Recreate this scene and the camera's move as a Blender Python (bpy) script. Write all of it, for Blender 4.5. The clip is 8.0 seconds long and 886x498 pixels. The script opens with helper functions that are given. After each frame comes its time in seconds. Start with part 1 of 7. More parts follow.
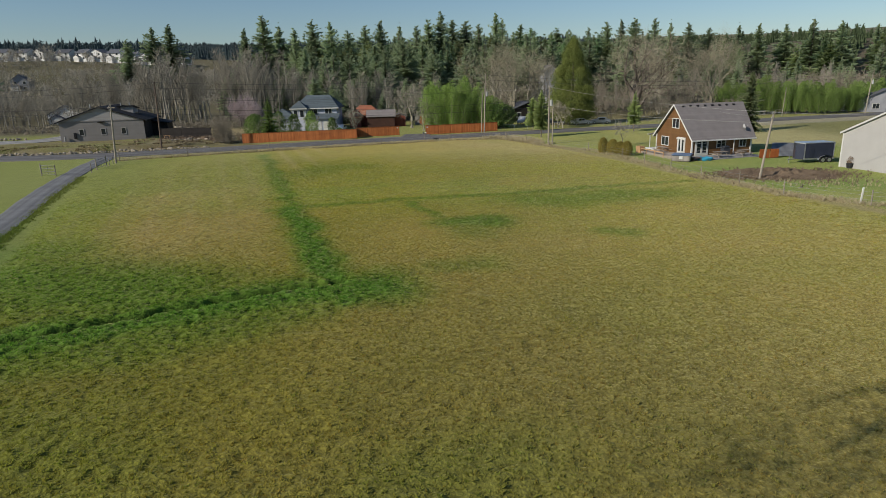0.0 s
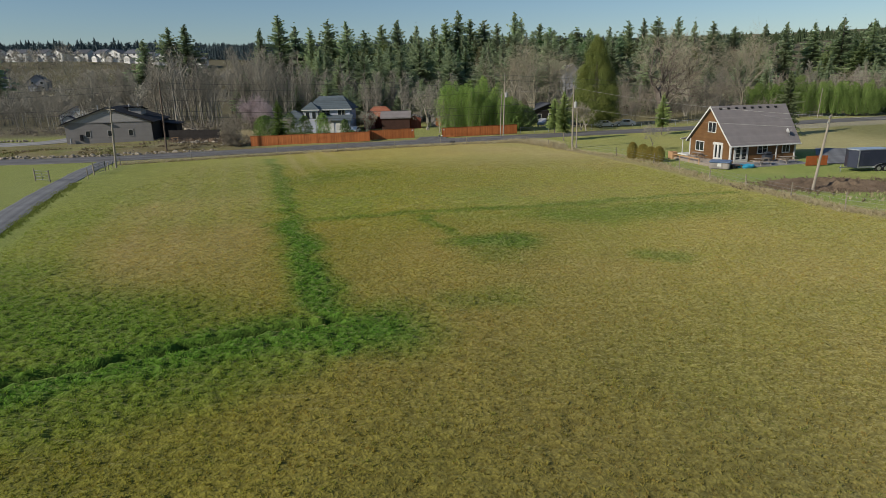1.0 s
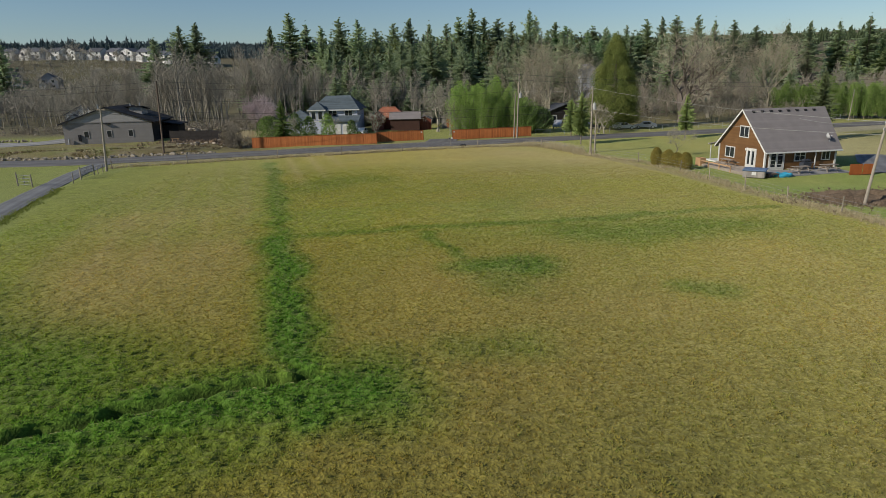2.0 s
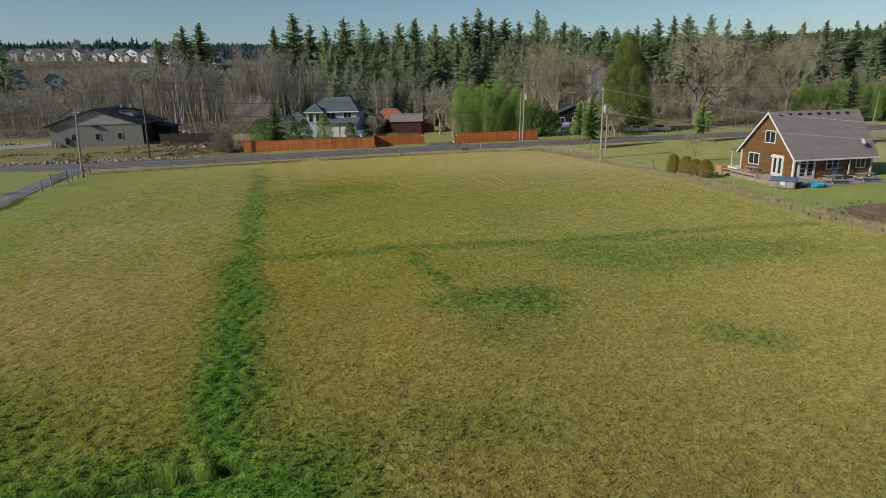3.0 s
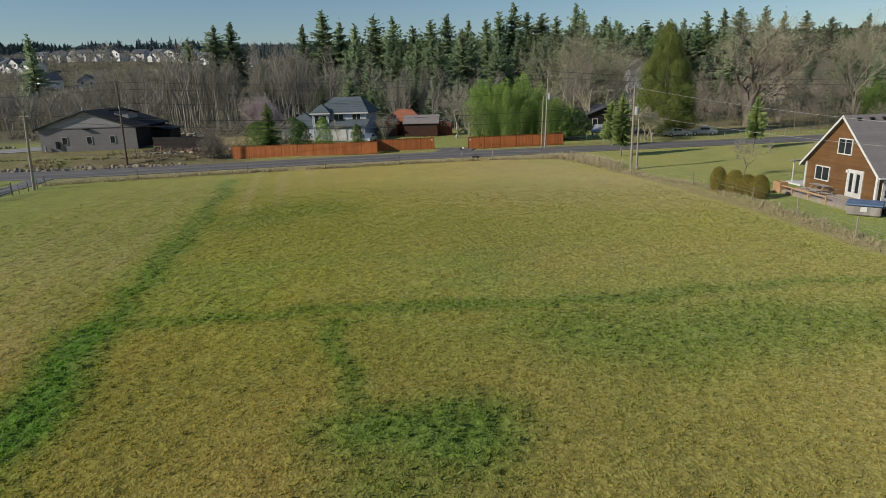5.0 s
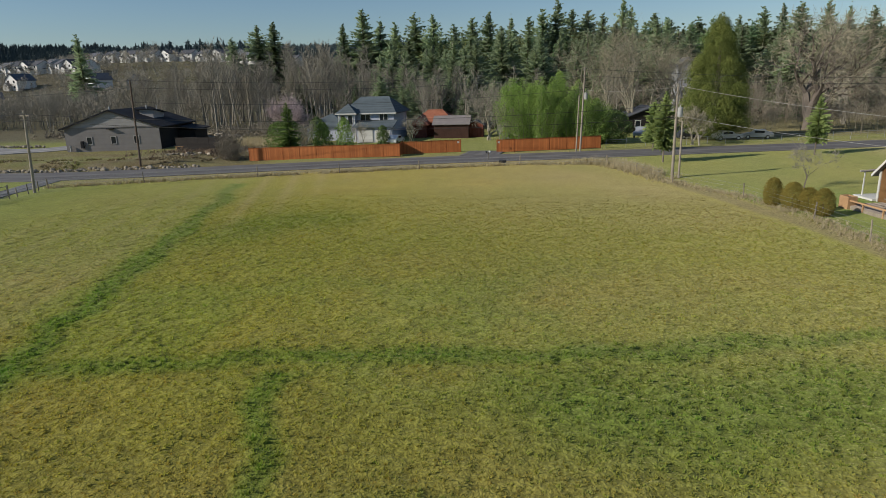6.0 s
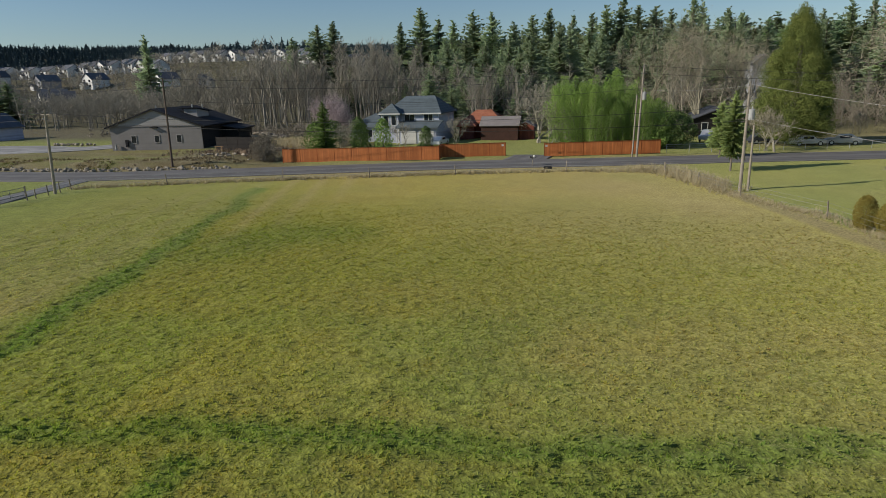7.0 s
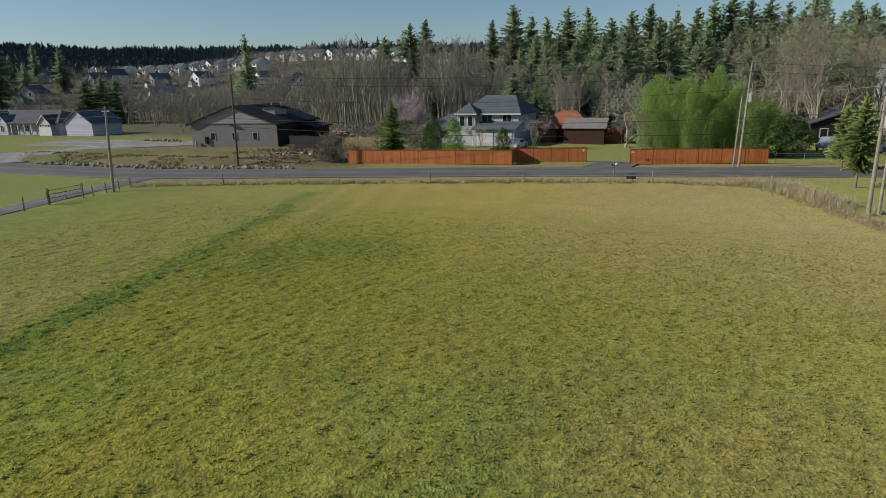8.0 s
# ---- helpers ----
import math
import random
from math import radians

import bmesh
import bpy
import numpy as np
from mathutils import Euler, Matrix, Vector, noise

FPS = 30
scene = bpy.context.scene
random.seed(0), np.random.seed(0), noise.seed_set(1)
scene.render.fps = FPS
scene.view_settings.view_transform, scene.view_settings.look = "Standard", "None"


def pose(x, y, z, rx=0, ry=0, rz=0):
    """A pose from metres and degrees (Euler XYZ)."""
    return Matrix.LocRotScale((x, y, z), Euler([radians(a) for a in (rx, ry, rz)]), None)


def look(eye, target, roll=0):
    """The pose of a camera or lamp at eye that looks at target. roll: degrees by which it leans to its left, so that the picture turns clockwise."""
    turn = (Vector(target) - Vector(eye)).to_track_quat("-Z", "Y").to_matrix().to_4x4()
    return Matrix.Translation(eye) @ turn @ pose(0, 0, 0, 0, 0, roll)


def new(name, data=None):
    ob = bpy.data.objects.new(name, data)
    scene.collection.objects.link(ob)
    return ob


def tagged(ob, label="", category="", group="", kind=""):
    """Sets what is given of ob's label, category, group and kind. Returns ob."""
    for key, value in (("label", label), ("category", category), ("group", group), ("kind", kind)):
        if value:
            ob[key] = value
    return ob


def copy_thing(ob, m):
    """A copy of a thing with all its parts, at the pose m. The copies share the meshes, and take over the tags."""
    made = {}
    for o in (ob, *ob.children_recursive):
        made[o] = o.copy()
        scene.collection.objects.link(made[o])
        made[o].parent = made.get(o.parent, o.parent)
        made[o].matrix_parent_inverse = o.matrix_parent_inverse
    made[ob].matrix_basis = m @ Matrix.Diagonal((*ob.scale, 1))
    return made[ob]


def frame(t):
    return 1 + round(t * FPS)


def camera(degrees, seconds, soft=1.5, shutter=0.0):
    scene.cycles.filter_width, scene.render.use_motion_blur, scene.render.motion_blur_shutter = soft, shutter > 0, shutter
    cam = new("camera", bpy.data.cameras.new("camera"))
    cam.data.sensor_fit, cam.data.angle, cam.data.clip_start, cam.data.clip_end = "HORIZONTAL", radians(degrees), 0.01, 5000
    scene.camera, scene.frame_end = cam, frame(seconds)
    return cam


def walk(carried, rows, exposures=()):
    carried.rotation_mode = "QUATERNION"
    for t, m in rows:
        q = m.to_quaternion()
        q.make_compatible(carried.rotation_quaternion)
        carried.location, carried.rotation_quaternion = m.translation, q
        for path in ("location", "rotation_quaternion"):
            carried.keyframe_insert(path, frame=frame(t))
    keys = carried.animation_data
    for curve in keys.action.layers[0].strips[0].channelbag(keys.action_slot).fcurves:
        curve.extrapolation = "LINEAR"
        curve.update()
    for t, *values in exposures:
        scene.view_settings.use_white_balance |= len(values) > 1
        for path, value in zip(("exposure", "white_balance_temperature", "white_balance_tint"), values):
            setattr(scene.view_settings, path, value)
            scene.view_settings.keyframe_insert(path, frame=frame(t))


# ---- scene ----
# ---------------------------------------------------------------- camera and its flight
cam = camera(71.5, 8.0, soft=0.72)
PATH = [
    (0, (1.164, 2.574, 10.504), (1.169, 4.504, 9.9735), -1.5),
    (0.5, (1.18, 5.396, 10.488), (1.16, 7.326, 9.96), -1.5),
    (1, (1.192, 8.297, 10.5), (1.145, 10.226, 9.972), -1.5),
    (1.5, (1.325, 11.07, 10.541), (1.255, 12.998, 10.011), -1.4),
    (3, (2.517, 19.861, 10.419), (2.404, 21.787, 9.894), -1.35),
    (3.5, (3.224, 22.763, 10.421), (3.093, 24.687, 9.894), -1.4),
    (4, (4.318, 25.86, 10.372), (4.154, 27.782, 9.845), -1.5),
    (4.5, (5.461, 29.0, 10.297), (5.265, 30.919, 9.77), -1.6),
    (6, (8.474, 38.433, 9.887), (8.089, 40.325, 9.366), -1.65),
    (6.5, (9.189, 41.706, 9.795), (8.724, 43.579, 9.2746), -1.65),
    (7, (9.785, 44.956, 9.68), (9.214, 46.801, 9.163), -1.6),
    (7.5, (10.201, 48.266, 9.586), (9.508, 50.069, 9.0705), -1.5),
    (8, (10.277, 51.648, 9.507), (9.438, 53.389, 8.995), -1.3),
]
walk(cam, [(t, look(eye, target, roll)) for t, eye, target, roll in PATH])

# ---------------------------------------------------------------- daylight: low winter sun and clear sky
TO_SUN = Vector((-0.765, -0.435, 0.475)).normalized()
world = bpy.data.worlds.new("sky")
scene.world = world
world.use_nodes = True
wn = world.node_tree
sky = wn.nodes.new("ShaderNodeTexSky")
sky.sky_type, sky.sun_disc = "NISHITA", False
sky.sun_elevation = math.asin(TO_SUN.z)
sky.sun_rotation = math.atan2(TO_SUN.x, TO_SUN.y)
sky.air_density, sky.dust_density, sky.ozone_density = 1.1, 0.2, 5.0
wn.links.new(sky.outputs[0], wn.nodes["Background"].inputs[0])
wn.nodes["Background"].inputs[1].default_value = 0.082
sun = new("sun", bpy.data.lights.new("sun", "SUN"))
sun.data.energy, sun.data.angle, sun.data.color = 4.4, radians(0.55), (1.0, 0.93, 0.82)
sun.matrix_world = look((0, 0, 60), Vector((0, 0, 60)) - TO_SUN)
scene.view_settings.exposure = 0.0

# ---------------------------------------------------------------- materials
MATS = {}


def material(name, a, b, scale=4.0, rough=0.85, bump=0.3, fine=40.0, metal=0.0, vary=0.12, stripe=None, courses=(0.82, 1.14), attr=None, spec=0.3, trans=0.0):
    """Two colours mixed at two scales, with relief; stripe=(axis, period) gives boards or courses; attr reads a colour layer."""
    if name in MATS:
        return MATS[name]
    m = bpy.data.materials.new(name)
    m.use_nodes = True
    nt = m.node_tree
    N, L = nt.nodes, nt.links
    bs = N["Principled BSDF"]
    bs.inputs["Roughness"].default_value = rough
    bs.inputs["Metallic"].default_value = metal
    bs.inputs["Specular IOR Level"].default_value = spec
    tc = N.new("ShaderNodeTexCoord")
    n1, n2 = N.new("ShaderNodeTexNoise"), N.new("ShaderNodeTexNoise")
    for n, s, d in ((n1, scale, 5.0), (n2, fine, 3.0)):
        L.new(tc.outputs["Object"], n.inputs["Vector"])
        n.inputs["Scale"].default_value, n.inputs["Detail"].default_value = s, d
    mx = N.new("ShaderNodeMix")
    mx.data_type = "RGBA"
    rp = N.new("ShaderNodeMapRange")
    rp.inputs[1].default_value, rp.inputs[2].default_value = 0.32, 0.68
    avg = N.new("ShaderNodeMath")
    avg.operation = "MULTIPLY_ADD"
    avg.inputs[1].default_value = 0.45
    half = N.new("ShaderNodeMath")
    half.operation = "MULTIPLY"
    half.inputs[1].default_value = 0.55
    L.new(n1.outputs[0], half.inputs[0])
    L.new(n2.outputs[0], avg.inputs[0])
    L.new(half.outputs[0], avg.inputs[2])
    L.new(avg.outputs[0], rp.inputs[0])
    L.new(rp.outputs[0], mx.inputs["Factor"])
    mx.inputs["A"].default_value = (*a, 1)
    mx.inputs["B"].default_value = (*b, 1)
    col = mx.outputs["Result"]
    if attr:
        at = N.new("ShaderNodeVertexColor")
        at.layer_name = attr
        mul = N.new("ShaderNodeMix")
        mul.data_type, mul.blend_type = "RGBA", "MULTIPLY"
        mul.inputs["Factor"].default_value = 1.0
        L.new(at.outputs[0], mul.inputs["A"])
        L.new(col, mul.inputs["B"])
        col = mul.outputs["Result"]
    height = avg.outputs[0]
    if stripe:
        axis, period = stripe
        sx = N.new("ShaderNodeSeparateXYZ")
        L.new(tc.outputs["Object"], sx.inputs[0])
        dv = N.new("ShaderNodeMath")
        dv.operation = "DIVIDE"
        dv.inputs[1].default_value = period
        L.new(sx.outputs["XYZ".index(axis)], dv.inputs[0])
        fr = N.new("ShaderNodeMath")
        fr.operation = "FRACT"
        L.new(dv.outputs[0], fr.inputs[0])
        fl = N.new("ShaderNodeMath")
        fl.operation = "FLOOR"
        L.new(dv.outputs[0], fl.inputs[0])
        wh = N.new("ShaderNodeTexWhiteNoise")
        wh.noise_dimensions = "1D"
        L.new(fl.outputs[0], wh.inputs["W"])
        tone = N.new("ShaderNodeMapRange")
        tone.inputs[3].default_value, tone.inputs[4].default_value = courses
        L.new(wh.outputs[0], tone.inputs[0])
        hv = N.new("ShaderNodeHueSaturation")
        L.new(tone.outputs[0], hv.inputs["Value"])
        L.new(col, hv.inputs["Color"])
        col = hv.outputs[0]
        ad = N.new("ShaderNodeMath")
        ad.operation = "MULTIPLY_ADD"
        ad.inputs[1].default_value = 1.4
        L.new(fr.outputs[0], ad.inputs[0])
        L.new(avg.outputs[0], ad.inputs[2])
        height = ad.outputs[0]
    if vary:
        oi = N.new("ShaderNodeObjectInfo")
        mr = N.new("ShaderNodeMapRange")
        mr.inputs[3].default_value, mr.inputs[4].default_value = 1 - vary, 1 + vary
        L.new(oi.outputs["Random"], mr.inputs[0])
        h2 = N.new("ShaderNodeHueSaturation")
        L.new(mr.outputs[0], h2.inputs["Value"])
        L.new(col, h2.inputs["Color"])
        col = h2.outputs[0]
    L.new(col, bs.inputs["Base Color"])
    if bump:
        bp = N.new("ShaderNodeBump")
        bp.inputs["Strength"].default_value, bp.inputs["Distance"].default_value = bump, 0.05
        L.new(height, bp.inputs["Height"])
        L.new(bp.outputs[0], bs.inputs["Normal"])
    if trans:
        tr = N.new("ShaderNodeBsdfTranslucent")
        L.new(col, tr.inputs[0])
        ms = N.new("ShaderNodeMixShader")
        ms.inputs[0].default_value = trans
        L.new(bs.outputs[0], ms.inputs[1])
        L.new(tr.outputs[0], ms.inputs[2])
        L.new(ms.outputs[0], N["Material Output"].inputs[0])
    MATS[name] = m
    return m


def glass_pane():
    m = bpy.data.materials.new("window_glass")
    m.use_nodes = True
    b = m.node_tree.nodes["Principled BSDF"]
    b.inputs["Base Color"].default_value = (0.02, 0.025, 0.03, 1)
    b.inputs["Roughness"].default_value = 0.08
    b.inputs["Specular IOR Level"].default_value = 0.6
    return m




def turf(name, up=False):
    """Grass: the colour layer of the land, tuft by tuft lighter and darker, with tuft relief."""
    m = bpy.data.materials.new(name)
    m.use_nodes = True
    N, L = m.node_tree.nodes, m.node_tree.links
    bs = N["Principled BSDF"]
    bs.inputs["Roughness"].default_value, bs.inputs["Specular IOR Level"].default_value = 0.9, 0.12
    bs.inputs["Sheen Weight"].default_value, bs.inputs["Sheen Roughness"].default_value = 0.27, 0.3
    bs.inputs["Sheen Tint"].default_value = (0.72, 0.66, 0.3, 1)
    tc, at = N.new("ShaderNodeTexCoord"), N.new("ShaderNodeVertexColor")
    at.layer_name = "turf"
    tones = []
    for scale, detail, lo, hi in ((7.0, 3.0, 0.9, 1.1), (20.0, 3.0, 0.86, 1.14), (0.5, 3.0, 0.92, 1.08)):
        n, r = N.new("ShaderNodeTexNoise"), N.new("ShaderNodeMapRange")
        n.inputs["Scale"].default_value, n.inputs["Detail"].default_value = scale, detail
        L.new(tc.outputs["Object"], n.inputs["Vector"])
        r.inputs[1].default_value, r.inputs[2].default_value, r.inputs[3].default_value, r.inputs[4].default_value = 0.3, 0.7, lo, hi
        L.new(n.outputs[0], r.inputs[0])
        tones.append((n, r))
    mul = None
    for n, r in tones:
        if mul is None:
            mul = r.outputs[0]
        else:
            k = N.new("ShaderNodeMath")
            k.operation = "MULTIPLY"
            L.new(mul, k.inputs[0])
            L.new(r.outputs[0], k.inputs[1])
            mul = k.outputs[0]
    # colour dims between the cells, painting shade into gaps among small tufts
    vo, vr, vm = N.new("ShaderNodeTexVoronoi"), N.new("ShaderNodeMapRange"), N.new("ShaderNodeMath")
    vo.inputs["Scale"].default_value = 7.5
    dn, ds, da = N.new("ShaderNodeTexNoise"), N.new("ShaderNodeVectorMath"), N.new("ShaderNodeVectorMath")
    dn.inputs["Scale"].default_value, dn.inputs["Detail"].default_value = 6.0, 3.0
    ds.operation, da.operation = "SCALE", "ADD"
    ds.inputs["Scale"].default_value = 0.3
    L.new(tc.outputs["Object"], dn.inputs["Vector"])
    L.new(dn.outputs["Color"], ds.inputs[0])
    L.new(tc.outputs["Object"], da.inputs[0])
    L.new(ds.outputs[0], da.inputs[1])
    L.new(da.outputs[0], vo.inputs["Vector"])
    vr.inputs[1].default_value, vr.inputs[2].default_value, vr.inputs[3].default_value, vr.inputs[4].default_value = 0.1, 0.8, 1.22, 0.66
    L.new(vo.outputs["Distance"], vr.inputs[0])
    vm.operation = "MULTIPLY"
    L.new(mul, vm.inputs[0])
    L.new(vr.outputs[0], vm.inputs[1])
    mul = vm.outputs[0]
    hs = N.new("ShaderNodeHueSaturation")
    L.new(mul, hs.inputs["Value"])
    L.new(at.outputs[0], hs.inputs["Color"])
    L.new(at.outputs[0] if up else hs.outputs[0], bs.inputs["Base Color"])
    if not up:
        ad = N.new("ShaderNodeMath")
        ad.operation = "MULTIPLY_ADD"
        ad.inputs[1].default_value = 0.35
        L.new(tones[1][0].outputs[0], ad.inputs[0])
        L.new(vr.outputs[0], ad.inputs[2])
        bp = N.new("ShaderNodeBump")
        bp.inputs["Strength"].default_value, bp.inputs["Distance"].default_value = 0.5, 0.11
        L.new(ad.outputs[0], bp.inputs["Height"])
        L.new(bp.outputs[0], bs.inputs["Normal"])
    else:
        tr, ms = N.new("ShaderNodeBsdfTranslucent"), N.new("ShaderNodeMixShader")
        ms.inputs[0].default_value = 0.58
        L.new(at.outputs[0], tr.inputs[0])
        L.new(bs.outputs[0], ms.inputs[1])
        L.new(tr.outputs[0], ms.inputs[2])
        L.new(ms.outputs[0], N["Material Output"].inputs[0])
    return m


GROUND = turf("turf")
BLADES = turf("grass_blades", True)
STRAW = material("dry_grass", (0.39, 0.325, 0.19), (0.57, 0.49, 0.31), 0.8, 0.9, 0, 9.0, vary=0, spec=0.1, trans=0.2)
ASPHALT = material("asphalt", (0.1, 0.094, 0.09), (0.17, 0.16, 0.152), 0.35, 0.8, 0.2, 25.0, vary=0, attr="turf")
GRAVEL = material("gravel", (0.2, 0.195, 0.19), (0.32, 0.31, 0.3), 0.5, 0.9, 0.4, 14.0, vary=0, attr="turf")
PAVING = material("grey_paving", (0.2, 0.195, 0.19), (0.32, 0.31, 0.3), 0.5, 0.9, 0.4, 14.0, vary=0)
DIRT = material("bare_dirt", (0.085, 0.058, 0.036), (0.2, 0.145, 0.095), 0.5, 0.95, 0.6, 6.0, vary=0)
ROCK = material("field_stone", (0.19, 0.16, 0.12), (0.38, 0.33, 0.25), 2.0, 0.9, 0.5, 9.0, vary=0.25)
CEDARFENCE = material("stained_fence_boards", (0.33, 0.1, 0.028), (0.44, 0.15, 0.046), 1.2, 0.75, 0.5, 12.0, vary=0.08, stripe=("X", 0.145))
CEDARPOST = material("stained_fence_post", (0.26, 0.07, 0.02), (0.36, 0.11, 0.03), 2, 0.75, 0.3, 14)
POLEWOOD = material("weathered_pole", (0.20, 0.17, 0.13), (0.34, 0.30, 0.25), 1.5, 0.9, 0.4, 18, vary=0.15)
POLEDARK = material("creosote_pole", (0.09, 0.065, 0.05), (0.16, 0.12, 0.09), 1.5, 0.9, 0.4, 18, vary=0.1)
POSTWOOD = material("weathered_post", (0.18, 0.15, 0.11), (0.32, 0.28, 0.22), 4, 0.9, 0.4, 20, vary=0.2)
# pale copy of the cable colour, holding the sun's highlight
PALEWIRE = material("sunlit_grey_cable", (0.3, 0.29, 0.27), (0.42, 0.41, 0.38), 3, 0.6, 0, 10)
WIRE = material("black_cable", (0.03, 0.03, 0.03), (0.06, 0.06, 0.06), 3, 0.6, 0, 10)
GALV = material("galvanised_steel", (0.32, 0.33, 0.34), (0.5, 0.5, 0.5), 5, 0.45, 0.1, 30, metal=0.7)
CAN = material("grey_transformer_paint", (0.3, 0.3, 0.29), (0.4, 0.4, 0.39), 4, 0.5, 0.05, 30)
GREYSIDE = material("grey_board_siding", (0.2, 0.185, 0.175), (0.245, 0.23, 0.22), 0.8, 0.8, 0.12, 12, vary=0, stripe=("Z", 0.22), courses=(0.96, 1.03))
GREYGABLE = material("pale_grey_shingle_gable", (0.3, 0.285, 0.275), (0.36, 0.345, 0.33), 0.8, 0.8, 0.12, 12, vary=0, stripe=("Z", 0.15), courses=(0.95, 1.04))
DARKROOF = material("charcoal_shingle", (0.016, 0.016, 0.019), (0.036, 0.036, 0.04), 0.9, 0.9, 0.4, 16, vary=0, stripe=("Z", 0.09))
CABINROOF = material("taupe_shingle", (0.178, 0.158, 0.152), (0.24, 0.215, 0.208), 0.9, 0.9, 0.3, 16, vary=0, stripe=("Z", 0.12), courses=(0.93, 1.06))
BLUEROOF = material("slate_blue_shingle", (0.07, 0.09, 0.1), (0.115, 0.14, 0.152), 0.9, 0.85, 0.4, 16, vary=0, stripe=("Z", 0.1))
CABINWALL = material("honey_log_siding", (0.115, 0.056, 0.022), (0.2, 0.106, 0.044), 0.7, 0.65, 0.35, 9, vary=0, stripe=("Z", 0.2), courses=(0.9, 1.08))
WHITE = material("white_trim_paint", (0.5, 0.49, 0.455), (0.62, 0.61, 0.57), 2, 0.55, 0.1, 20)
BLUEWALL = material("pale_blue_siding", (0.37, 0.39, 0.46), (0.46, 0.48, 0.55), 1.0, 0.7, 0.2, 12, vary=0, stripe=("Z", 0.2), courses=(0.95, 1.04))
ORANGEROOF = material("terracotta_roof", (0.26, 0.085, 0.045), (0.4, 0.16, 0.09), 1.2, 0.8, 0.4, 12, vary=0.05, stripe=("Z", 0.14))
REDWALL = material("barn_red_boards", (0.13, 0.035, 0.025), (0.2, 0.06, 0.04), 1.2, 0.8, 0.3, 12, stripe=("X", 0.2))
BEIGEMETAL = material("pale_ribbed_metal", (0.36, 0.345, 0.325), (0.42, 0.405, 0.385), 0.7, 0.6, 0.1, 10, vary=0, stripe=("Y", 0.3), courses=(0.97, 1.02))
NAVY = material("navy_trailer_skin", (0.025, 0.03, 0.05), (0.045, 0.05, 0.075), 1, 0.35, 0.05, 20, spec=0.5)
ALU = material("aluminium_trim", (0.5, 0.5, 0.52), (0.68, 0.68, 0.7), 5, 0.35, 0.05, 30, metal=0.8)
RUBBER = material("tyre_rubber", (0.02, 0.02, 0.02), (0.04, 0.04, 0.04), 8, 0.85, 0.2, 30)
DECKWOOD = material("weathered_deck_boards", (0.24, 0.2, 0.16), (0.38, 0.32, 0.26), 1.5, 0.85, 0.4, 14, stripe=("Y", 0.14))
TANWOOD = material("tan_planks", (0.34, 0.2, 0.1), (0.48, 0.3, 0.16), 2, 0.8, 0.3, 14)
BLUETARP = material("blue_cover", (0.09, 0.14, 0.24), (0.15, 0.22, 0.34), 1.5, 0.5, 0.3, 9)
CYAN = material("bright_blue_plastic", (0.03, 0.26, 0.42), (0.06, 0.36, 0.52), 2, 0.4, 0.05, 20)
DISH = material("dish_grey", (0.4, 0.4, 0.39), (0.5, 0.5, 0.49), 3, 0.5, 0.05, 20)
MOSSBARK = material("pale_mossy_bark", (0.215, 0.19, 0.135), (0.4, 0.36, 0.265), 0.9, 0.95, 0.5, 7, vary=0.15)
BARK = material("grey_brown_bark", (0.13, 0.105, 0.085), (0.24, 0.205, 0.17), 0.9, 0.95, 0.5, 7, vary=0.2)
PALEBARK = material("pale_alder_bark", (0.22, 0.2, 0.155), (0.4, 0.365, 0.29), 0.9, 0.95, 0.4, 7, vary=0.15)
TWIG = material("winter_twigs", (0.21, 0.19, 0.146), (0.385, 0.352, 0.282), 0.2, 0.95, 0, 3, vary=0.2)
PINKTWIG = material("reddish_twigs", (0.38, 0.305, 0.3), (0.52, 0.43, 0.42), 0.2, 0.95, 0, 3, vary=0.1)
MOSSTWIG = material("mossy_twigs", (0.235, 0.205, 0.138), (0.41, 0.37, 0.265), 0.2, 0.95, 0, 3, vary=0.12)
FIR = material("fir_needles", (0.26, 0.335, 0.195), (0.45, 0.515, 0.315), 0.22, 0.85, 0, 2.2, vary=0.18, spec=0.1, trans=0.55)
FIRWOOD = material("fir_wood_needles", (0.55, 0.62, 0.5), (1.2, 1.15, 1.0), 0.22, 0.85, 0, 2.2, vary=0, spec=0.15, trans=0.5, attr="turf")
DARKFIR = material("dark_olive_fir_needles", (0.1, 0.13, 0.06), (0.2, 0.235, 0.11), 0.4, 0.85, 0, 3, vary=0.1, spec=0.1, trans=0.3)
ALDERBARK = material("grey_alder_bark", (0.185, 0.168, 0.134), (0.35, 0.32, 0.26), 0.9, 0.95, 0.4, 7, vary=0.2)
DARKSTEEL = material("dull_dark_steel", (0.1, 0.105, 0.11), (0.17, 0.175, 0.18), 5, 0.55, 0.1, 30, metal=0.5)
# blue-grey base colour: the haze of distance is painted into these needles
HAZEFIR = material("haze_blue_fir_needles", (0.064, 0.088, 0.094), (0.108, 0.138, 0.136), 0.1, 0.9, 0, 1.2, vary=0.3, spec=0.1)
HILLFIR = material("hill_fir_needles", (0.07, 0.1, 0.05), (0.13, 0.17, 0.085), 0.1, 0.9, 0, 1.2, vary=0.3, spec=0.1)
BRUSHGREY = material("grey_brown_brush", (0.18, 0.153, 0.113), (0.31, 0.273, 0.208), 0.2, 0.95, 0, 3, vary=0.1)
CEDAR = material("yellow_green_cedar", (0.078, 0.11, 0.028), (0.2, 0.22, 0.058), 0.28, 0.85, 0, 2.4, vary=0.1, spec=0.15, trans=0.15)
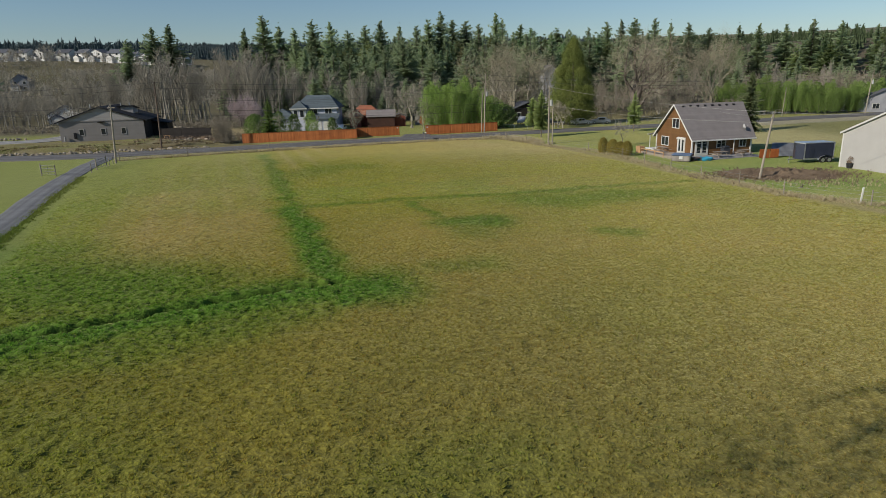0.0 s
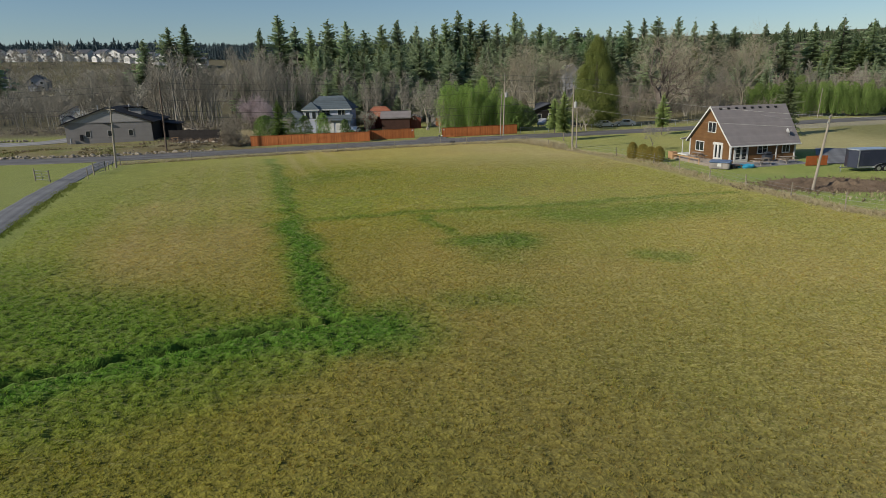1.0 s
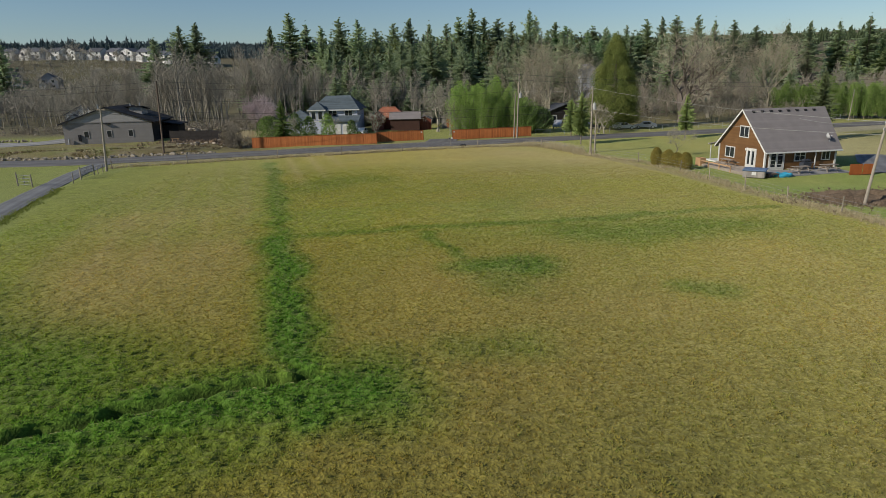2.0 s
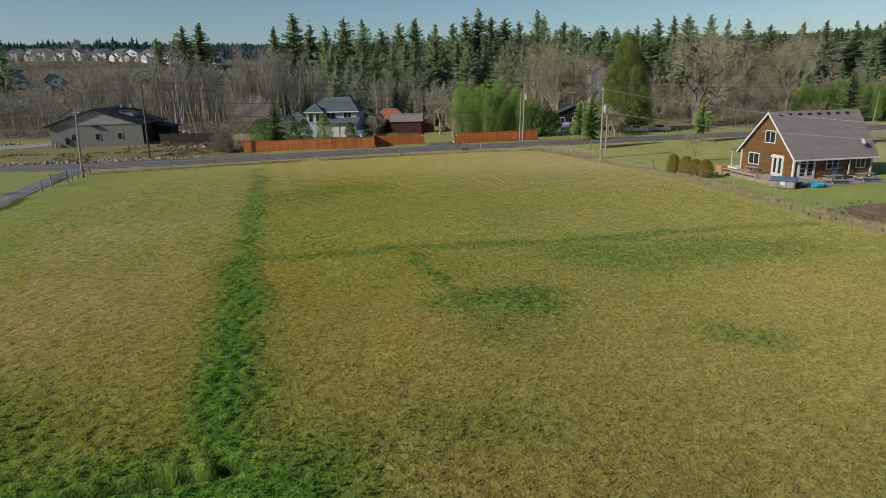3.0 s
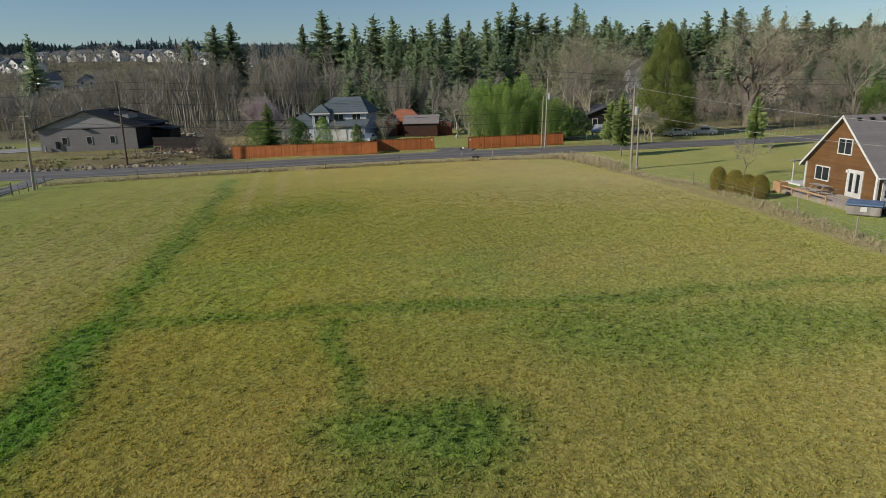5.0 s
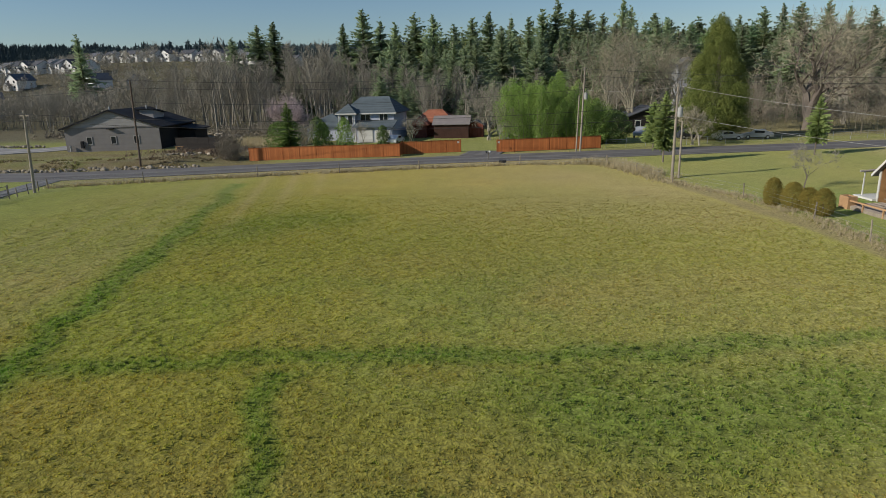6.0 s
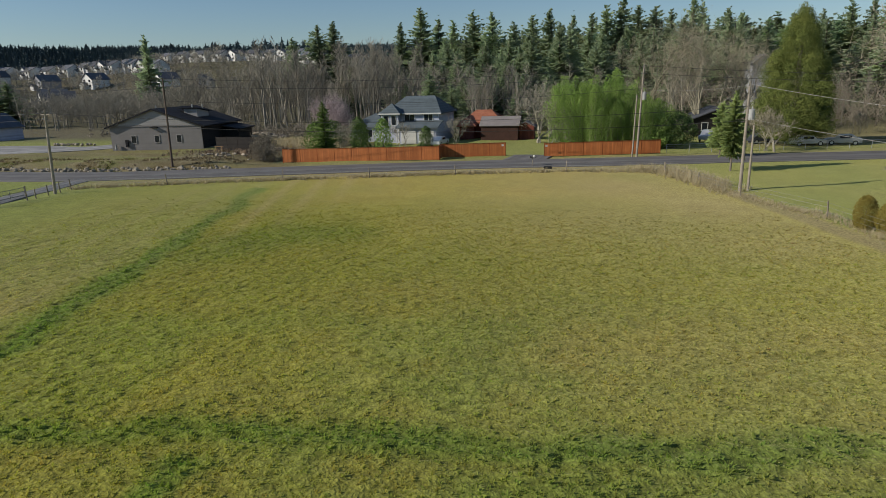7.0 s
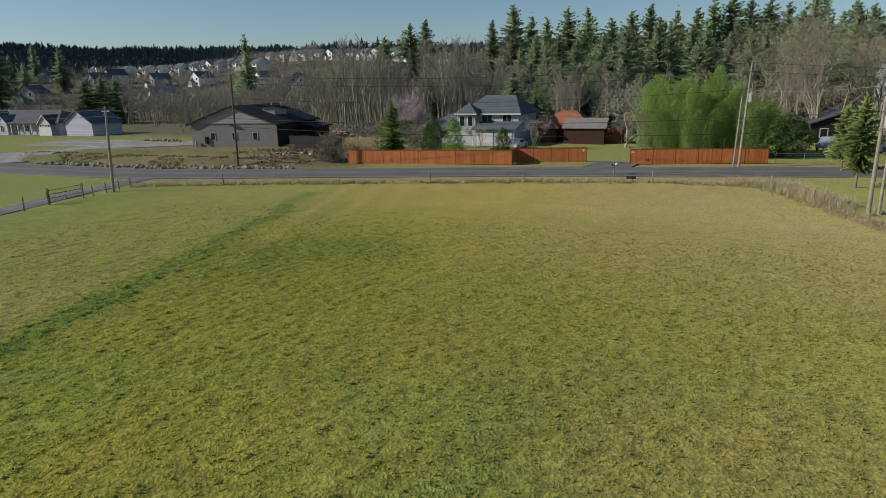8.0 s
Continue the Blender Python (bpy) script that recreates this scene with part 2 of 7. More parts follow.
BAMBOO = material("fresh_green_foliage", (0.17, 0.28, 0.06), (0.34, 0.45, 0.125), 0.3, 0.8, 0, 2.6, vary=0.12, spec=0.12, trans=0.3)
SHRUB = material("olive_shrub_foliage", (0.06, 0.1, 0.03), (0.14, 0.19, 0.065), 0.6, 0.8, 0, 4.0, vary=0.2, spec=0.2, trans=0.15)
GOLDSHRUB = material("golden_arborvitae", (0.16, 0.14, 0.03), (0.33, 0.25, 0.06), 0.8, 0.8, 0, 5.0, vary=0.1, spec=0.15, trans=0.15)
BRUSH = material("dead_brush", (0.13, 0.092, 0.062), (0.25, 0.185, 0.13), 0.8, 0.95, 0, 5.0, vary=0.15)
HOUSEWHITE = material("far_white_siding", (0.62, 0.61, 0.58), (0.76, 0.745, 0.7), 0.6, 0.8, 0.1, 6, vary=0.12)
HOUSEGREY = material("far_grey_siding", (0.24, 0.24, 0.25), (0.33, 0.33, 0.34), 0.6, 0.8, 0.1, 6, vary=0.2)
HOUSEROOF = material("far_grey_shingle", (0.07, 0.075, 0.085), (0.12, 0.125, 0.14), 0.6, 0.9, 0.1, 6, vary=0.3)
MAUVEWALL = material("lavender_grey_siding", (0.36, 0.36, 0.44), (0.45, 0.45, 0.53), 0.8, 0.8, 0.2, 9, vary=0.05, stripe=("Z", 0.2))
CARSILVER = material("silver_car_paint", (0.42, 0.43, 0.45), (0.5, 0.51, 0.53), 1, 0.3, 0, 20, metal=0.4, spec=0.5)
CARDARK = material("dark_car_paint", (0.03, 0.035, 0.045), (0.06, 0.065, 0.075), 1, 0.3, 0, 20, spec=0.5)
CARWHITE = material("white_car_paint", (0.62, 0.63, 0.64), (0.7, 0.71, 0.72), 1, 0.3, 0, 20, spec=0.5)
# near-black: paints shade on side wall, wing and fence; also the dark house
DARKBOARD = material("dark_and_shaded_boards", (0.016, 0.013, 0.012), (0.03, 0.025, 0.022), 1.0, 0.8, 0.3, 12, vary=0, stripe=("Z", 0.22))
GREYSHED = material("grey_shed_boards", (0.2, 0.18, 0.16), (0.3, 0.27, 0.24), 1.0, 0.85, 0.3, 12, stripe=("X", 0.2))
YOUNGCEDAR = material("pale_cedar_foliage", (0.21, 0.285, 0.09), (0.38, 0.445, 0.165), 0.5, 0.8, 0, 3.5, vary=0.1, spec=0.15, trans=0.3)
HEDGE = material("mid_green_foliage", (0.125, 0.2, 0.045), (0.25, 0.345, 0.095), 0.35, 0.8, 0, 2.8, vary=0.25, spec=0.15, trans=0.2)
PATHTAR = material("pale_worn_asphalt", (0.12, 0.12, 0.125), (0.2, 0.2, 0.2), 0.5, 0.85, 0.2, 18.0, vary=0, attr="turf")
# darkened copy of the red boards, with the shed wall's shadow in its colour
SHADEDRED = material("shaded_red_shed_boards", (0.05, 0.024, 0.017), (0.085, 0.04, 0.028), 1.0, 0.85, 0.3, 12, vary=0.1, stripe=("X", 0.2))
GLASS = glass_pane()


# ---------------------------------------------------------------- building helpers
def part(name, bm, mat, parent=None, label="", m=None):
    """Links a bmesh as one mesh object under a thing or a part."""
    me = bpy.data.meshes.new(name)
    bm.to_mesh(me)
    bm.free()
    me.materials.append(mat)
    ob = new(name, me)
    if parent:
        ob.parent = parent
    if m is not None:
        ob.matrix_local = m
    if label:
        tagged(ob, label)
    return ob


def thing(name, m, label, category, group=""):
    ob = new(name)
    ob.empty_display_size = 0.3
    ob.matrix_world = m
    return tagged(ob, label, category, group)


def box(bm, x0, x1, y0, y1, z0, z1, bevel=0.0, m=None):
    r = bmesh.ops.create_cube(bm, size=1.0)
    mat = Matrix.Translation(((x0 + x1) / 2, (y0 + y1) / 2, (z0 + z1) / 2)) @ Matrix.Diagonal((x1 - x0, y1 - y0, z1 - z0, 1))
    bmesh.ops.transform(bm, matrix=(m @ mat) if m else mat, verts=r["verts"])
    if bevel:
        es = list({e for v in r["verts"] for e in v.link_edges})
        bmesh.ops.bevel(bm, geom=es, offset=bevel, segments=1, affect="EDGES")
    return bm


def boxed(*a, **k):
    return box(bmesh.new(), *a, **k)


def tube(bm, pts, radii, sides=6, cap=True):
    """A tapered tube through points."""
    rings = []
    for i, p in enumerate(pts):
        p = Vector(p)
        d = Vector(pts[min(i + 1, len(pts) - 1)]) - Vector(pts[max(i - 1, 0)])
        if d.length < 1e-6:
            d = Vector((0, 0, 1))
        q = d.to_track_quat("Z", "Y")
        rings.append([bm.verts.new(p + q @ Vector((radii[i] * math.cos(2 * math.pi * k / sides), radii[i] * math.sin(2 * math.pi * k / sides), 0))) for k in range(sides)])
    for a, b in zip(rings, rings[1:]):
        for k in range(sides):
            bm.faces.new((a[k], a[(k + 1) % sides], b[(k + 1) % sides], b[k]))
    if cap:
        bm.faces.new(rings[0][::-1])
        bm.faces.new(rings[-1])
    return bm


def tubed(*a, **k):
    return tube(bmesh.new(), *a, **k)


def prism(pts, depth, axis="y"):
    """A polygon given in (a, z), pulled along y from 0 to depth."""
    bm = bmesh.new()
    f = [bm.verts.new((a, 0, z)) for a, z in pts]
    g = [bm.verts.new((a, depth, z)) for a, z in pts]
    bm.faces.new(f)
    bm.faces.new(g[::-1])
    n = len(pts)
    for i in range(n):
        bm.faces.new((f[i], g[i], g[(i + 1) % n], f[(i + 1) % n]))
    bmesh.ops.recalc_face_normals(bm, faces=bm.faces)
    return bm


def slab(quad, thick):
    """A plate: four corners, thickened straight down."""
    bm = bmesh.new()
    top = [bm.verts.new(p) for p in quad]
    low = [bm.verts.new(Vector(p) - Vector((0, 0, thick))) for p in quad]
    bm.faces.new(top)
    bm.faces.new(low[::-1])
    n = len(quad)
    for i in range(n):
        bm.faces.new((top[i], low[i], low[(i + 1) % n], top[(i + 1) % n]))
    bmesh.ops.recalc_face_normals(bm, faces=bm.faces)
    return bm


def window(parent, m, w, h, leaves=2, trim=0.09, mat=None, name="window", bars=0):
    """A framed window on a wall; local x along the wall, y into it, z up, origin at the sill's middle."""
    fr = bmesh.new()
    t = trim
    for a in ((-w / 2 - t, w / 2 + t, -0.05, 0.04, -t, 0), (-w / 2 - t, w / 2 + t, -0.05, 0.04, h, h + t), (-w / 2 - t, -w / 2, -0.05, 0.04, 0, h), (w / 2, w / 2 + t, -0.05, 0.04, 0, h)):
        box(fr, *a)
    win = part(name, fr, mat or WHITE, parent, m=m)
    for k in range(1, leaves):
        x = -w / 2 + w * k / leaves
        part("mullion", boxed(x - 0.035, x + 0.035, -0.045, 0.04, 0.004, h - 0.004), mat or WHITE, win)
    for k in range(1, bars + 1):
        z = h * k / (bars + 1)
        part("glazing_bar", boxed(-w / 2, w / 2, -0.03, 0.03, z - 0.02, z + 0.02), mat or WHITE, win)
    for k in range(leaves):
        x0 = -w / 2 + w * k / leaves
        part("pane", boxed(x0, x0 + w / leaves, -0.012, -0.004, 0, h), GLASS, win)
    return win


def tri_mesh(name, verts, faces, mat, parent=None, colors=None):
    """A mesh of many loose triangles, from arrays."""
    me = bpy.data.meshes.new(name)
    v = np.asarray(verts, dtype=np.float32)
    f = np.asarray(faces, dtype=np.int32)
    k = f.shape[1]
    me.vertices.add(len(v))
    me.vertices.foreach_set("co", v.ravel())
    me.loops.add(f.size)
    me.loops.foreach_set("vertex_index", f.ravel())
    me.polygons.add(len(f))
    me.polygons.foreach_set("loop_start", np.arange(0, f.size, k, dtype=np.int32))
    me.polygons.foreach_set("loop_total", np.full(len(f), k, dtype=np.int32))
    me.update(calc_edges=True)
    if colors is not None:
        ca = me.color_attributes.new("turf", "FLOAT_COLOR", "POINT")
        c = np.ones((len(v), 4), dtype=np.float32)
        c[:, :3] = colors
        ca.data.foreach_set("color", c.ravel())
    me.materials.append(mat)
    if parent is False:
        return me
    ob = new(name, me)
    if parent:
        ob.parent = parent
    return ob

# ---------------------------------------------------------------- the plan: road, path, ground
ROAD = [(-420, 60), (-260, 82), (-160, 96), (-110, 100), (-75, 101.8), (-58, 102.6), (-46, 105.4), (-30, 111), (-12, 117.3), (5, 122), (20, 126.3), (33, 130), (46, 133.8), (70, 141), (110, 153.5), (160, 168), (260, 196), (420, 235)]
ROAD_HALF = 3.7
GREEN_LINES = [  # wet green strips in the field: points, half width, strength
    ([(-26, 98), (-22.5, 89.5), (-15, 65.3), (-11.5, 54.5)], 0.8, 0.7),
    ([(-11.8, 55.4), (-9.8, 49.2), (-6.9, 40.8), (-4.8, 34.9), (-3.5, 31.5)], 1.2, 1.0),
    ([(-40, 18), (-18.1, 27.2), (-13.5, 29.6), (-9.4, 31.6), (-6.3, 33.0), (-2.6, 33.6)], 2.6, 1.0),
    ([(-34, 18), (-20, 23.5), (-11.5, 27.8), (-5.5, 30.8)], 2.2, 0.6),
    ([(-60, 30), (-36, 33.5), (-22.3, 36.0), (-14, 33.0)], 4.5, 0.8),
    ([(-13.3, 54.6), (-2.8, 58.2), (4.3, 59.3), (11, 60.5), (21, 63.3), (26, 64)], 0.7, 0.55),
    ([(-1.5, 56.5), (-0.3, 52.9), (1.2, 49.9)], 0.5, 0.6),
    ([(2.4, 48.1), (4.2, 48.4), (5.4, 48.6)], 1.7, 0.8),
    ([(3.3, 45.2), (3.8, 47.2)], 1.5, 0.45),
    ([(9.5, 56.5), (13, 55.8), (17, 57.6), (21, 58)], 2.6, 0.5),
    ([(1, 37), (4, 37.5)], 1.3, 0.4),
    ([(12.8, 44.3), (14.4, 43.4)], 1.0, 0.5),
    ([(-14.5, 76), (-13.5, 80.5), (-9.5, 82.5)], 2.8, 0.36),
    ([(-32, 40), (-25, 42)], 3.5, 0.5),
    ([(-10, 18), (-14, 21)], 2.4, 0.22),
    ([(0.5, 16.5), (3, 17.8)], 2.0, 0.18),
]
DITCH = [(-60, 13), (-40, 19.5), (-18.1, 27.5), (-13.5, 30.1), (-9.4, 32.5), (-6.3, 34.2), (-4.4, 34.7)]


def near_line(x, y, pts):
    """The distance from the points (arrays) to a polyline."""
    best = np.full(np.shape(x), 1e9)
    for (ax, ay), (bx, by) in zip(pts, pts[1:]):
        dx, dy = bx - ax, by - ay
        u = np.clip(((x - ax) * dx + (y - ay) * dy) / (dx * dx + dy * dy), 0, 1)
        best = np.minimum(best, np.hypot(x - ax - u * dx, y - ay - u * dy))
    return best


def ease(v, a, b):
    u = np.clip((v - a) / (b - a), 0, 1)
    return u * u * (3 - 2 * u)


def ripple(x, y, s, seed):
    """Smooth value noise on arrays, about -1 to 1."""
    x, y = np.asarray(x) / s, np.asarray(y) / s
    xi, yi = np.floor(x), np.floor(y)
    fx, fy = x - xi, y - yi
    fx, fy = fx * fx * (3 - 2 * fx), fy * fy * (3 - 2 * fy)

    def h(a, b):
        v = np.sin(a * 127.1 + b * 311.7 + seed * 74.7) * 43758.5453
        return (v - np.floor(v)) * 2 - 1
    return (h(xi, yi) * (1 - fx) + h(xi + 1, yi) * fx) * (1 - fy) + (h(xi, yi + 1) * (1 - fx) + h(xi + 1, yi + 1) * fx) * fy


def road_side(x):
    return np.interp(x, [p[0] for p in ROAD], [p[1] for p in ROAD])


def green_amount(x, y):
    g = np.zeros(np.shape(x))
    wx, wy = x + 0.5 * ripple(x, y, 2.5, 11) + 0.25 * ripple(x, y, 0.8, 12), y + 0.5 * ripple(x, y, 2.5, 13)
    for pts, half, power in GREEN_LINES:
        g = np.maximum(g, power * (1 - ease(near_line(wx, wy, pts), half * 0.15, half * 1.9)))
    return g


def in_field(x, y):
    """How far a point lies inside the field, where tufts stand over ground coloured dark for thatch and shade."""
    edge_l = -27 - (y - 34) * 0.42 + 2.6
    edge_r = np.interp(y, [0, 40, 49, 65, 81, 100, 114, 119], [60, 40, 34.5, 28.6, 25.0, 18.6, 13.3, 12.0]) - 0.8
    return ease(x - edge_l, 0, 1.2) * ease(edge_r - x, 0, 1.2) * ease(road_side(x) - 6.2 - y, 0, 1.2) * ease(x, -44, -43)


def tussock(x, y, s=0.42):
    """Round grass tufts side by side: 1 on a tuft, falling to about -0.5 in the gaps."""
    x, y = np.asarray(x, float) / s, np.asarray(y, float) / s
    xi, yi = np.floor(x), np.floor(y)
    best = np.full(np.shape(x), 9.0)
    for i in (-1, 0, 1):
        for j in (-1, 0, 1):
            a, b = xi + i, yi + j
            v, w = np.sin(a * 127.1 + b * 311.7) * 43758.5453, np.sin(a * 269.5 + b * 183.3) * 43758.5453
            best = np.minimum(best, np.hypot(a + v - np.floor(v) - x, b + w - np.floor(w) - y))
    return 1 - 1.6 * best


def ditch_line(x, y):
    """The distance to the ditch, whose edges are ragged."""
    return near_line(x + 0.22 * ripple(x, y, 1.3, 81), y + 0.24 * ripple(x, y, 0.9, 82) + 0.1 * ripple(x, y, 0.35, 83), DITCH)


def ground_z(x, y):
    """The height of the land: level near the field, a bank by the grey building, a hill of houses far off."""
    x, y = np.asarray(x, float), np.asarray(y, float)
    r = np.hypot(x, y - 60)
    z = np.interp(r, [0, 250, 300, 370, 455, 520, 700, 1000, 1500, 2500, 4200], [0, 0, 3, 10.5, 29, 32, 39, 58, 90, 120, 120])
    west = ease(-x / np.maximum(y - 60, 1), 0.75, 1.2) * (1 - ease(r, 560, 800))
    z = z * (1 - 0.36 * west)
    z = z * (0.35 + 0.65 * ease(y, -60, 160)) + ease(r, 460, 900) * 5 * ripple(x, y, 140, 3)
    bank = ease(x, -98, -88) * (1 - ease(x, -44, -37)) * ease(y - road_side(x), 4.6, 8.5) * (1 - ease(y - road_side(x), 19, 26))
    z = z + 0.75 * bank * (1 + 0.25 * ripple(x, y, 4, 5))
    d = ditch_line(x, y)
    wob = 0.75 + 0.25 * ease(ripple(x, y, 2.3, 9), -0.5, 0.4)
    z = z - 0.55 * wob * (1 - ease(d, 0.16, 0.42)) * ease(x, -30, -22)
    near = (1 - ease(r, 130, 200)) * ease(np.abs(y - road_side(x)), 4.5, 6)
    tuft = in_field(x, y) * (1 - ease(y, 84, 100)) * ease(ditch_line(x, y), 0.25, 0.55)
    u, v = 0.8 * x + 0.6 * y, 0.8 * y - 0.6 * x
    z = z + tuft * (0.055 + 0.09 * green_amount(x, y) + 0.02 * ease(y, 54, 59) * (1 - ease(y, 72, 84))) * (tussock(x, y) + 0.35 * ripple(u, v, 0.3, 52))
    return z + near * (0.05 * ripple(x, y, 3.1, 1) + 0.05 * ripple(x, y, 9.0, 2) + 0.02 * ripple(x, y, 0.9, 4))


def turf_colour(x, y):
    """The grass colour of the land at each point: dry field, wet green strips, lawns, verges, woodland floor."""
    x, y = np.asarray(x, float), np.asarray(y, float)
    dry, olive = np.array((0.352, 0.27, 0.073)), np.array((0.268, 0.257, 0.042))
    lush, lawn = np.array((0.084, 0.165, 0.024)), np.array((0.232, 0.252, 0.068))
    straw, wood, dirt = np.array((0.25, 0.2, 0.11)), np.array((0.1, 0.085, 0.062)), np.array((0.12, 0.09, 0.06))

    def blend(c, d, f):
        return c + (d - c) * np.clip(f, 0, 1)[..., None]
    c = np.broadcast_to(dry, (*x.shape, 3)).copy()
    mix = 0.45 + 0.3 * ripple(x, y, 11, 21) + 0.12 * ripple(x, y, 3.5, 22) + 0.3 * ripple(x, y, 27, 23) + 0.3 * (1 - ease(y, 22, 36)) * (1 - ease(x, 0, 14)) + 0.6 * ease(y, 46, 62) * (1 - 0.8 * ease(y, 84, 104)) * (1 - 0.5 * ease(x, 8, 25)) - 0.15 * ease(x, -30, -18) * (1 - ease(x, -14, -8)) * ease(y, 36, 46)
    c = blend(c, olive, mix)
    c = blend(c, lush, 0.1 + 0.1 * ripple(x, y, 5, 25))
    tracks = np.exp(-((x + 27 - (y - 60) * -0.355) % 3.2 - 1.6) ** 2 * 3) * ease(x, -36, -30) * (1 - ease(x, -20, -12)) * ease(y, 38, 50)
    c = blend(c, np.array((0.4, 0.31, 0.16)), 0.4 * tracks)
    # tone rises with y, painting how grass brightens when seen at a slant
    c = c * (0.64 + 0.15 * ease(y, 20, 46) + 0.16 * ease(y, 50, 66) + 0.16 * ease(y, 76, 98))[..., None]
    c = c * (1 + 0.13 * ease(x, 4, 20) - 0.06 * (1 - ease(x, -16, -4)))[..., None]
    c = blend(c, np.array((0.18, 0.23, 0.04)), 0.55 * ease(y, 53, 58) * (1 - ease(y, 64, 78)) * (1 - 0.6 * ease(x, 6, 18)) * ease(0.9 + ripple(x, y, 4.5, 36) + 0.6 * ripple(x, y, 1.6, 37), 0, 1.6))
    c = blend(c, np.array((0.4, 0.3, 0.12)), 0.45 * ease(y, 76, 90) * ease(x, -12, -4) * (0.7 + 0.5 * ripple(x, y, 8, 33)))
    c = blend(c, np.array((0.36, 0.27, 0.13)), 0.45 * ease(x + 0.36 * (y - 43), -25, -20) * (1 - ease(x + 0.31 * (y - 40), -11, -8)) * ease(y, 36, 42) * (1 - ease(y, 62, 80)) * (0.8 + 0.4 * ripple(x, y, 6, 34)))
    side_left = ease(-30 - (y - 45) * 0.34 - x, -3.0, 1.5)
    c = blend(c, np.array((0.2, 0.24, 0.05)), 0.75 * side_left)
    c = blend(c, np.array((0.24, 0.265, 0.075)), 0.55 * ease(y, 58, 72) * (1 - ease(x + 0.31 * (y - 40), -9, -5)) * ease(x, -60, -50))
    c = blend(c, np.array((0.19, 0.235, 0.05)), 0.6 * (1 - ease(x + 0.34 * (y - 43), -27, -19)) * ease(y, 30, 40))
    c = blend(c, lush, 0.4 * side_left * ease(y, 30, 36) * (1 - ease(y, 48, 60)))
    # past y 46 the colour turns slightly redder and bluer
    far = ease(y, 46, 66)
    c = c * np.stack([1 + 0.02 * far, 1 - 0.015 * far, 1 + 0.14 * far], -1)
    c = blend(c, lush, green_amount(x, y))
    # ditch nearly black: the groove's shade is painted over its dark soil
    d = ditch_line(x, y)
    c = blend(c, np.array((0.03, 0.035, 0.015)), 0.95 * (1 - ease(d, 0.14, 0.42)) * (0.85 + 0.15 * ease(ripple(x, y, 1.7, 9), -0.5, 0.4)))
    fence_x = np.interp(y, [40, 49, 65, 81, 100, 114, 119], [40, 34.5, 28.6, 25.0, 18.6, 13.3, 12.0])
    lot_green = blend(np.broadcast_to(lawn, c.shape), np.array((0.13, 0.215, 0.04)), (1 - ease(y, 90, 104)) * (0.8 + 0.4 * ripple(x, y, 5, 29)))
    c = blend(c, lot_green, ease(x - fence_x, 0.8, 2.2) * (0.85 + 0.25 * ripple(x, y, 6, 26)))
    c = blend(c, straw, 0.8 * (1 - ease(np.abs(x - fence_x - 0.2), 0.5, 1.3)) * (y < 118))
    c = blend(c, np.array((0.34, 0.29, 0.15)), 0.8 * ease(x, 43, 52) * ease(y, 88, 100))
    off = y - road_side(x)
    c = blend(c, straw, 0.8 * (1 - ease(np.abs(off + 5.4), 0.7, 2.0)) * (1 - ease(x, 13, 18)) * ease(x, -52, -47))
    c = blend(c, lawn * 0.9, ease(off, 3, 4) * (1 - ease(off, 40, 60)))
    c = blend(c, np.array((0.24, 0.2, 0.1)), 0.6 * ease(off, 3, 4) * (1 - ease(off, 6, 8)))
    c = blend(c, np.array((0.15, 0.115, 0.055)), ease(off, 3.5, 4.5) * (1 - ease(off, 30, 40)) * ease(x, -96, -90) * (1 - ease(x, -34, -30)) * (0.75 + 0.5 * ripple(x, y, 3, 27)))
    c = blend(c, dirt, ease(off, 5, 9) * (1 - ease(off, 45, 55)) * ease(x, -56, -50) * (1 - ease(x, -38, -34)) * 0.8)
    c = blend(c, dirt, (1 - ease(np.hypot((x - 36.5) / 6.5, (y - 66.8) / 4.5), 0.7, 1.1)) * 0.9)
    c = blend(c, np.array((0.15, 0.12, 0.075)), 0.85 * ease(x, 22, 30) * ease(off, 11, 15))
    c = blend(c, np.array((0.2, 0.165, 0.1)), ease(x, -92, -86) * (1 - ease(x, -42, -36)) * ease(off, 4.2, 5) * (1 - ease(off, 18, 24)) * ease(ripple(x, y, 1.6, 61) + 0.6 * ripple(x, y, 0.7, 62), -0.1, 0.5) * 0.8)
    c = blend(c, np.array((0.13, 0.14, 0.04)), ease(x, -92, -86) * (1 - ease(x, -54, -48)) * ease(off, 4.2, 5) * (1 - ease(off, 14, 18)) * ease(ripple(x, y, 2.6, 63) + 0.5 * ripple(x, y, 0.9, 64), 0.1, 0.6) * 0.8)
    r = np.hypot(x, y - 60)
    c = blend(c, wood, ease(off, 42, 60) * (1 - 0.1 * ease(ripple(x, y, 30, 28), 0, 0.6)))
    c = blend(c, np.array((0.13, 0.13, 0.05)), ease(x, 60, 75) * ease(off, -45, -30) * (1 - ease(off, -12, -6)))
    c = blend(c, np.array((0.25, 0.225, 0.19)), 0.85 * ease(x, 56, 66) * ease(off + 1.2 * ripple(x, y, 7, 66), -13, -10) * (1 - ease(off, 3, 5)))
    mead = in_field(x, y)
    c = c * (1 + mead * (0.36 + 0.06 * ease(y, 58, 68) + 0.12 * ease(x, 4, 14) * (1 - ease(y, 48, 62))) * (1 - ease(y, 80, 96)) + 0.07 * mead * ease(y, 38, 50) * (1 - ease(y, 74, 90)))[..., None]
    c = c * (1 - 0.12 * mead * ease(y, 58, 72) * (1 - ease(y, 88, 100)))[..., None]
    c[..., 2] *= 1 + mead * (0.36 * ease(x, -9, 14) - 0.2)
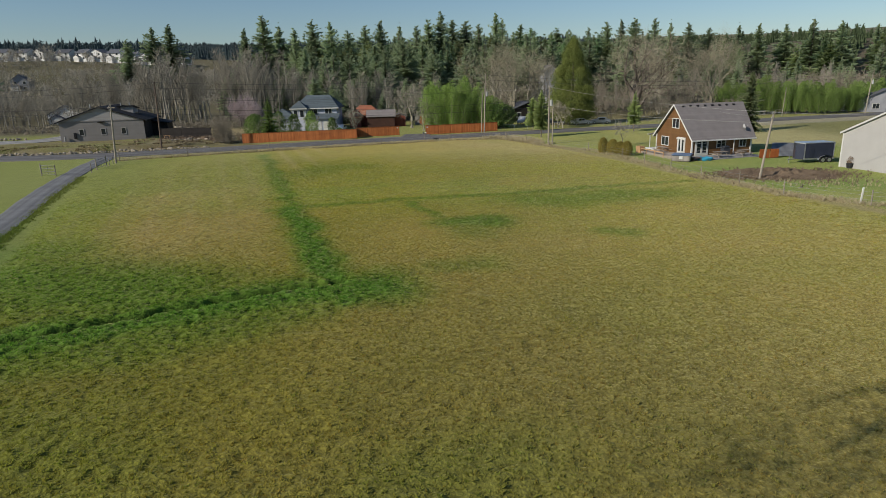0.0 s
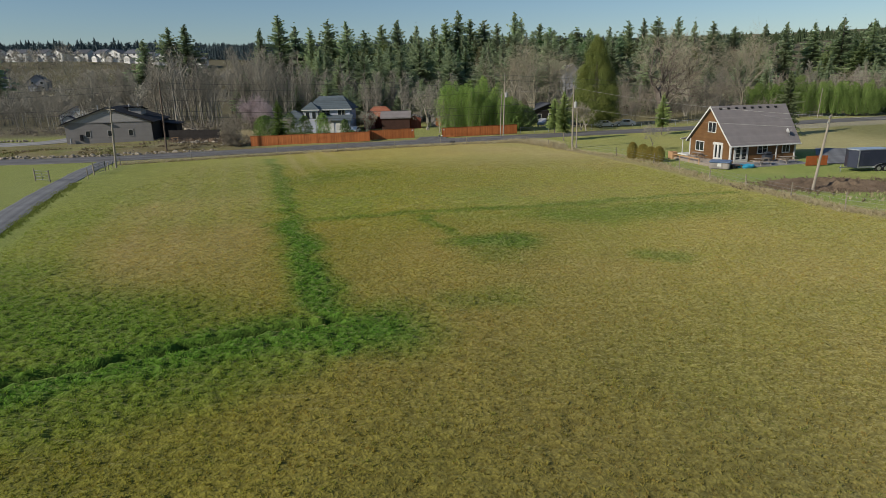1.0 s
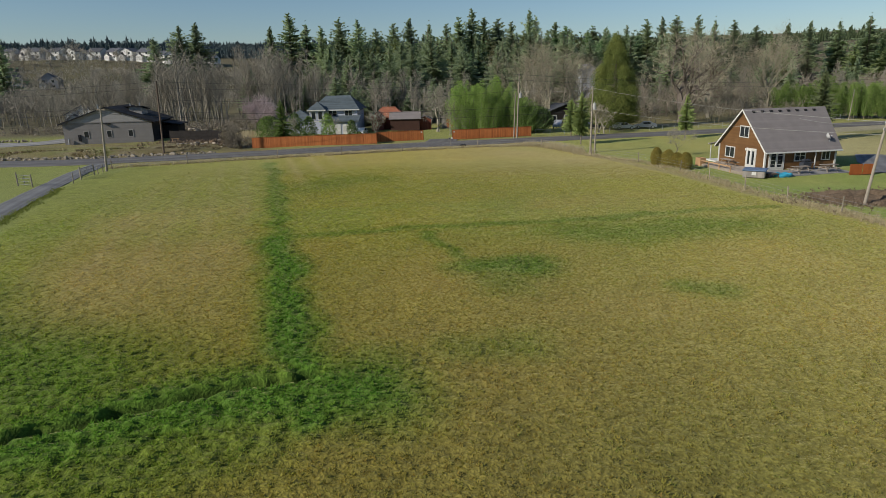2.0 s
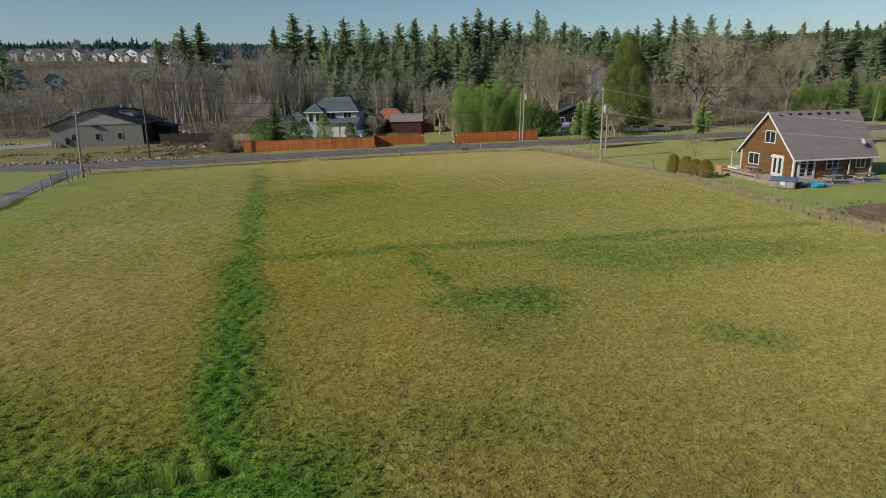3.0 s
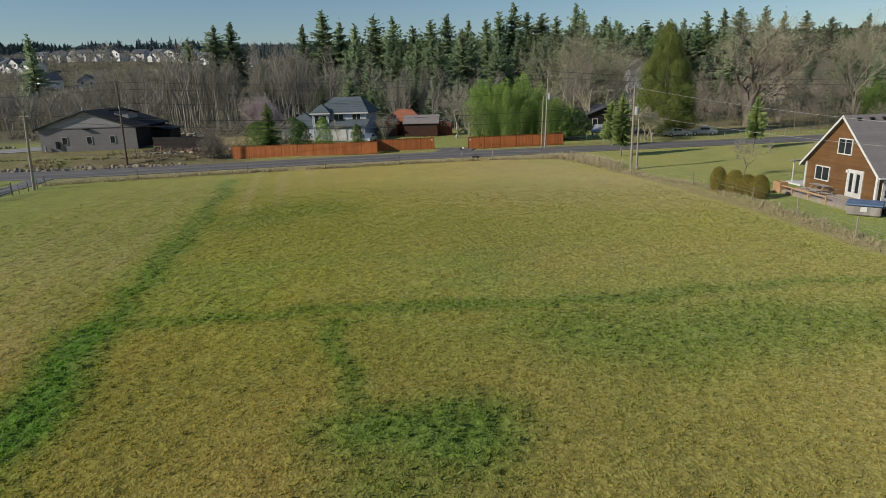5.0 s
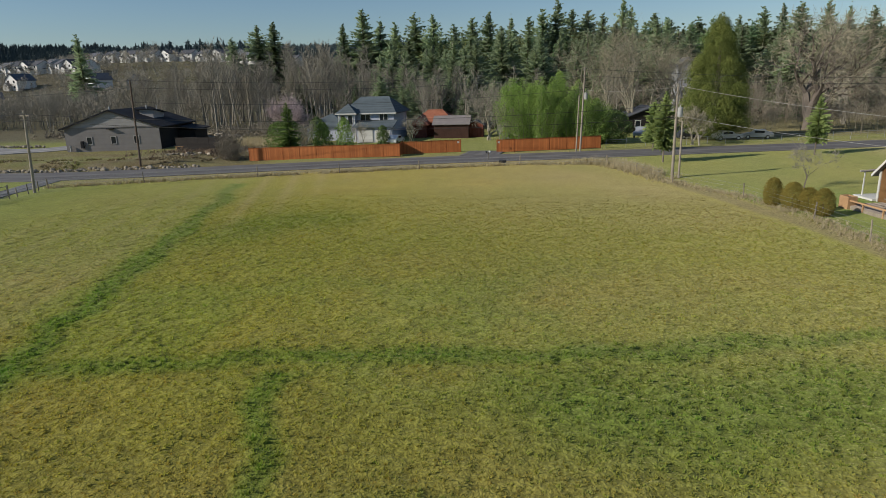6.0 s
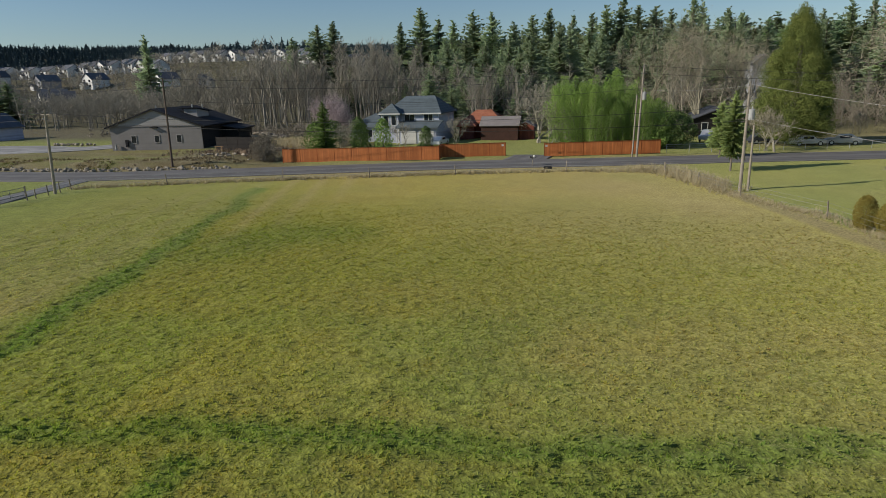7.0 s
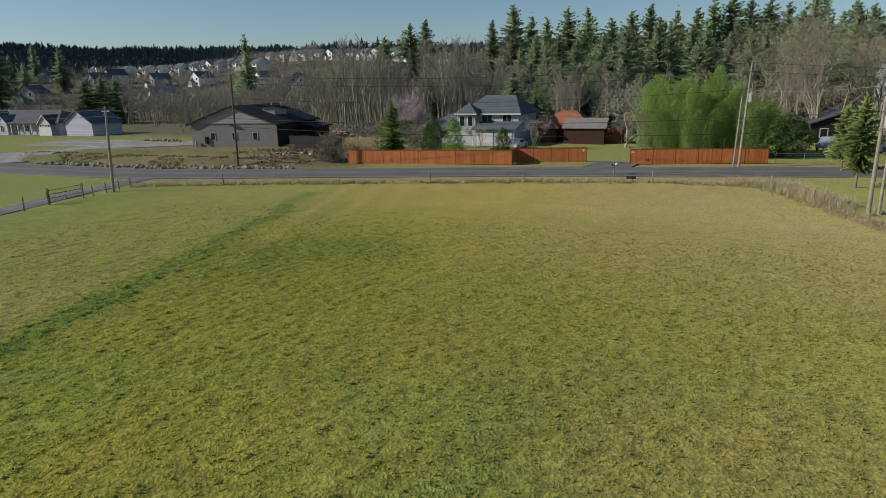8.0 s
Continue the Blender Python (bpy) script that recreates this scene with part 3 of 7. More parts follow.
    return np.clip(c, 0.01, 0.6)


def spread(lo, hi, a, b, fine, grow=1.13):
    """Coordinates from lo to hi: even steps between a and b, growing outside."""
    mid = list(np.arange(a, b + fine / 2, fine))
    out, step = [], fine
    v = b
    while v < hi:
        step *= grow
        v += step
        out.append(min(v, hi))
    low, step, v = [], fine, a
    while v > lo:
        step *= grow
        v -= step
        low.append(max(v, lo))
    return np.array(low[::-1] + mid + out)


GX, GY = spread(-4200, 4200, -50, 45, 0.6), spread(-1500, 4200, 10, 118, 0.45)
GX = np.concatenate([GX[GX < -36], np.arange(-36, -4, 0.13), np.arange(-4, 30, 0.2), GX[GX >= 30]])
GY = np.concatenate([GY[GY < 12], np.arange(12.1, 24, 0.2), np.arange(24, 36, 0.13), np.arange(36, 76, 0.2), GY[GY >= 76]])
mx_, my_ = np.meshgrid(GX, GY)
px_, py_ = mx_.ravel(), my_.ravel()
idx = np.arange(len(px_)).reshape(mx_.shape)
quads = np.stack([idx[:-1, :-1], idx[:-1, 1:], idx[1:, 1:], idx[1:, :-1]], -1).reshape(-1, 4)


# ground darkened under and between tufts: thatch, deepened by painted shade
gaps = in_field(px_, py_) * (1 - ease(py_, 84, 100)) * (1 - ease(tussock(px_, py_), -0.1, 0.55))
thatch_shade = turf_colour(px_, py_) * (1.1 - 0.2 * in_field(px_, py_) * (1 - ease(py_, 78, 96)) - 0.7 * gaps * (0.3 + 0.2 * green_amount(px_, py_) + 0.08 * ease(py_, 54, 59) * (1 - ease(py_, 72, 84))))[:, None]
ground = tri_mesh("ground", np.stack([px_, py_, ground_z(px_, py_)], -1), quads, GROUND, None, thatch_shade)
ground.data.polygons.foreach_set("use_smooth", np.ones(len(quads), dtype=bool))
tagged(ground, "dry winter field with wet green strips, lawns and verges", "ground", kind="structure")


# across a paved strip: place, top or foot, and tone where wheels polish it and grit gathers
WEAR = ((-1.0, 0, 1.0), (-1.0, 1, 1.35), (-0.88, 1, 1.12), (-0.72, 1, 0.86), (-0.56, 1, 1.08), (-0.36, 1, 0.82), (-0.18, 1, 1.08), (0.0, 1, 1.2),
        (0.18, 1, 1.05), (0.36, 1, 0.84), (0.56, 1, 1.1), (0.72, 1, 0.86), (0.88, 1, 1.14), (1.0, 1, 1.4), (1.0, 0, 1.0))


def ribbon(name, pts, half, lift, mat, label, category, thick=0.12, edge=0.0):
    """A paved strip along a line, with its own thickness."""
    pts = [Vector((*p, 0)) for p in pts]
    dense = []
    for i in range(len(pts) - 1):
        p0, p1, p2, p3 = pts[max(i - 1, 0)], pts[i], pts[i + 1], pts[min(i + 2, len(pts) - 1)]
        n = max(2, int((p2 - p1).length / 2.5))
        for k in range(n):
            u = k / n
            dense.append(0.5 * ((2 * p1) + (p2 - p0) * u + (2 * p0 - 5 * p1 + 4 * p2 - p3) * u * u + (3 * p1 - p0 - 3 * p2 + p3) * u ** 3))
    dense.append(pts[-1])
    bm = bmesh.new()
    worn = bm.verts.layers.float_color.new("turf")
    rows = []
    for i, p in enumerate(dense):
        d = (dense[min(i + 1, len(dense) - 1)] - dense[max(i - 1, 0)]).normalized()
        n = Vector((-d.y, d.x, 0))
        row = []
        for s, dz, tone in WEAR:
            wob = edge * noise.noise(Vector((p.x * 0.4, p.y * 0.4, s))) if abs(s) == 1 else 0
            q = p + n * (s * half + wob)
            v = bm.verts.new((q.x, q.y, float(ground_z(p.x, p.y)) + lift + (0.05 * (1 - s * s) if dz else -thick)))
            k = tone + 0.16 * noise.noise(Vector((i * 0.11, s * 3.1, half))) + 0.1 * noise.noise(Vector((i * 0.5, s * 7.0, half)))
            v[worn] = (k, k, k * 0.985, 1)
            row.append(v)
        rows.append(row)
    for a, b in zip(rows, rows[1:]):
        for k in range(len(a) - 1):
            bm.faces.new((a[k], b[k], b[k + 1], a[k + 1]))
    bmesh.ops.recalc_face_normals(bm, faces=bm.faces)
    ob = part(name, bm, mat)
    return tagged(ob, label, category, kind="structure")


road = ribbon("road", ROAD, ROAD_HALF, 0.09, ASPHALT, "worn grey asphalt country road beside the field", "road", edge=0.25)
path = ribbon("path", [(-14, -30), (-19, 8), (-23.2, 24), (-27, 34), (-32.5, 46.3), (-36.9, 57.8), (-40.7, 67.5), (-44.8, 79), (-48.7, 91), (-51.0, 100)], 1.35, 0.07, PATHTAR, "grey asphalt driveway along the edge of the field", "driveway", edge=0.15)
ribbon("driveway", [(-86, 105), (-92, 118), (-94, 128), (-84, 138), (-80, 160)], 4.5, 0.1, GRAVEL, "pale gravel drive beside the grey building", "driveway", edge=0.5)
ribbon("driveway", [(-118, 132), (-104, 134), (-92, 132)], 5.5, 0.08, GRAVEL, "pale gravel yard beside the grey building", "driveway", edge=0.5)
gap = ribbon("driveway", [(-3.5, 123), (-3.2, 126), (-3.0, 129)], 2.6, 0.08, ASPHALT, "short asphalt drive through the fence gap", "driveway", edge=0.2)
yard = ribbon("driveway", [(46.5, 80), (49.5, 87), (54, 96)], 2.2, 0.04, PATHTAR, "grey gravel pad beside the cabin and the trailer", "driveway", edge=0.5)


# ---------------------------------------------------------------- buildings
def gable_body(w, d, eave, apex, base=-0.3):
    """Walls under a gable roof: front on y=0 from x=-w/2 to w/2, running back to y=d."""
    return prism([(-w / 2, base), (w / 2, base), (w / 2, eave), (0, apex), (-w / 2, eave)], d)


def gable_roof(w, d, eave, apex, over=0.45, front=0.4, thick=0.18, prow=0.0):
    """Two roof plates that meet at the ridge."""
    s = (apex - eave) / (w / 2)
    bm = bmesh.new()
    for sx in (-1, 1):
        q = [(0, -front, apex + 0.12), (sx * (w / 2 + over), -front, eave - s * over + 0.12), (sx * (w / 2 + over), d + front, eave - s * over + 0.12), (0, d + front + prow, apex + 0.12)]
        t = [bm.verts.new(p) for p in q]
        l = [bm.verts.new((p[0], p[1], p[2] - thick)) for p in q]
        fs = [t, l[::-1]] + [[t[i], l[i], l[(i + 1) % 4], t[(i + 1) % 4]] for i in range(4)]
        for f in fs:
            bm.faces.new(f)
    bmesh.ops.recalc_face_normals(bm, faces=bm.faces)
    return bm


def barge_boards(w, eave, apex, over=0.45, y=-0.44, width=0.2):
    """The white boards along a gable's slopes."""
    s = (apex - eave) / (w / 2)
    bm = bmesh.new()
    for sx in (-1, 1):
        a, b = Vector((0, y, apex + 0.14)), Vector((sx * (w / 2 + over), y, eave - s * over + 0.14))
        q = [a, b, b - Vector((0, 0, width)), a - Vector((0, 0, width))]
        f = [bm.verts.new(p) for p in q]
        g = [bm.verts.new(p + Vector((0, 0.036, 0))) for p in q]
        bm.faces.new(f)
        bm.faces.new(g[::-1])
        for i in range(4):
            bm.faces.new((f[i], g[i], g[(i + 1) % 4], f[(i + 1) % 4]))
    bmesh.ops.recalc_face_normals(bm, faces=bm.faces)
    return bm


def hip_roof(x0, x1, y0, y1, eave, ridge, over=0.5, ridge_cut=None):
    cut = ridge_cut if ridge_cut is not None else (y1 - y0) / 2 + over
    X0, X1, Y0, Y1 = x0 - over, x1 + over, y0 - over, y1 + over
    ym = (Y0 + Y1) / 2
    bm = bmesh.new()
    c = [bm.verts.new(p) for p in ((X0, Y0, eave), (X1, Y0, eave), (X1, Y1, eave), (X0, Y1, eave))]
    l = [bm.verts.new((v.co.x, v.co.y, eave - 0.2)) for v in c]
    if X0 + cut < X1 - cut - 0.01:
        a, b = bm.verts.new((X0 + cut, ym, ridge)), bm.verts.new((X1 - cut, ym, ridge))
        fs = [(c[0], c[1], b, a), (c[1], c[2], b), (c[2], c[3], a, b), (c[3], c[0], a)]
    else:
        a = bm.verts.new(((X0 + X1) / 2, ym, ridge))
        fs = [(c[i], c[(i + 1) % 4], a) for i in range(4)]
    for f in fs + [tuple(l[::-1])] + [(c[i], l[i], l[(i + 1) % 4], c[(i + 1) % 4]) for i in range(4)]:
        bm.faces.new(f)
    bmesh.ops.recalc_face_normals(bm, faces=bm.faces)
    return bm


def wall_box(x0, x1, y0, y1, z1, z0=-0.3):
    return boxed(x0, x1, y0, y1, z0, z1)


def grey_building():
    h = thing("workshop_building", pose(-68.75, 133.5, 0.15, 0, 0, 14), "long grey boarded building with a dark shingle roof", "building")
    w, d, e, a = 16.1, 17.0, 3.95, 6.75
    part("wall", gable_body(w, d, e, a), GREYSIDE, h)
    part("gable", prism([(-w / 2 + 0.3, 0), (w / 2 - 0.3, 0), (0, a - e - 0.05)], 0.05), GREYGABLE, h, "paler shingled gable", m=pose(0, -0.06, e))
    part("belt_trim", boxed(-w / 2, w / 2, -0.1, -0.005, e - 0.1, e + 0.08), GREYSIDE, h)
    part("roof", gable_roof(w, d, e, a, 0.7, 0.45), DARKROOF, h)
    part("barge_board", barge_boards(w, e, a, 0.7, -0.5, 0.25), DARKROOF, h)
    # wing boards take the near-black colour that paints this side's shade
    wing = part("wing", wall_box(w / 2 - 0.5, w / 2 + 3.2, 8.5, 15.5, 2.6), DARKBOARD, h, "board wing coloured dark as its shade")
    part("wing_roof", slab([(w / 2 - 0.6, 8.0, 3.5), (w / 2 + 3.8, 8.0, 2.75), (w / 2 + 3.8, 16.0, 2.75), (w / 2 - 0.6, 16.0, 3.5)], 0.2), DARKROOF, wing)
    dorm = part("dormer", prism([(-2.4, 0), (2.4, 0), (2.4, 1.0), (-2.4, 1.6)], 2.4), GREYGABLE, h, "pale dormer wall", m=pose(5.2, 8, 4.9, 0, 0, 90))
    part("dormer_roof", slab([(-2.8, -0.4, 1.85), (2.8, -0.4, 1.15), (2.8, 3.2, 1.15), (-2.8, 3.2, 1.85)], 0.15), DARKROOF, dorm)
    for x in (-4.0, 0.1, 4.0):
        window(h, pose(x, -0.02, 1.15), 0.75, 1.15, 1, 0.12, GREYGABLE)
    # dark sheet over the grey siding, painting the shade of this side
    part("side_wall", boxed(w / 2 + 0.003, w / 2 + 0.06, 0.15, d - 0.1, 0, e - 0.15), DARKBOARD, h, "board side wall coloured dark as its shade")
    part("wall_lamp", boxed(-0.75, 0.55, -0.45, -0.05, 3.62, 3.78, 0.03), DARKROOF, h)
    part("gas_meter", tubed([(-7.2, -0.35, 0), (-7.2, -0.35, 1.0)], [0.16, 0.16], 8), GALV, h)
    part("meter_box", boxed(-5.5, -5.0, -0.3, -0.03, 0.5, 1.7, 0.03), DARKROOF, h)
    for x, y in ((-4, 9), (1.5, 12), (3.2, 12.6)):
        part("roof_vent", tubed([(x, y, 4.6), (x, y, 7.2)], [0.12, 0.12], 8), GALV, h)
    return h


def cabin():
    """The honey-coloured cabin; its gable looks at the field."""
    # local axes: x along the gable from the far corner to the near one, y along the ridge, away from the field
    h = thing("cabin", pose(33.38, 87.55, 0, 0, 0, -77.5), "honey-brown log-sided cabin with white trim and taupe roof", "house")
    w, d, e, a = 8.3, 8.9, 2.45, 6.45
    part("wall", gable_body(w, d, e, a), CABINWALL, h)
    part("roof", gable_roof(w, d, e, a, 0.5, 0.35, 0.2, 1.1), CABINROOF, h)
    part("barge_board", barge_boards(w, e, a, 0.5, -0.4, 0.24), WHITE, h, "white barge boards")
    s = (a - e) / (w / 2)
    for sx in (-1, 1):
        part("gutter", boxed(sx * (w / 2 + 0.56) - 0.07, sx * (w / 2 + 0.56) + 0.07, -0.35, d + 0.35, e - s * 0.5 - 0.05, e - s * 0.5 + 0.1, 0.02), WHITE, h)
        for y in (-0.03, d - 0.1):
            part("corner_board", boxed(sx * w / 2 - 0.1, sx * w / 2 + 0.1, y - 0.04, y + 0.14, -0.1, e - 0.12), WHITE, h)
    for k in range(8):
        y = 0.8 + k * d / 8
        vent = bmesh.new()
        box(vent, 0.16, 0.5, y - 0.16, y + 0.16, a - 0.34, a - 0.08, 0.04)
        part("roof_vent", vent, DARKROOF, h)
    window(h, pose(0.3, -0.02, 3.45), 1.45, 1.15)
    window(h, pose(-2.0, -0.02, 0.95), 1.6, 1.1)
    door = window(h, pose(1.85, -0.02, 0.15), 1.5, 2.0, 2, 0.12, None, "french_door")
    for k in (-1, 1):
        box_bm = bmesh.new()
        x = k * 0.37
        box(box_bm, x - 0.37, x + 0.37, -0.06, -0.014, 0, 0.28)
        box(box_bm, x - 0.37, x + 0.37, -0.06, -0.014, 1.82, 2.0)
        box(box_bm, x - 0.37, x - 0.2, -0.06, -0.014, 0.28, 1.82)
        box(box_bm, x + 0.2, x + 0.37, -0.06, -0.014, 0.28, 1.82)
        part("door_leaf", box_bm, WHITE, door)
    # the wall towards the lawn: doors, windows and a recessed porch
    side = pose(w / 2 + 0.02, 0, 0, 0, 0, 90)
    d2 = window(h, side @ pose(1.45, 0, 0.15), 1.7, 1.95, 2, 0.12, None, "french_door", 3)
    for k in (-1, 1):
        bm = bmesh.new()
        x = k * 0.42
        box(bm, x - 0.42, x + 0.42, -0.06, -0.014, 0, 0.22)
        box(bm, x - 0.42, x - 0.3, -0.06, -0.014, 0.22, 1.95)
        box(bm, x + 0.3, x + 0.42, -0.06, -0.014, 0.22, 1.95)
        part("door_leaf", bm, WHITE, d2)
    window(h, side @ pose(4.35, 0, 1.0), 1.2, 1.0, 2, 0.1, None, "window", 1)
    window(h, side @ pose(7.6, 0, 1.0), 0.9, 1.0, 2, 0.1)
    part("porch_beam", boxed(w / 2 + 0.25, w / 2 + 0.42, 0.5, 6.2, 1.95, 2.12), WHITE, h)
    part("porch_post", boxed(w / 2 + 0.3, w / 2 + 0.4, 6.0, 6.1, 0, 1.95), WHITE, h)
    # lean-to porch on the far side
    part("porch_roof", slab([(-w / 2 - 1.9, -0.3, 2.15), (-w / 2 - 0.3, -0.3, 2.5), (-w / 2 - 0.3, d * 0.8, 2.5), (-w / 2 - 1.9, d * 0.8, 2.15)], 0.1), CABINROOF, h)
    part("porch_fascia", boxed(-w / 2 - 1.97, -w / 2 - 1.9, -0.32, d * 0.8, 2.02, 2.18), WHITE, h)
    for y in (0.0, 3.5, 7.0):
        part("porch_post", boxed(-w / 2 - 1.82, -w / 2 - 1.74, y - 0.04, y + 0.04, 0.1, 2.1), WHITE, h)
    part("porch_floor", boxed(-w / 2 - 2.3, -w / 2, -0.4, d * 0.8, 0.0, 0.16), WHITE, h, "pale concrete porch floor")
    part("wall_lamp", boxed(0.9, 1.1, -0.2, -0.02, 1.95, 2.2, 0.03), WHITE, h)
    dish = bmesh.new()
    bmesh.ops.create_uvsphere(dish, u_segments=14, v_segments=8, radius=0.42)
    bmesh.ops.delete(dish, geom=[v for v in dish.verts if v.co.z > -0.15], context="VERTS")
    bmesh.ops.solidify(dish, geom=dish.faces[:], thickness=0.025)
    dp = part("satellite_dish", dish, DISH, h, "pale round satellite dish", m=pose(3.95, 8.1, 3.6, 65, 0, 150))
    part("dish_arm", tubed([(0, 0, -0.5), (0, -0.15, -0.1), (0, -0.05, 0.15)], [0.03, 0.03, 0.03], 5), GALV, dp)
    part("dish_mast", tubed([(3.8, 8.2, 2.9), (3.8, 8.2, 3.5)], [0.03, 0.03], 6), GALV, h)
    return h


def blue_house():
    h = thing("house", pose(-28.7, 147.6, 0, 0, 0, 2), "two-storey pale blue house with slate-blue hipped roof", "house")
    part("wall", wall_box(-2.9, 6.6, 0, 10.5, 5.0), BLUEWALL, h, "pale blue boarded walls")
    part("roof", hip_roof(-2.9, 6.6, 0, 10.5, 5.0, 7.8, 0.55, 2.6), BLUEROOF, h)
    tower = part("bay", wall_box(-3.3, -0.3, -1.5, 0.6, 5.05), BLUEWALL, h)
    part("bay_roof", hip_roof(-3.3, -0.3, -1.5, 1.4, 5.1, 6.75, 0.45, 2.0), BLUEROOF, tower)
    part("bay_fascia", boxed(-3.8, 0.2, -2.0, -1.94, 4.86, 5.08), WHITE, tower)
    for z in (0.0, 4.2):
        for x in (-3.3, -0.3):
            part("corner_board", boxed(x - 0.07, x + 0.07, -1.56, -1.44, z, z + (4.0 if z < 1 else 0.7)), WHITE, tower)
    part("belt_board", boxed(-3.35, -0.25, -1.55, -1.5, 2.55, 2.75), WHITE, tower)
    gar = part("garage", wall_box(0.4, 6.8, -3.2, -0.01, 2.6), BLUEWALL, h)
    part("garage_roof", slab([(-0.2, -3.7, 2.75), (7.3, -3.7, 2.75), (7.3, 0, 3.75), (-0.2, 0, 3.75)], 0.16), BLUEROOF, gar)
    for x0 in (0.75, 3.85):
        bm = boxed(x0, x0 + 2.7, -3.26, -3.21, 0.05, 2.2)
        door = part("garage_door", bm, WHITE, gar)
        for k in range(4):
            part("door_panel", boxed(x0 + 0.06, x0 + 2.64, -3.3, -3.262, 0.12 + k * 0.52, 0.58 + k * 0.52), WHITE, door)
    part("porch_post", boxed(-0.1, 0.05, -3.4, -3.25, -0.2, 2.6), WHITE, gar)
    left = part("wing", wall_box(-10.4, -2.9, 1.0, 8.5, 2.7), BLUEWALL, h)
    part("wing_roof", hip_roof(-10.4, -2.9, 1.0, 8.5, 2.7, 4.9, 0.5), BLUEROOF, left)
    for x, z, n in ((1.3, 3.6, 2), (4.7, 3.6, 2)):
        window(h, pose(x, -0.02, z), 1.7 if x < 2 else 1.5, 1.15, n)
    window(h, pose(-2.5, -1.52, 3.1), 0.8, 1.5, 1)
    window(h, pose(-1.1, -1.52, 3.1), 0.8, 1.5, 1)
    window(h, pose(-6.9, 0.98, 0.9), 1.5, 1.2, 2)
    part("fascia", boxed(0.25, 7.15, -0.62, -0.56, 4.8, 5.02), WHITE, h)
    return h


def orange_house():
    h = thing("house", pose(-16.6, 155.0, 0, 0, 0, 4), "low house with terracotta hipped roof", "house")
    part("wall", wall_box(-3.2, 3.6, 0, 7, 2.9), REDWALL, h)
    part("roof", hip_roof(-3.2, 3.6, 0, 7, 2.9, 4.95, 0.6, 2.6), ORANGEROOF, h)
    porch = part("porch", wall_box(-3.4, -0.8, -2.4, -0.01, 2.4), REDWALL, h)
    part("porch_roof", hip_roof(-3.4, -0.8, -2.4, 0.4, 2.5, 3.7, 0.45), ORANGEROOF, porch)
    window(h, pose(1.5, -0.02, 0.9), 1.4, 1.1)
    return h


def red_shed(m, w, d, e, a, label, doors=True, wall=None):
    h = thing("shed", m, label, "shed", "red sheds")
    part("wall", gable_body(w, d, e, a), wall or REDWALL, h)
    part("roof", gable_roof(w, d, e, a, 0.3, 0.3, 0.12), CABINROOF, h)
    if doors:
        part("door", boxed(-0.8, 0.8, -0.06, -0.01, 0, 2.0), CEDARPOST, h)
        part("door_trim", boxed(-0.06, 0.06, -0.09, -0.062, 0, 2.0), WHITE, h)
    return h


def pale_barn():
    # the end wall looks at the field; local x runs along that wall
    h = thing("barn", pose(47.0, 66.0, 0, 0, 0, -76), "large pale beige metal barn beside the lawn", "barn")
    w, d, e, a = 10.0, 16.0, 3.85, 6.2
    body = part("wall", gable_body(w, d, e, a), BEIGEMETAL, h)
    part("roof", gable_roof(w, d, e, a, 0.25, 0.2, 0.12), BEIGEMETAL, h)
    part("barge_board", barge_boards(w, e, a, 0.25, -0.25, 0.2), WHITE, h)
    part("corner_trim", boxed(-w / 2 - 0.04, -w / 2 + 0.12, -0.05, 0.1, 0, e), WHITE, h)
    part("door", boxed(2.0, 3.0, -0.05, -0.005, 0.05, 2.1), WHITE, h)
    return h


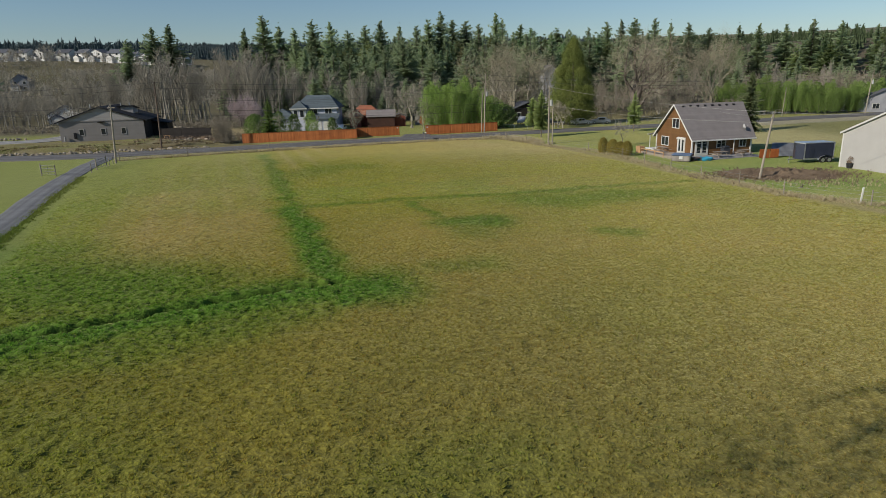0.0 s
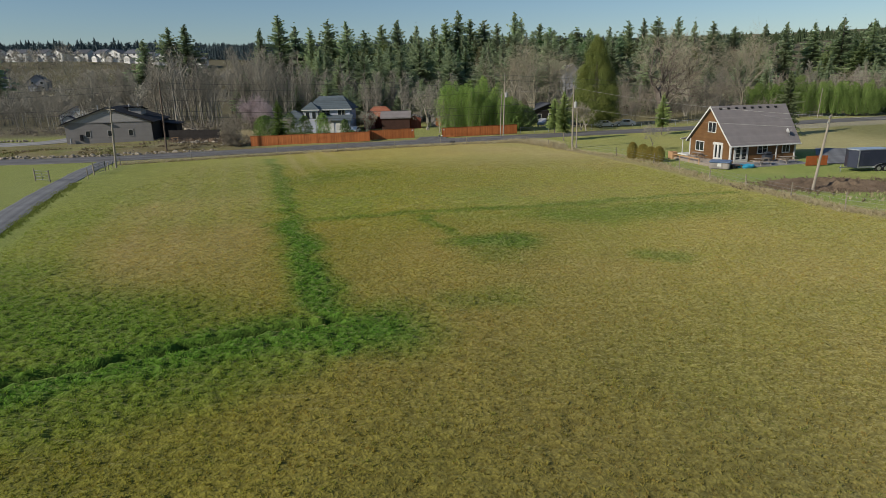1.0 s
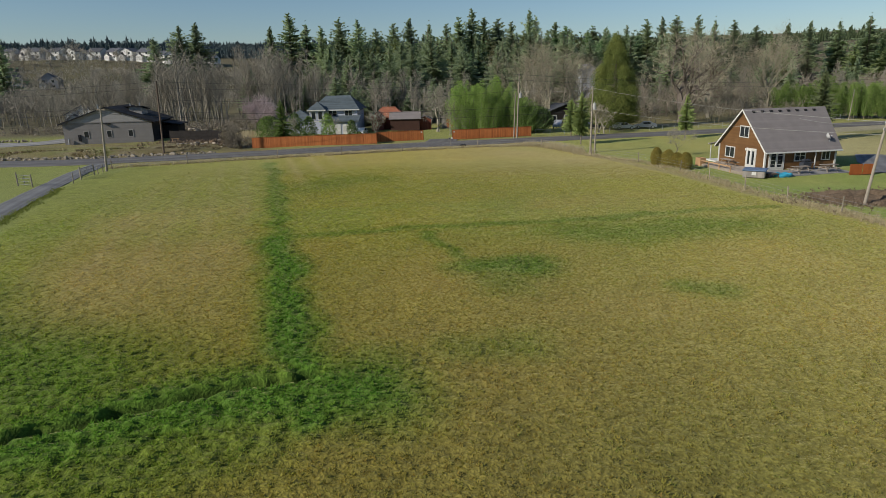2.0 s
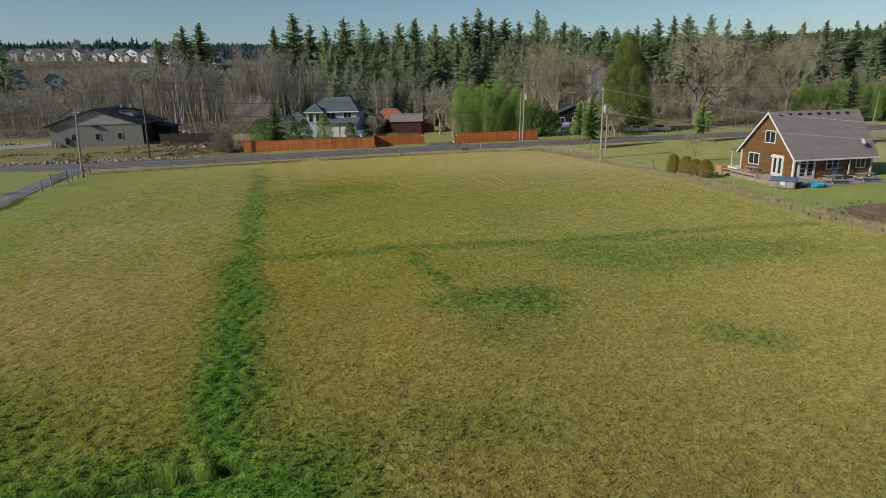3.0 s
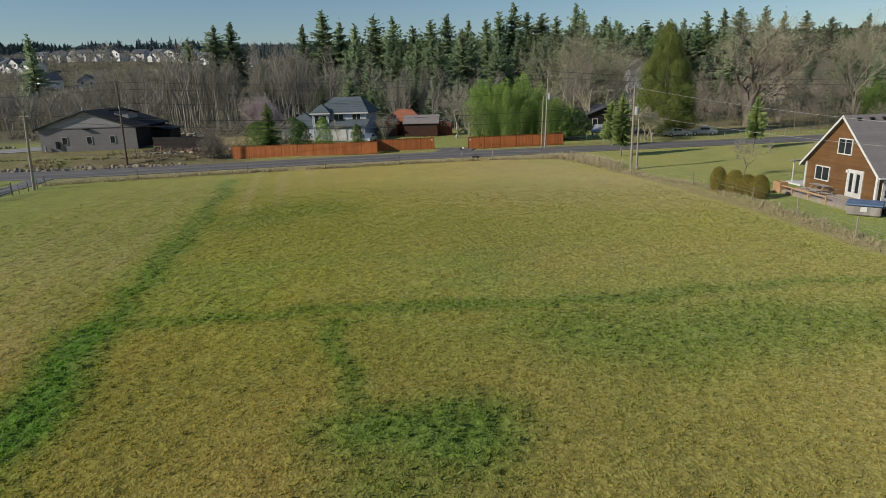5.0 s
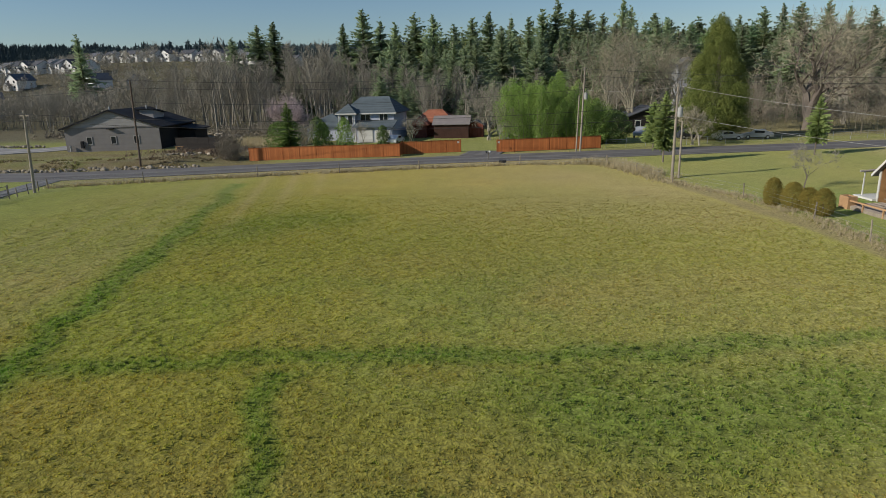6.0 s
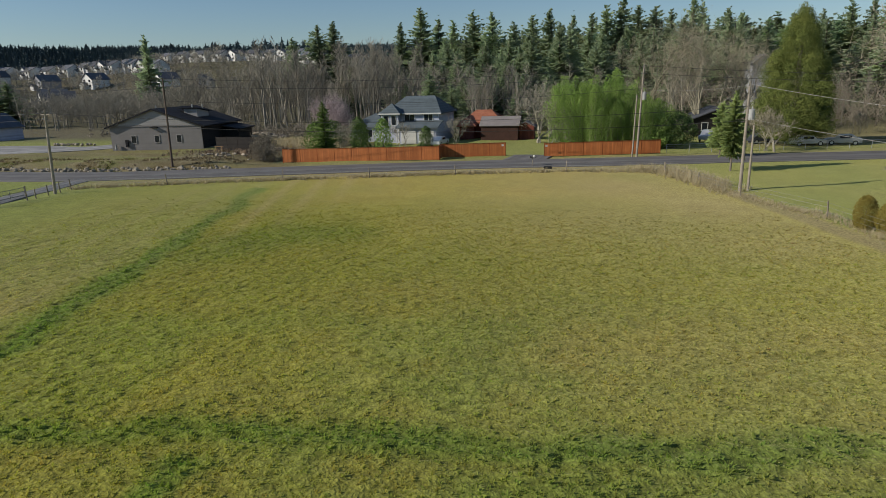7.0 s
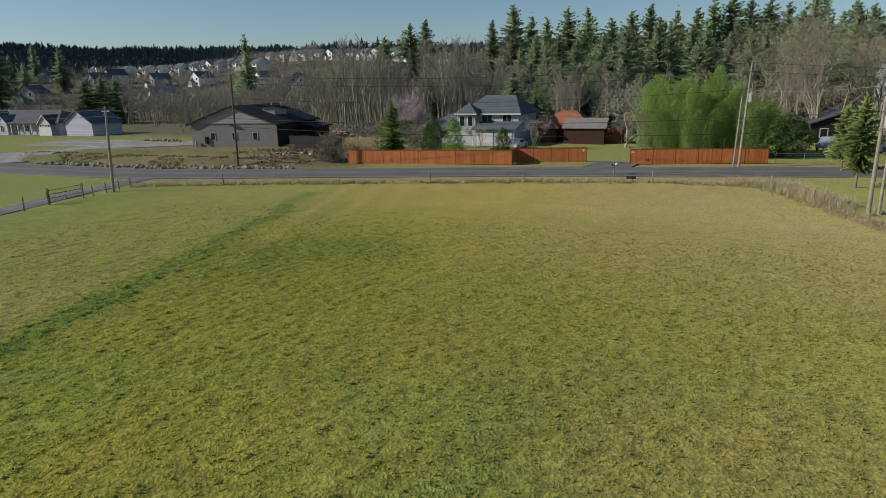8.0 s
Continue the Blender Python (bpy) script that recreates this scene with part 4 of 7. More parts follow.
def trailer():
    h = thing("cargo_trailer", pose(44.9, 75.2, 0, 0, 0, 6), "dark navy enclosed cargo trailer with aluminium trim on the lawn", "trailer")
    bm = bmesh.new()
    pts = [(-1.8, 0), (-1.4, -1.0), (2.3, -1.0), (2.3, 1.0), (-1.4, 1.0)]
    lo = [bm.verts.new((x, y, 0.45)) for x, y in pts]
    hi = [bm.verts.new((x, y, 2.35)) for x, y in pts]
    bm.faces.new(lo[::-1])
    bm.faces.new(hi)
    for i in range(5):
        bm.faces.new((lo[i], lo[(i + 1) % 5], hi[(i + 1) % 5], hi[i]))
    bmesh.ops.bevel(bm, geom=bm.edges[:], offset=0.05, segments=2, affect="EDGES")
    part("body", bm, NAVY, h)
    part("roof_cap", slab([(-1.85, -0.2, 2.4), (-1.4, -1.03, 2.4), (2.33, -1.03, 2.4), (2.33, 1.03, 2.4), (-1.4, 1.03, 2.4), (-1.85, 0.2, 2.4)], 0.09), ALU, h, "pale aluminium roof edge")
    part("corner_trim", boxed(-1.43, -1.33, -1.04, -1.002, 0.45, 2.3), ALU, h)
    part("corner_trim", boxed(2.22, 2.32, -1.04, -1.002, 0.45, 2.3), ALU, h)
    part("stone_guard", boxed(-1.4, 2.3, -1.03, -1.003, 0.45, 0.62), ALU, h)
    for x in (0.95, 1.75):
        wheel = part("wheel", tubed([(x, -1.12, 0.36), (x, -0.9, 0.36)], [0.36, 0.36], 18), RUBBER, h)
        part("rim", tubed([(x, -1.15, 0.36), (x, -1.1, 0.36)], [0.21, 0.21], 14), ALU, wheel)
    fender = bmesh.new()
    arc = [(1.35 + 0.98 * math.cos(a), 0.42 + 0.48 * math.sin(a)) for a in np.linspace(0, math.pi, 10)]
    for p, q in zip(arc, arc[1:]):
        f = [fender.verts.new((u, y, v)) for u, v, y in ((p[0], p[1], -1.2), (q[0], q[1], -1.2), (q[0], q[1], -1.0), (p[0], p[1], -1.0))]
        fender.faces.new(f)
    bmesh.ops.solidify(fender, geom=fender.faces[:], thickness=0.03)
    part("fender", fender, ALU, h)
    part("tongue", tubed([(-1.6, 0, 0.45), (-2.7, 0, 0.45)], [0.06, 0.06], 6), GALV, h)
    part("jack", tubed([(-2.5, 0, 0.0), (-2.5, 0, 0.8)], [0.04, 0.04], 6), GALV, h)
    part("door", boxed(-0.9, -0.2, -1.025, -1.005, 0.65, 2.1), NAVY, h)
    return h


def row_house(m, w, d, e, a, wall, roof, label, group, front_gable=True, n=2):
    h = thing("house", m, label, "house", group)
    if front_gable:
        part("wall", gable_body(w, d, e, a, -3.0), wall, h)
        part("roof", gable_roof(w, d, e, a, 0.5, 0.5, 0.25), roof, h)
    else:
        turn = pose(w / 2, d / 2, 0, 0, 0, 90)
        part("wall", gable_body(d, w, e, a, -3.0), wall, h, m=turn)
        part("roof", gable_roof(d, w, e, a, 0.5, 0.2, 0.25), roof, h, m=turn)
    for z in ([0.9, 3.6] if e > 4 else [0.9]):
        for k in range(n):
            window(h, pose(-w / 2 + w * (k + 0.5) / n, -0.03, z), 1.4, 1.3, 1, 0.15)
    gar = part("garage", gable_body(w * 0.45, 2.2, e * 0.5, e * 0.5 + 1.3, -3), wall, h, m=pose(-w * 0.22, -2.2, 0))
    part("garage_roof", gable_roof(w * 0.45, 2.2, e * 0.5, e * 0.5 + 1.3, 0.35, 0.3, 0.2), roof, gar)
    part("garage_door", boxed(-w * 0.16, w * 0.16, -0.06, -0.01, 0, 2.1), WHITE, gar)
    return h


grey_building()
cabin()
blue_house()
orange_house()
# wall colour paints the house's shadow, which falls short of this shed
red_shed(pose(-9.2, 153.6, 0, 0, 0, 92), 4.6, 6.4, 2.6, 3.9, "long low board shed beside the house, coloured dark as in shadow", False, SHADEDRED)
red_shed(pose(-8.0, 152.6, 0, 0, 0, 4), 2.8, 3.6, 2.3, 3.0, "small red board shed beside the orchard tree", False)
red_shed(pose(-2.6, 157.5, 0, 0, 0, 0), 3.8, 3.5, 2.3, 3.4, "small grey board shed with a red door", True, GREYSHED)
pale_barn()
trailer()


def lane_house():
    """The long single-storey house by the road."""
    h = thing("house", pose(-147.6, 147.6, 0, 0, 0, 2), "long single-storey lavender-grey house with white gables", "house")
    part("wall", wall_box(-25, 10, 0, 9, 3.1), MAUVEWALL, h)
    part("roof", hip_roof(-25, 10, 0, 9, 3.1, 5.9, 0.5, 5), HOUSEROOF, h)
    gar = part("garage", gable_body(9, 8, 3.1, 5.9), MAUVEWALL, h, m=pose(17.5, -0.6, 0, 0, 0, 0))
    part("garage_roof", gable_roof(9, 8, 3.1, 5.9, 0.5, 0.4, 0.18), HOUSEROOF, gar)
    for x, w, a in ((-14, 6.5, 5.7), (-9.5, 4.0, 4.8), (6.5, 4.0, 4.8), (-22, 4.0, 4.6)):
        g = part("front_gable", gable_body(w, 3.0, 3.0, a), MAUVEWALL, h, m=pose(x, -1.3, 0))
        part("gable_roof", gable_roof(w, 4.5, 3.0, a, 0.4, 0.3, 0.15), HOUSEROOF, g)
        part("barge_board", barge_boards(w, 3.0, a, 0.4, -0.35, 0.28), WHITE, g)
        window(g, pose(0, -0.02, 0.8), w * 0.3, 1.4, 2, 0.14)
    for x in (-5.5, -2.0):
        window(h, pose(x, -0.02, 0.8), 1.5, 1.4, 2, 0.14)
    for x in (-6, -3.5, -1, 1.5):
        part("porch_post", boxed(x - 0.1, x + 0.1, -1.4, -1.2, -0.1, 2.9), WHITE, h)
    part("porch_roof", slab([(-7, -1.7, 2.95), (4, -1.7, 2.95), (4, 0, 3.3), (-7, 0, 3.3)], 0.14), HOUSEROOF, h)
    for k in range(4):
        window(h, pose(5.2 + k * 0.95, -1.33, 2.1), 0.6, 0.5, 1, 0.08)
    part("garage_door", boxed(4.4, 8.8, -1.38, -1.31, 0, 2.0), WHITE, h)
    return h


lane_house()

# the houses on the hill
HILL = random.Random(4)
for k in range(19):
    u = k / 18
    x, y = -414 + 128 * u + HILL.uniform(-2, 2), 360 + 22 * u + HILL.uniform(-4, 4)
    row_house(pose(x, y, float(ground_z(x, y)) + 0.3, 0, 0, -13 + HILL.uniform(-6, 6)), 8.6, 11, 5.4, 8.2, HOUSEWHITE, HOUSEROOF,
              "two-storey pale house with grey roof on the hill", "houses on the hill", k % 4 == 1)
for k in range(14):
    u = k / 13
    x, y = -334 + 158 * u + HILL.uniform(-2, 2), 452 + HILL.uniform(-5, 5)
    row_house(pose(x, y, float(ground_z(x, y)) + 0.3, 0, 0, -13 + HILL.uniform(-8, 8)), 10.4, 10, 5.2, 7.8, HOUSEWHITE, HOUSEROOF,
              "white two-storey house in a row on the far hill", "houses on the hill", k % 3 == 2)
for x, y, rz, wall in ((-233, 257, -38, HOUSEWHITE), (-247, 266, -32, HOUSEWHITE), (-312, 322, -14, HOUSEGREY), (-290, 335, -10, HOUSEWHITE), (-335, 300, -18, HOUSEGREY), (-345, 318, -12, HOUSEWHITE), (-372, 290, 25, HOUSEGREY), (-300, 240, 20, HOUSEGREY), (-250, 345, -25, HOUSEWHITE), (-225, 350, 20, HOUSEGREY)):
    row_house(pose(x, y, float(ground_z(x, y)) + 0.3, 0, 0, rz), 9, 11, 5.2, 8.6, wall, HOUSEROOF, "two-storey house among bare trees at the foot of the hill", "houses below the hill")


# ---------------------------------------------------------------- trees
def fir_meshes(seed, h, r, skirt=0.12, density=1.0, mat=FIR, fine=1.0):
    """Trunk and crown of a fir: whorls of boughs, each with small hanging sprays along both sides."""
    g = np.random.default_rng(seed)
    trunk = tubed([(0, 0, -0.5), (0, 0, h * 0.5), (0, 0, h * 0.98)], [h * 0.014, h * 0.009, 0.03], 7)
    lean = g.normal(0, 0.01, 2)
    out = []
    z = h * skirt
    bulge = g.uniform(0, 6.28, 3)
    while z < h * 0.99:
        u = (z - h * skirt) / (h * (1 - skirt))
        reach = r * (1 - u) ** 0.8 * (0.6 + 0.4 * min(1, u * 5)) + 0.15
        n = max(4, int((6 + 4 * (1 - u)) * density))
        m = max(3, int((3 + 2 * (1 - u)) * fine))
        az = g.uniform(0, 2 * np.pi, n)
        L = reach * g.uniform(0.32, 1.3, n) * (1 + 0.2 * np.sin(az * 2 + z * 4.0 / h * 3 + bulge[0]) + 0.07 * np.sin(z * 36 / h + bulge[1]))
        f = np.linspace(0.22, 1.0, m)[None, :] * g.uniform(0.92, 1.05, (n, m))
        d = np.stack([np.cos(az), np.sin(az), np.zeros(n)], -1)[:, None, :]
        s = np.stack([-np.sin(az), np.cos(az), np.zeros(n)], -1)[:, None, :]
        sag = (0.34 * (1 - u) - 0.42 * u) * g.uniform(0.6, 1.3, n)
        c = np.empty((n, m, 3))
        c[...] = np.array((lean[0] * z, lean[1] * z, z)) + d * (L[:, None] * f)[..., None]
        c[..., 2] += g.normal(0, h * 0.03, n)[:, None] - L[:, None] * sag[:, None] * f * f
        w = (0.006 * h + 0.27 * L[:, None] * (1.15 - 0.75 * f)) * g.uniform(0.7, 1.3, (n, m)) / fine ** 0.7
        hang = np.array((0, 0, 1.0)) * (0.05 * h / 30 * 6 + 0.35 * w)[..., None] * g.uniform(0.4, 1.5, (n, m, 1))
        fore = d * (0.75 * w + 0.06 * L[:, None])[..., None]
        for side in (-1, 1):
            tip = c + s * side * w[..., None] + fore * 0.4 - hang * g.uniform(0.3, 1.0, (n, m, 1))
            out.append(np.stack([c - fore, c + fore, tip], 2).reshape(-1, 3))
        out.append(np.stack([c - fore * 0.6 + s * w[..., None] * 0.25, c + fore * 1.1, c - hang * 1.5 - s * w[..., None] * 0.2], 2).reshape(-1, 3))
        z += h * 0.023 * g.uniform(0.75, 1.25) * (1 - 0.4 * u)
    out.append(np.array([(0.1, 0, h * 0.94), (-0.1, 0, h * 0.94), (lean[0] * h, lean[1] * h, h * 1.01)]))
    vs = np.concatenate(out)
    return trunk, vs, np.arange(len(vs)).reshape(-1, 3)


def fir_tree(seed, h, r, m, label, group, mat=FIR, **k):
    t = thing("fir_tree", m, label, "tree", group)
    trunk, vs, fs = fir_meshes(seed, h, r, **k)
    part("trunk", trunk, BARK, t)
    tri_mesh("crown", vs, fs, mat, t)
    return t


def bare_meshes(seed, h, spread=0.5, trunk_r=0.2, stems=1, levels=4, twigs=5, fork=0.28, width=0.022, up=0.35, taper=(0.55, 0.8)):
    """Limbs and twigs of a leafless tree, grown by forking."""
    g = np.random.default_rng(seed)
    bm = bmesh.new()
    vs, fs = [], []

    def sliver(p, q, w):
        d = q - p
        s = np.cross(d, g.normal(0, 1, 3))
        s = s / (np.linalg.norm(s) + 1e-9) * w
        b = len(vs)
        vs.extend([p + s, p - s, q])
        fs.append((b, b + 1, b + 2))

    def grow(p, d, L, rad, lev):
        n = 3
        pts, rs = [p], [rad]
        for i in range(n):
            d = d + g.normal(0, 0.10 + 0.06 * (levels - lev), 3) + np.array((0, 0, up * 0.12))
            d = d / np.linalg.norm(d)
            p = p + d * L / n
            pts.append(p)
            rs.append(rad * (1 - 0.4 * (i + 1) / n))
        if rad > 0.018:
            tube(bm, [Vector(q) for q in pts], rs, 5 if rad > 0.08 else 3, cap=False)
        else:
            for a, b in zip(pts, pts[1:]):
                sliver(a, b, max(rad, width * 0.6))
        if lev == 0:
            for _ in range(twigs):
                a = pts[g.integers(1, len(pts))]
                e = d + g.normal(0, 0.55, 3) + np.array((0, 0, up * 0.5))
                e = e / np.linalg.norm(e)
                sliver(a, a + e * L * g.uniform(0.5, 1.1), width)
            return
        kids = g.integers(3, 5) if lev > 1 else g.integers(3, 6)
        for k in range(kids):
            at = pts[-1] if k < 2 else pts[g.integers(1, len(pts))]
            e = g.normal(0, 1, 3)
            e = e - d * e.dot(d)
            e = e / (np.linalg.norm(e) + 1e-9)
            nd = d + e * spread * g.uniform(0.6, 1.5) + np.array((0, 0, up * 0.3))
            nd = nd / np.linalg.norm(nd)
            grow(at, nd, L * g.uniform(0.62, 0.86), rs[-1] * g.uniform(*taper), lev - 1)

    for s in range(stems):
        d = np.array((0, 0, 1.0)) + (g.normal(0, 0.22, 3) * (1, 1, 0) if stems > 1 else g.normal(0, 0.04, 3))
        p0 = np.array((*(g.normal(0, 0.3, 2) if stems > 1 else (0, 0)), -0.4))
        grow(p0, d / np.linalg.norm(d), h * fork, trunk_r * g.uniform(0.75, 1.1), levels)
    va = np.array(vs)
    top = max(va[:, 2].max(), 0.1)
    f = h / top
    for v in bm.verts:
        v.co *= f
    return bm, va * f, np.array(fs)


def bare_tree(seed, h, m, label, group="", bark=BARK, twig=TWIG, name="bare_tree", **k):
    t = thing(name, m, label, "tree", group)
    bm, vs, fs = bare_meshes(seed, h, **k)
    part("trunk", bm, bark, t)
    tri_mesh("crown", vs, fs, twig, t)
    return t


def leafy(seed, n, size, shape, lump=0.25, flat=0.5):
    """Leaf clumps through a crown; shape(u, az) gives radius and height for u from 0 to 1."""
    g = np.random.default_rng(seed)
    u, az = g.random(n), g.uniform(0, 2 * np.pi, n)
    rad, z = shape(u)
    lumps = 1 + lump * (np.sin(az * 3 + u * 9 + seed) * 0.5 + np.sin(az * 7 - u * 17 + seed * 2) * 0.5)
    depth = 1 - 0.5 * g.random(n) ** 2.2
    rr = rad * lumps * depth
    c = np.stack([rr * np.cos(az), rr * np.sin(az), z], -1) + g.normal(0, size * 0.5, (n, 3))
    out = np.stack([np.cos(az), np.sin(az), np.full(n, 0.25)], -1)
    a = g.normal(0, 1, (n, 3)) * (1, 1, flat)
    a = a / np.linalg.norm(a, axis=1, keepdims=True) * size * g.uniform(0.5, 1.2, (n, 1))
    b = np.cross(a, out + g.normal(0, 0.4, (n, 3)))
    b = b / (np.linalg.norm(b, axis=1, keepdims=True) + 1e-9) * size * g.uniform(0.4, 1.0, (n, 1))
    vs = np.stack([c - a * 0.6 - b * 0.4, c + a * 0.6 - b * 0.4, c + b], 1).reshape(-1, 3)
    return vs, np.arange(3 * n).reshape(-1, 3)


def leafy_tree(name, seed, m, n, size, shape, mat, label, group="", trunk=(0.15, 2.0), **k):
    t = thing(name, m, label, "shrub" if "shrub" in name or "arbor" in name else "tree", group)
    part("trunk", tubed([(0, 0, -0.3), (0.03, 0, trunk[1] * 0.5), (0, 0.03, trunk[1])], [trunk[0], trunk[0] * 0.8, trunk[0] * 0.4], 7), BARK, t)
    vs, fs = leafy(seed, n, size, shape, **k)
    tri_mesh("crown", vs, fs, mat, t)
    return t


def egg(r, z0, z1, fat=0.42):
    return lambda u: (r * np.sqrt(np.clip(1 - ((u - fat) / np.where(u < fat, fat + 0.03, 1 - fat)) ** 2, 0, 1)) + 0.02, z0 + (z1 - z0) * u)


# firs behind the houses: a wall of dark trees, built in six shapes
PLANT = random.Random(11)
FIRS = [fir_tree(s, 30, r, pose(x, y, 0), "tall dark green fir behind the houses", "firs behind the houses", skirt=k)
        for s, r, x, y, k in ((1, 6.0, -67, 314, 0.1), (2, 7.0, -18, 300, 0.06), (3, 5.4, 5, 310, 0.15), (4, 6.6, 27, 305, 0.06), (5, 7.4, 62, 300, 0.08), (6, 5.2, -92, 318, 0.2))]


def set_fir(x, y, h, wide=1.0):
    src = PLANT.choice(FIRS)
    s = h / 30
    return copy_thing(src, pose(x, y, float(ground_z(x, y)) - 0.3, 0, 0, PLANT.uniform(0, 360)) @ Matrix.Diagonal((s * wide * PLANT.uniform(0.85, 1.2), s * wide * PLANT.uniform(0.85, 1.2), s, 1)))


FAR_FIRS = []


def far_fir(x, y, h, wide=1.0):
    FAR_FIRS.append((x, y, h, wide * PLANT.uniform(0.85, 1.2)))


for x230, z230, y in ((-156.8, 29, 273), (-101, 25.6, 342), (-92, 29.6, 352), (-86, 30.4, 354), (-62, 28.7, 317), (-55.6, 32.5, 320), (-50, 29, 327), (-45, 28, 320), (-38.6, 30, 322), (-33, 30, 314), (-27, 27, 337), (-21, 28.5, 327), (-15.5, 30, 320), (-10, 28, 332), (-4, 28, 314), (0, 29.5, 310), (3.6, 32.5, 314), (8, 29.5, 332), (13, 29, 337), (17, 28, 327), (22.3, 31, 314), (25, 29, 322), (31, 27.5, 342), (36, 25.5, 347), (42, 25, 352), (48, 25, 362), (54, 26, 342), (60.5, 27.5, 317), (65, 28.5, 322), (70, 28, 332), (76.6, 28.5, 314), (82, 27, 322), (88, 26.5, 334), (95, 25, 342), (104, 25.5, 352), (112, 26, 342), (121, 25.5, 352), (130, 27, 342), (140, 26, 332), (152, 25, 342), (163, 27, 327), (175, 26, 337)):
    k = (y - 29) / 201
    set_fir(5.46 + (x230 - 5.46) * k, y, 10.3 + (z230 - 10.3) * k - float(ground_z(5.46 + (x230 - 5.46) * k, y)), PLANT.uniform(1.15, 1.75) if x230 > -120 else 0.9)
for k in range(90):
    x = PLANT.uniform(-72, 340)
    y = PLANT.uniform(262, 372)
    far_fir(x, y, (PLANT.uniform(15, 25) + (y - 250) * 0.07) * float(np.interp(x, [60, 130], [1, 0.8])), PLANT.uniform(1.3, 1.8))
for k in range(110):
    far_fir(PLANT.uniform(-64, 95), PLANT.uniform(288, 340), PLANT.uniform(22, 29.5), PLANT.uniform(1.2, 1.6))
for k in range(70):
    x = PLANT.uniform(-46, 70)
    set_fir(x, PLANT.uniform(200, 258), PLANT.uniform(15, 25), PLANT.uniform(1.2, 1.6))
for k in range(44):
    set_fir(PLANT.uniform(70, 250), PLANT.uniform(205, 262), PLANT.uniform(11, 19), PLANT.uniform(0.85, 1.15))
for k in range(36):
    set_fir(PLANT.uniform(-64, -8), PLANT.uniform(196, 236), PLANT.uniform(9, 15), 1.3)
for k in range(34):
    set_fir(PLANT.uniform(-34, -6), PLANT.uniform(166, 200), PLANT.uniform(7, 12), 1.7)



def fir_wood(spots, seed):
    """The firs that stand behind the others, as one body."""
    g = np.random.default_rng(seed)
    kinds = [fir_meshes(q, 30, r, density=0.75)[1:] for q, r in ((81, 6.4), (82, 7.4), (83, 6.0))]
    vs, fs, cs, n = [], [], [], 0
    for x, y, h, wide in spots:
        v, f = kinds[g.integers(3)]
        a, s = g.uniform(0, 6.283), h / 30
        c, q = math.cos(a) * s * wide, math.sin(a) * s * wide
        vs.append(np.stack([v[:, 0] * c - v[:, 1] * q + x, v[:, 0] * q + v[:, 1] * c + y, v[:, 2] * s + float(ground_z(x, y)) - 0.3], -1))
        fs.append(f + n)
        n += len(v)
        tone = np.array((0.3, 0.37, 0.22)) * g.uniform(0.6, 1.3) * (1 + 0.12 * g.normal(0, 1, 3) * (1, 0.3, 1))
        cs.append(np.broadcast_to(tone, (len(v), 3)))
    ob = tri_mesh("fir_woods", np.concatenate(vs), np.concatenate(fs), FIRWOOD, None, np.concatenate(cs))
    return tagged(ob, "dense wall of dark green firs behind the houses", "woods", kind="stuff")


fir_wood(FAR_FIRS, 7)

# leafless alders and maples below the firs
def alder_tree(seed, h, m, label, group, spread=0.34, stems=1):
    """A tall leafless alder: straight pale stems, bare below, with short rising branches and fine twigs above."""
    g = np.random.default_rng(seed)
    t = thing("alder_tree", m, label, "tree", group)
    bm, out = bmesh.new(), []
    for k in range(stems):
        hs = h * g.uniform(0.8, 1.0) if k else h
        base = np.array((*(g.normal(0, 0.9, 2) if k else (0, 0)), -0.4))
        lean = np.array((*g.normal(0, 0.05, 2), 1.0))
        bow = g.normal(0, 0.25, 2)
        stem = [base + lean * hs * u + np.array((*(bow * math.sin(u * 3.1)), 0)) for u in (0, 0.2, 0.45, 0.7, 0.88, 1.0)]
        rad = 0.0105 * hs * g.uniform(0.85, 1.2)
        tube(bm, [Vector(q) for q in stem], [rad, rad * 0.9, rad * 0.72, rad * 0.5, rad * 0.28, 0.015], 5, cap=False)
        for q in range(40):
            u = 0.3 + 0.69 * g.random() ** 0.8
            i = 0
            while (0, 0.2, 0.45, 0.7, 0.88, 1.0)[i + 1] < u:
                i += 1
            a, b = (0, 0.2, 0.45, 0.7, 0.88, 1.0)[i:i + 2]
            p = stem[i] + (stem[i + 1] - stem[i]) * (u - a) / (b - a)
            az = g.uniform(0, 6.283)
            d = np.array((math.cos(az) * spread * 2, math.sin(az) * spread * 2, g.uniform(0.45, 1.0)))
            d = d / np.linalg.norm(d)
            L = hs * (0.06 + 0.2 * (1 - u)) * g.uniform(0.7, 1.5)
            e = p + d * L + np.array((0, 0, 0.12 * L))
            tube(bm, [Vector(p), Vector((p + e) / 2 - (0, 0, 0.04 * L)), Vector(e)], [0.035 + 0.006 * L, 0.03, 0.012], 3, cap=False)
            for w in range(8):
                c = p + (e - p) * g.uniform(0.3, 1.0)
                v = d * 0.6 + g.normal(0, 0.45, 3) + np.array((0, 0, 0.5))
                v = v / np.linalg.norm(v) * L * g.uniform(0.25, 0.6)
                sd = np.cross(v, g.normal(0, 1, 3))
                sd = sd / (np.linalg.norm(sd) + 1e-9) * 0.024
                out += [c + sd, c - sd, c + v]
    part("trunk", bm, ALDERBARK, t)
    tri_mesh("crown", np.array(out), np.arange(len(out)).reshape(-1, 3), TWIG, t)
    return t


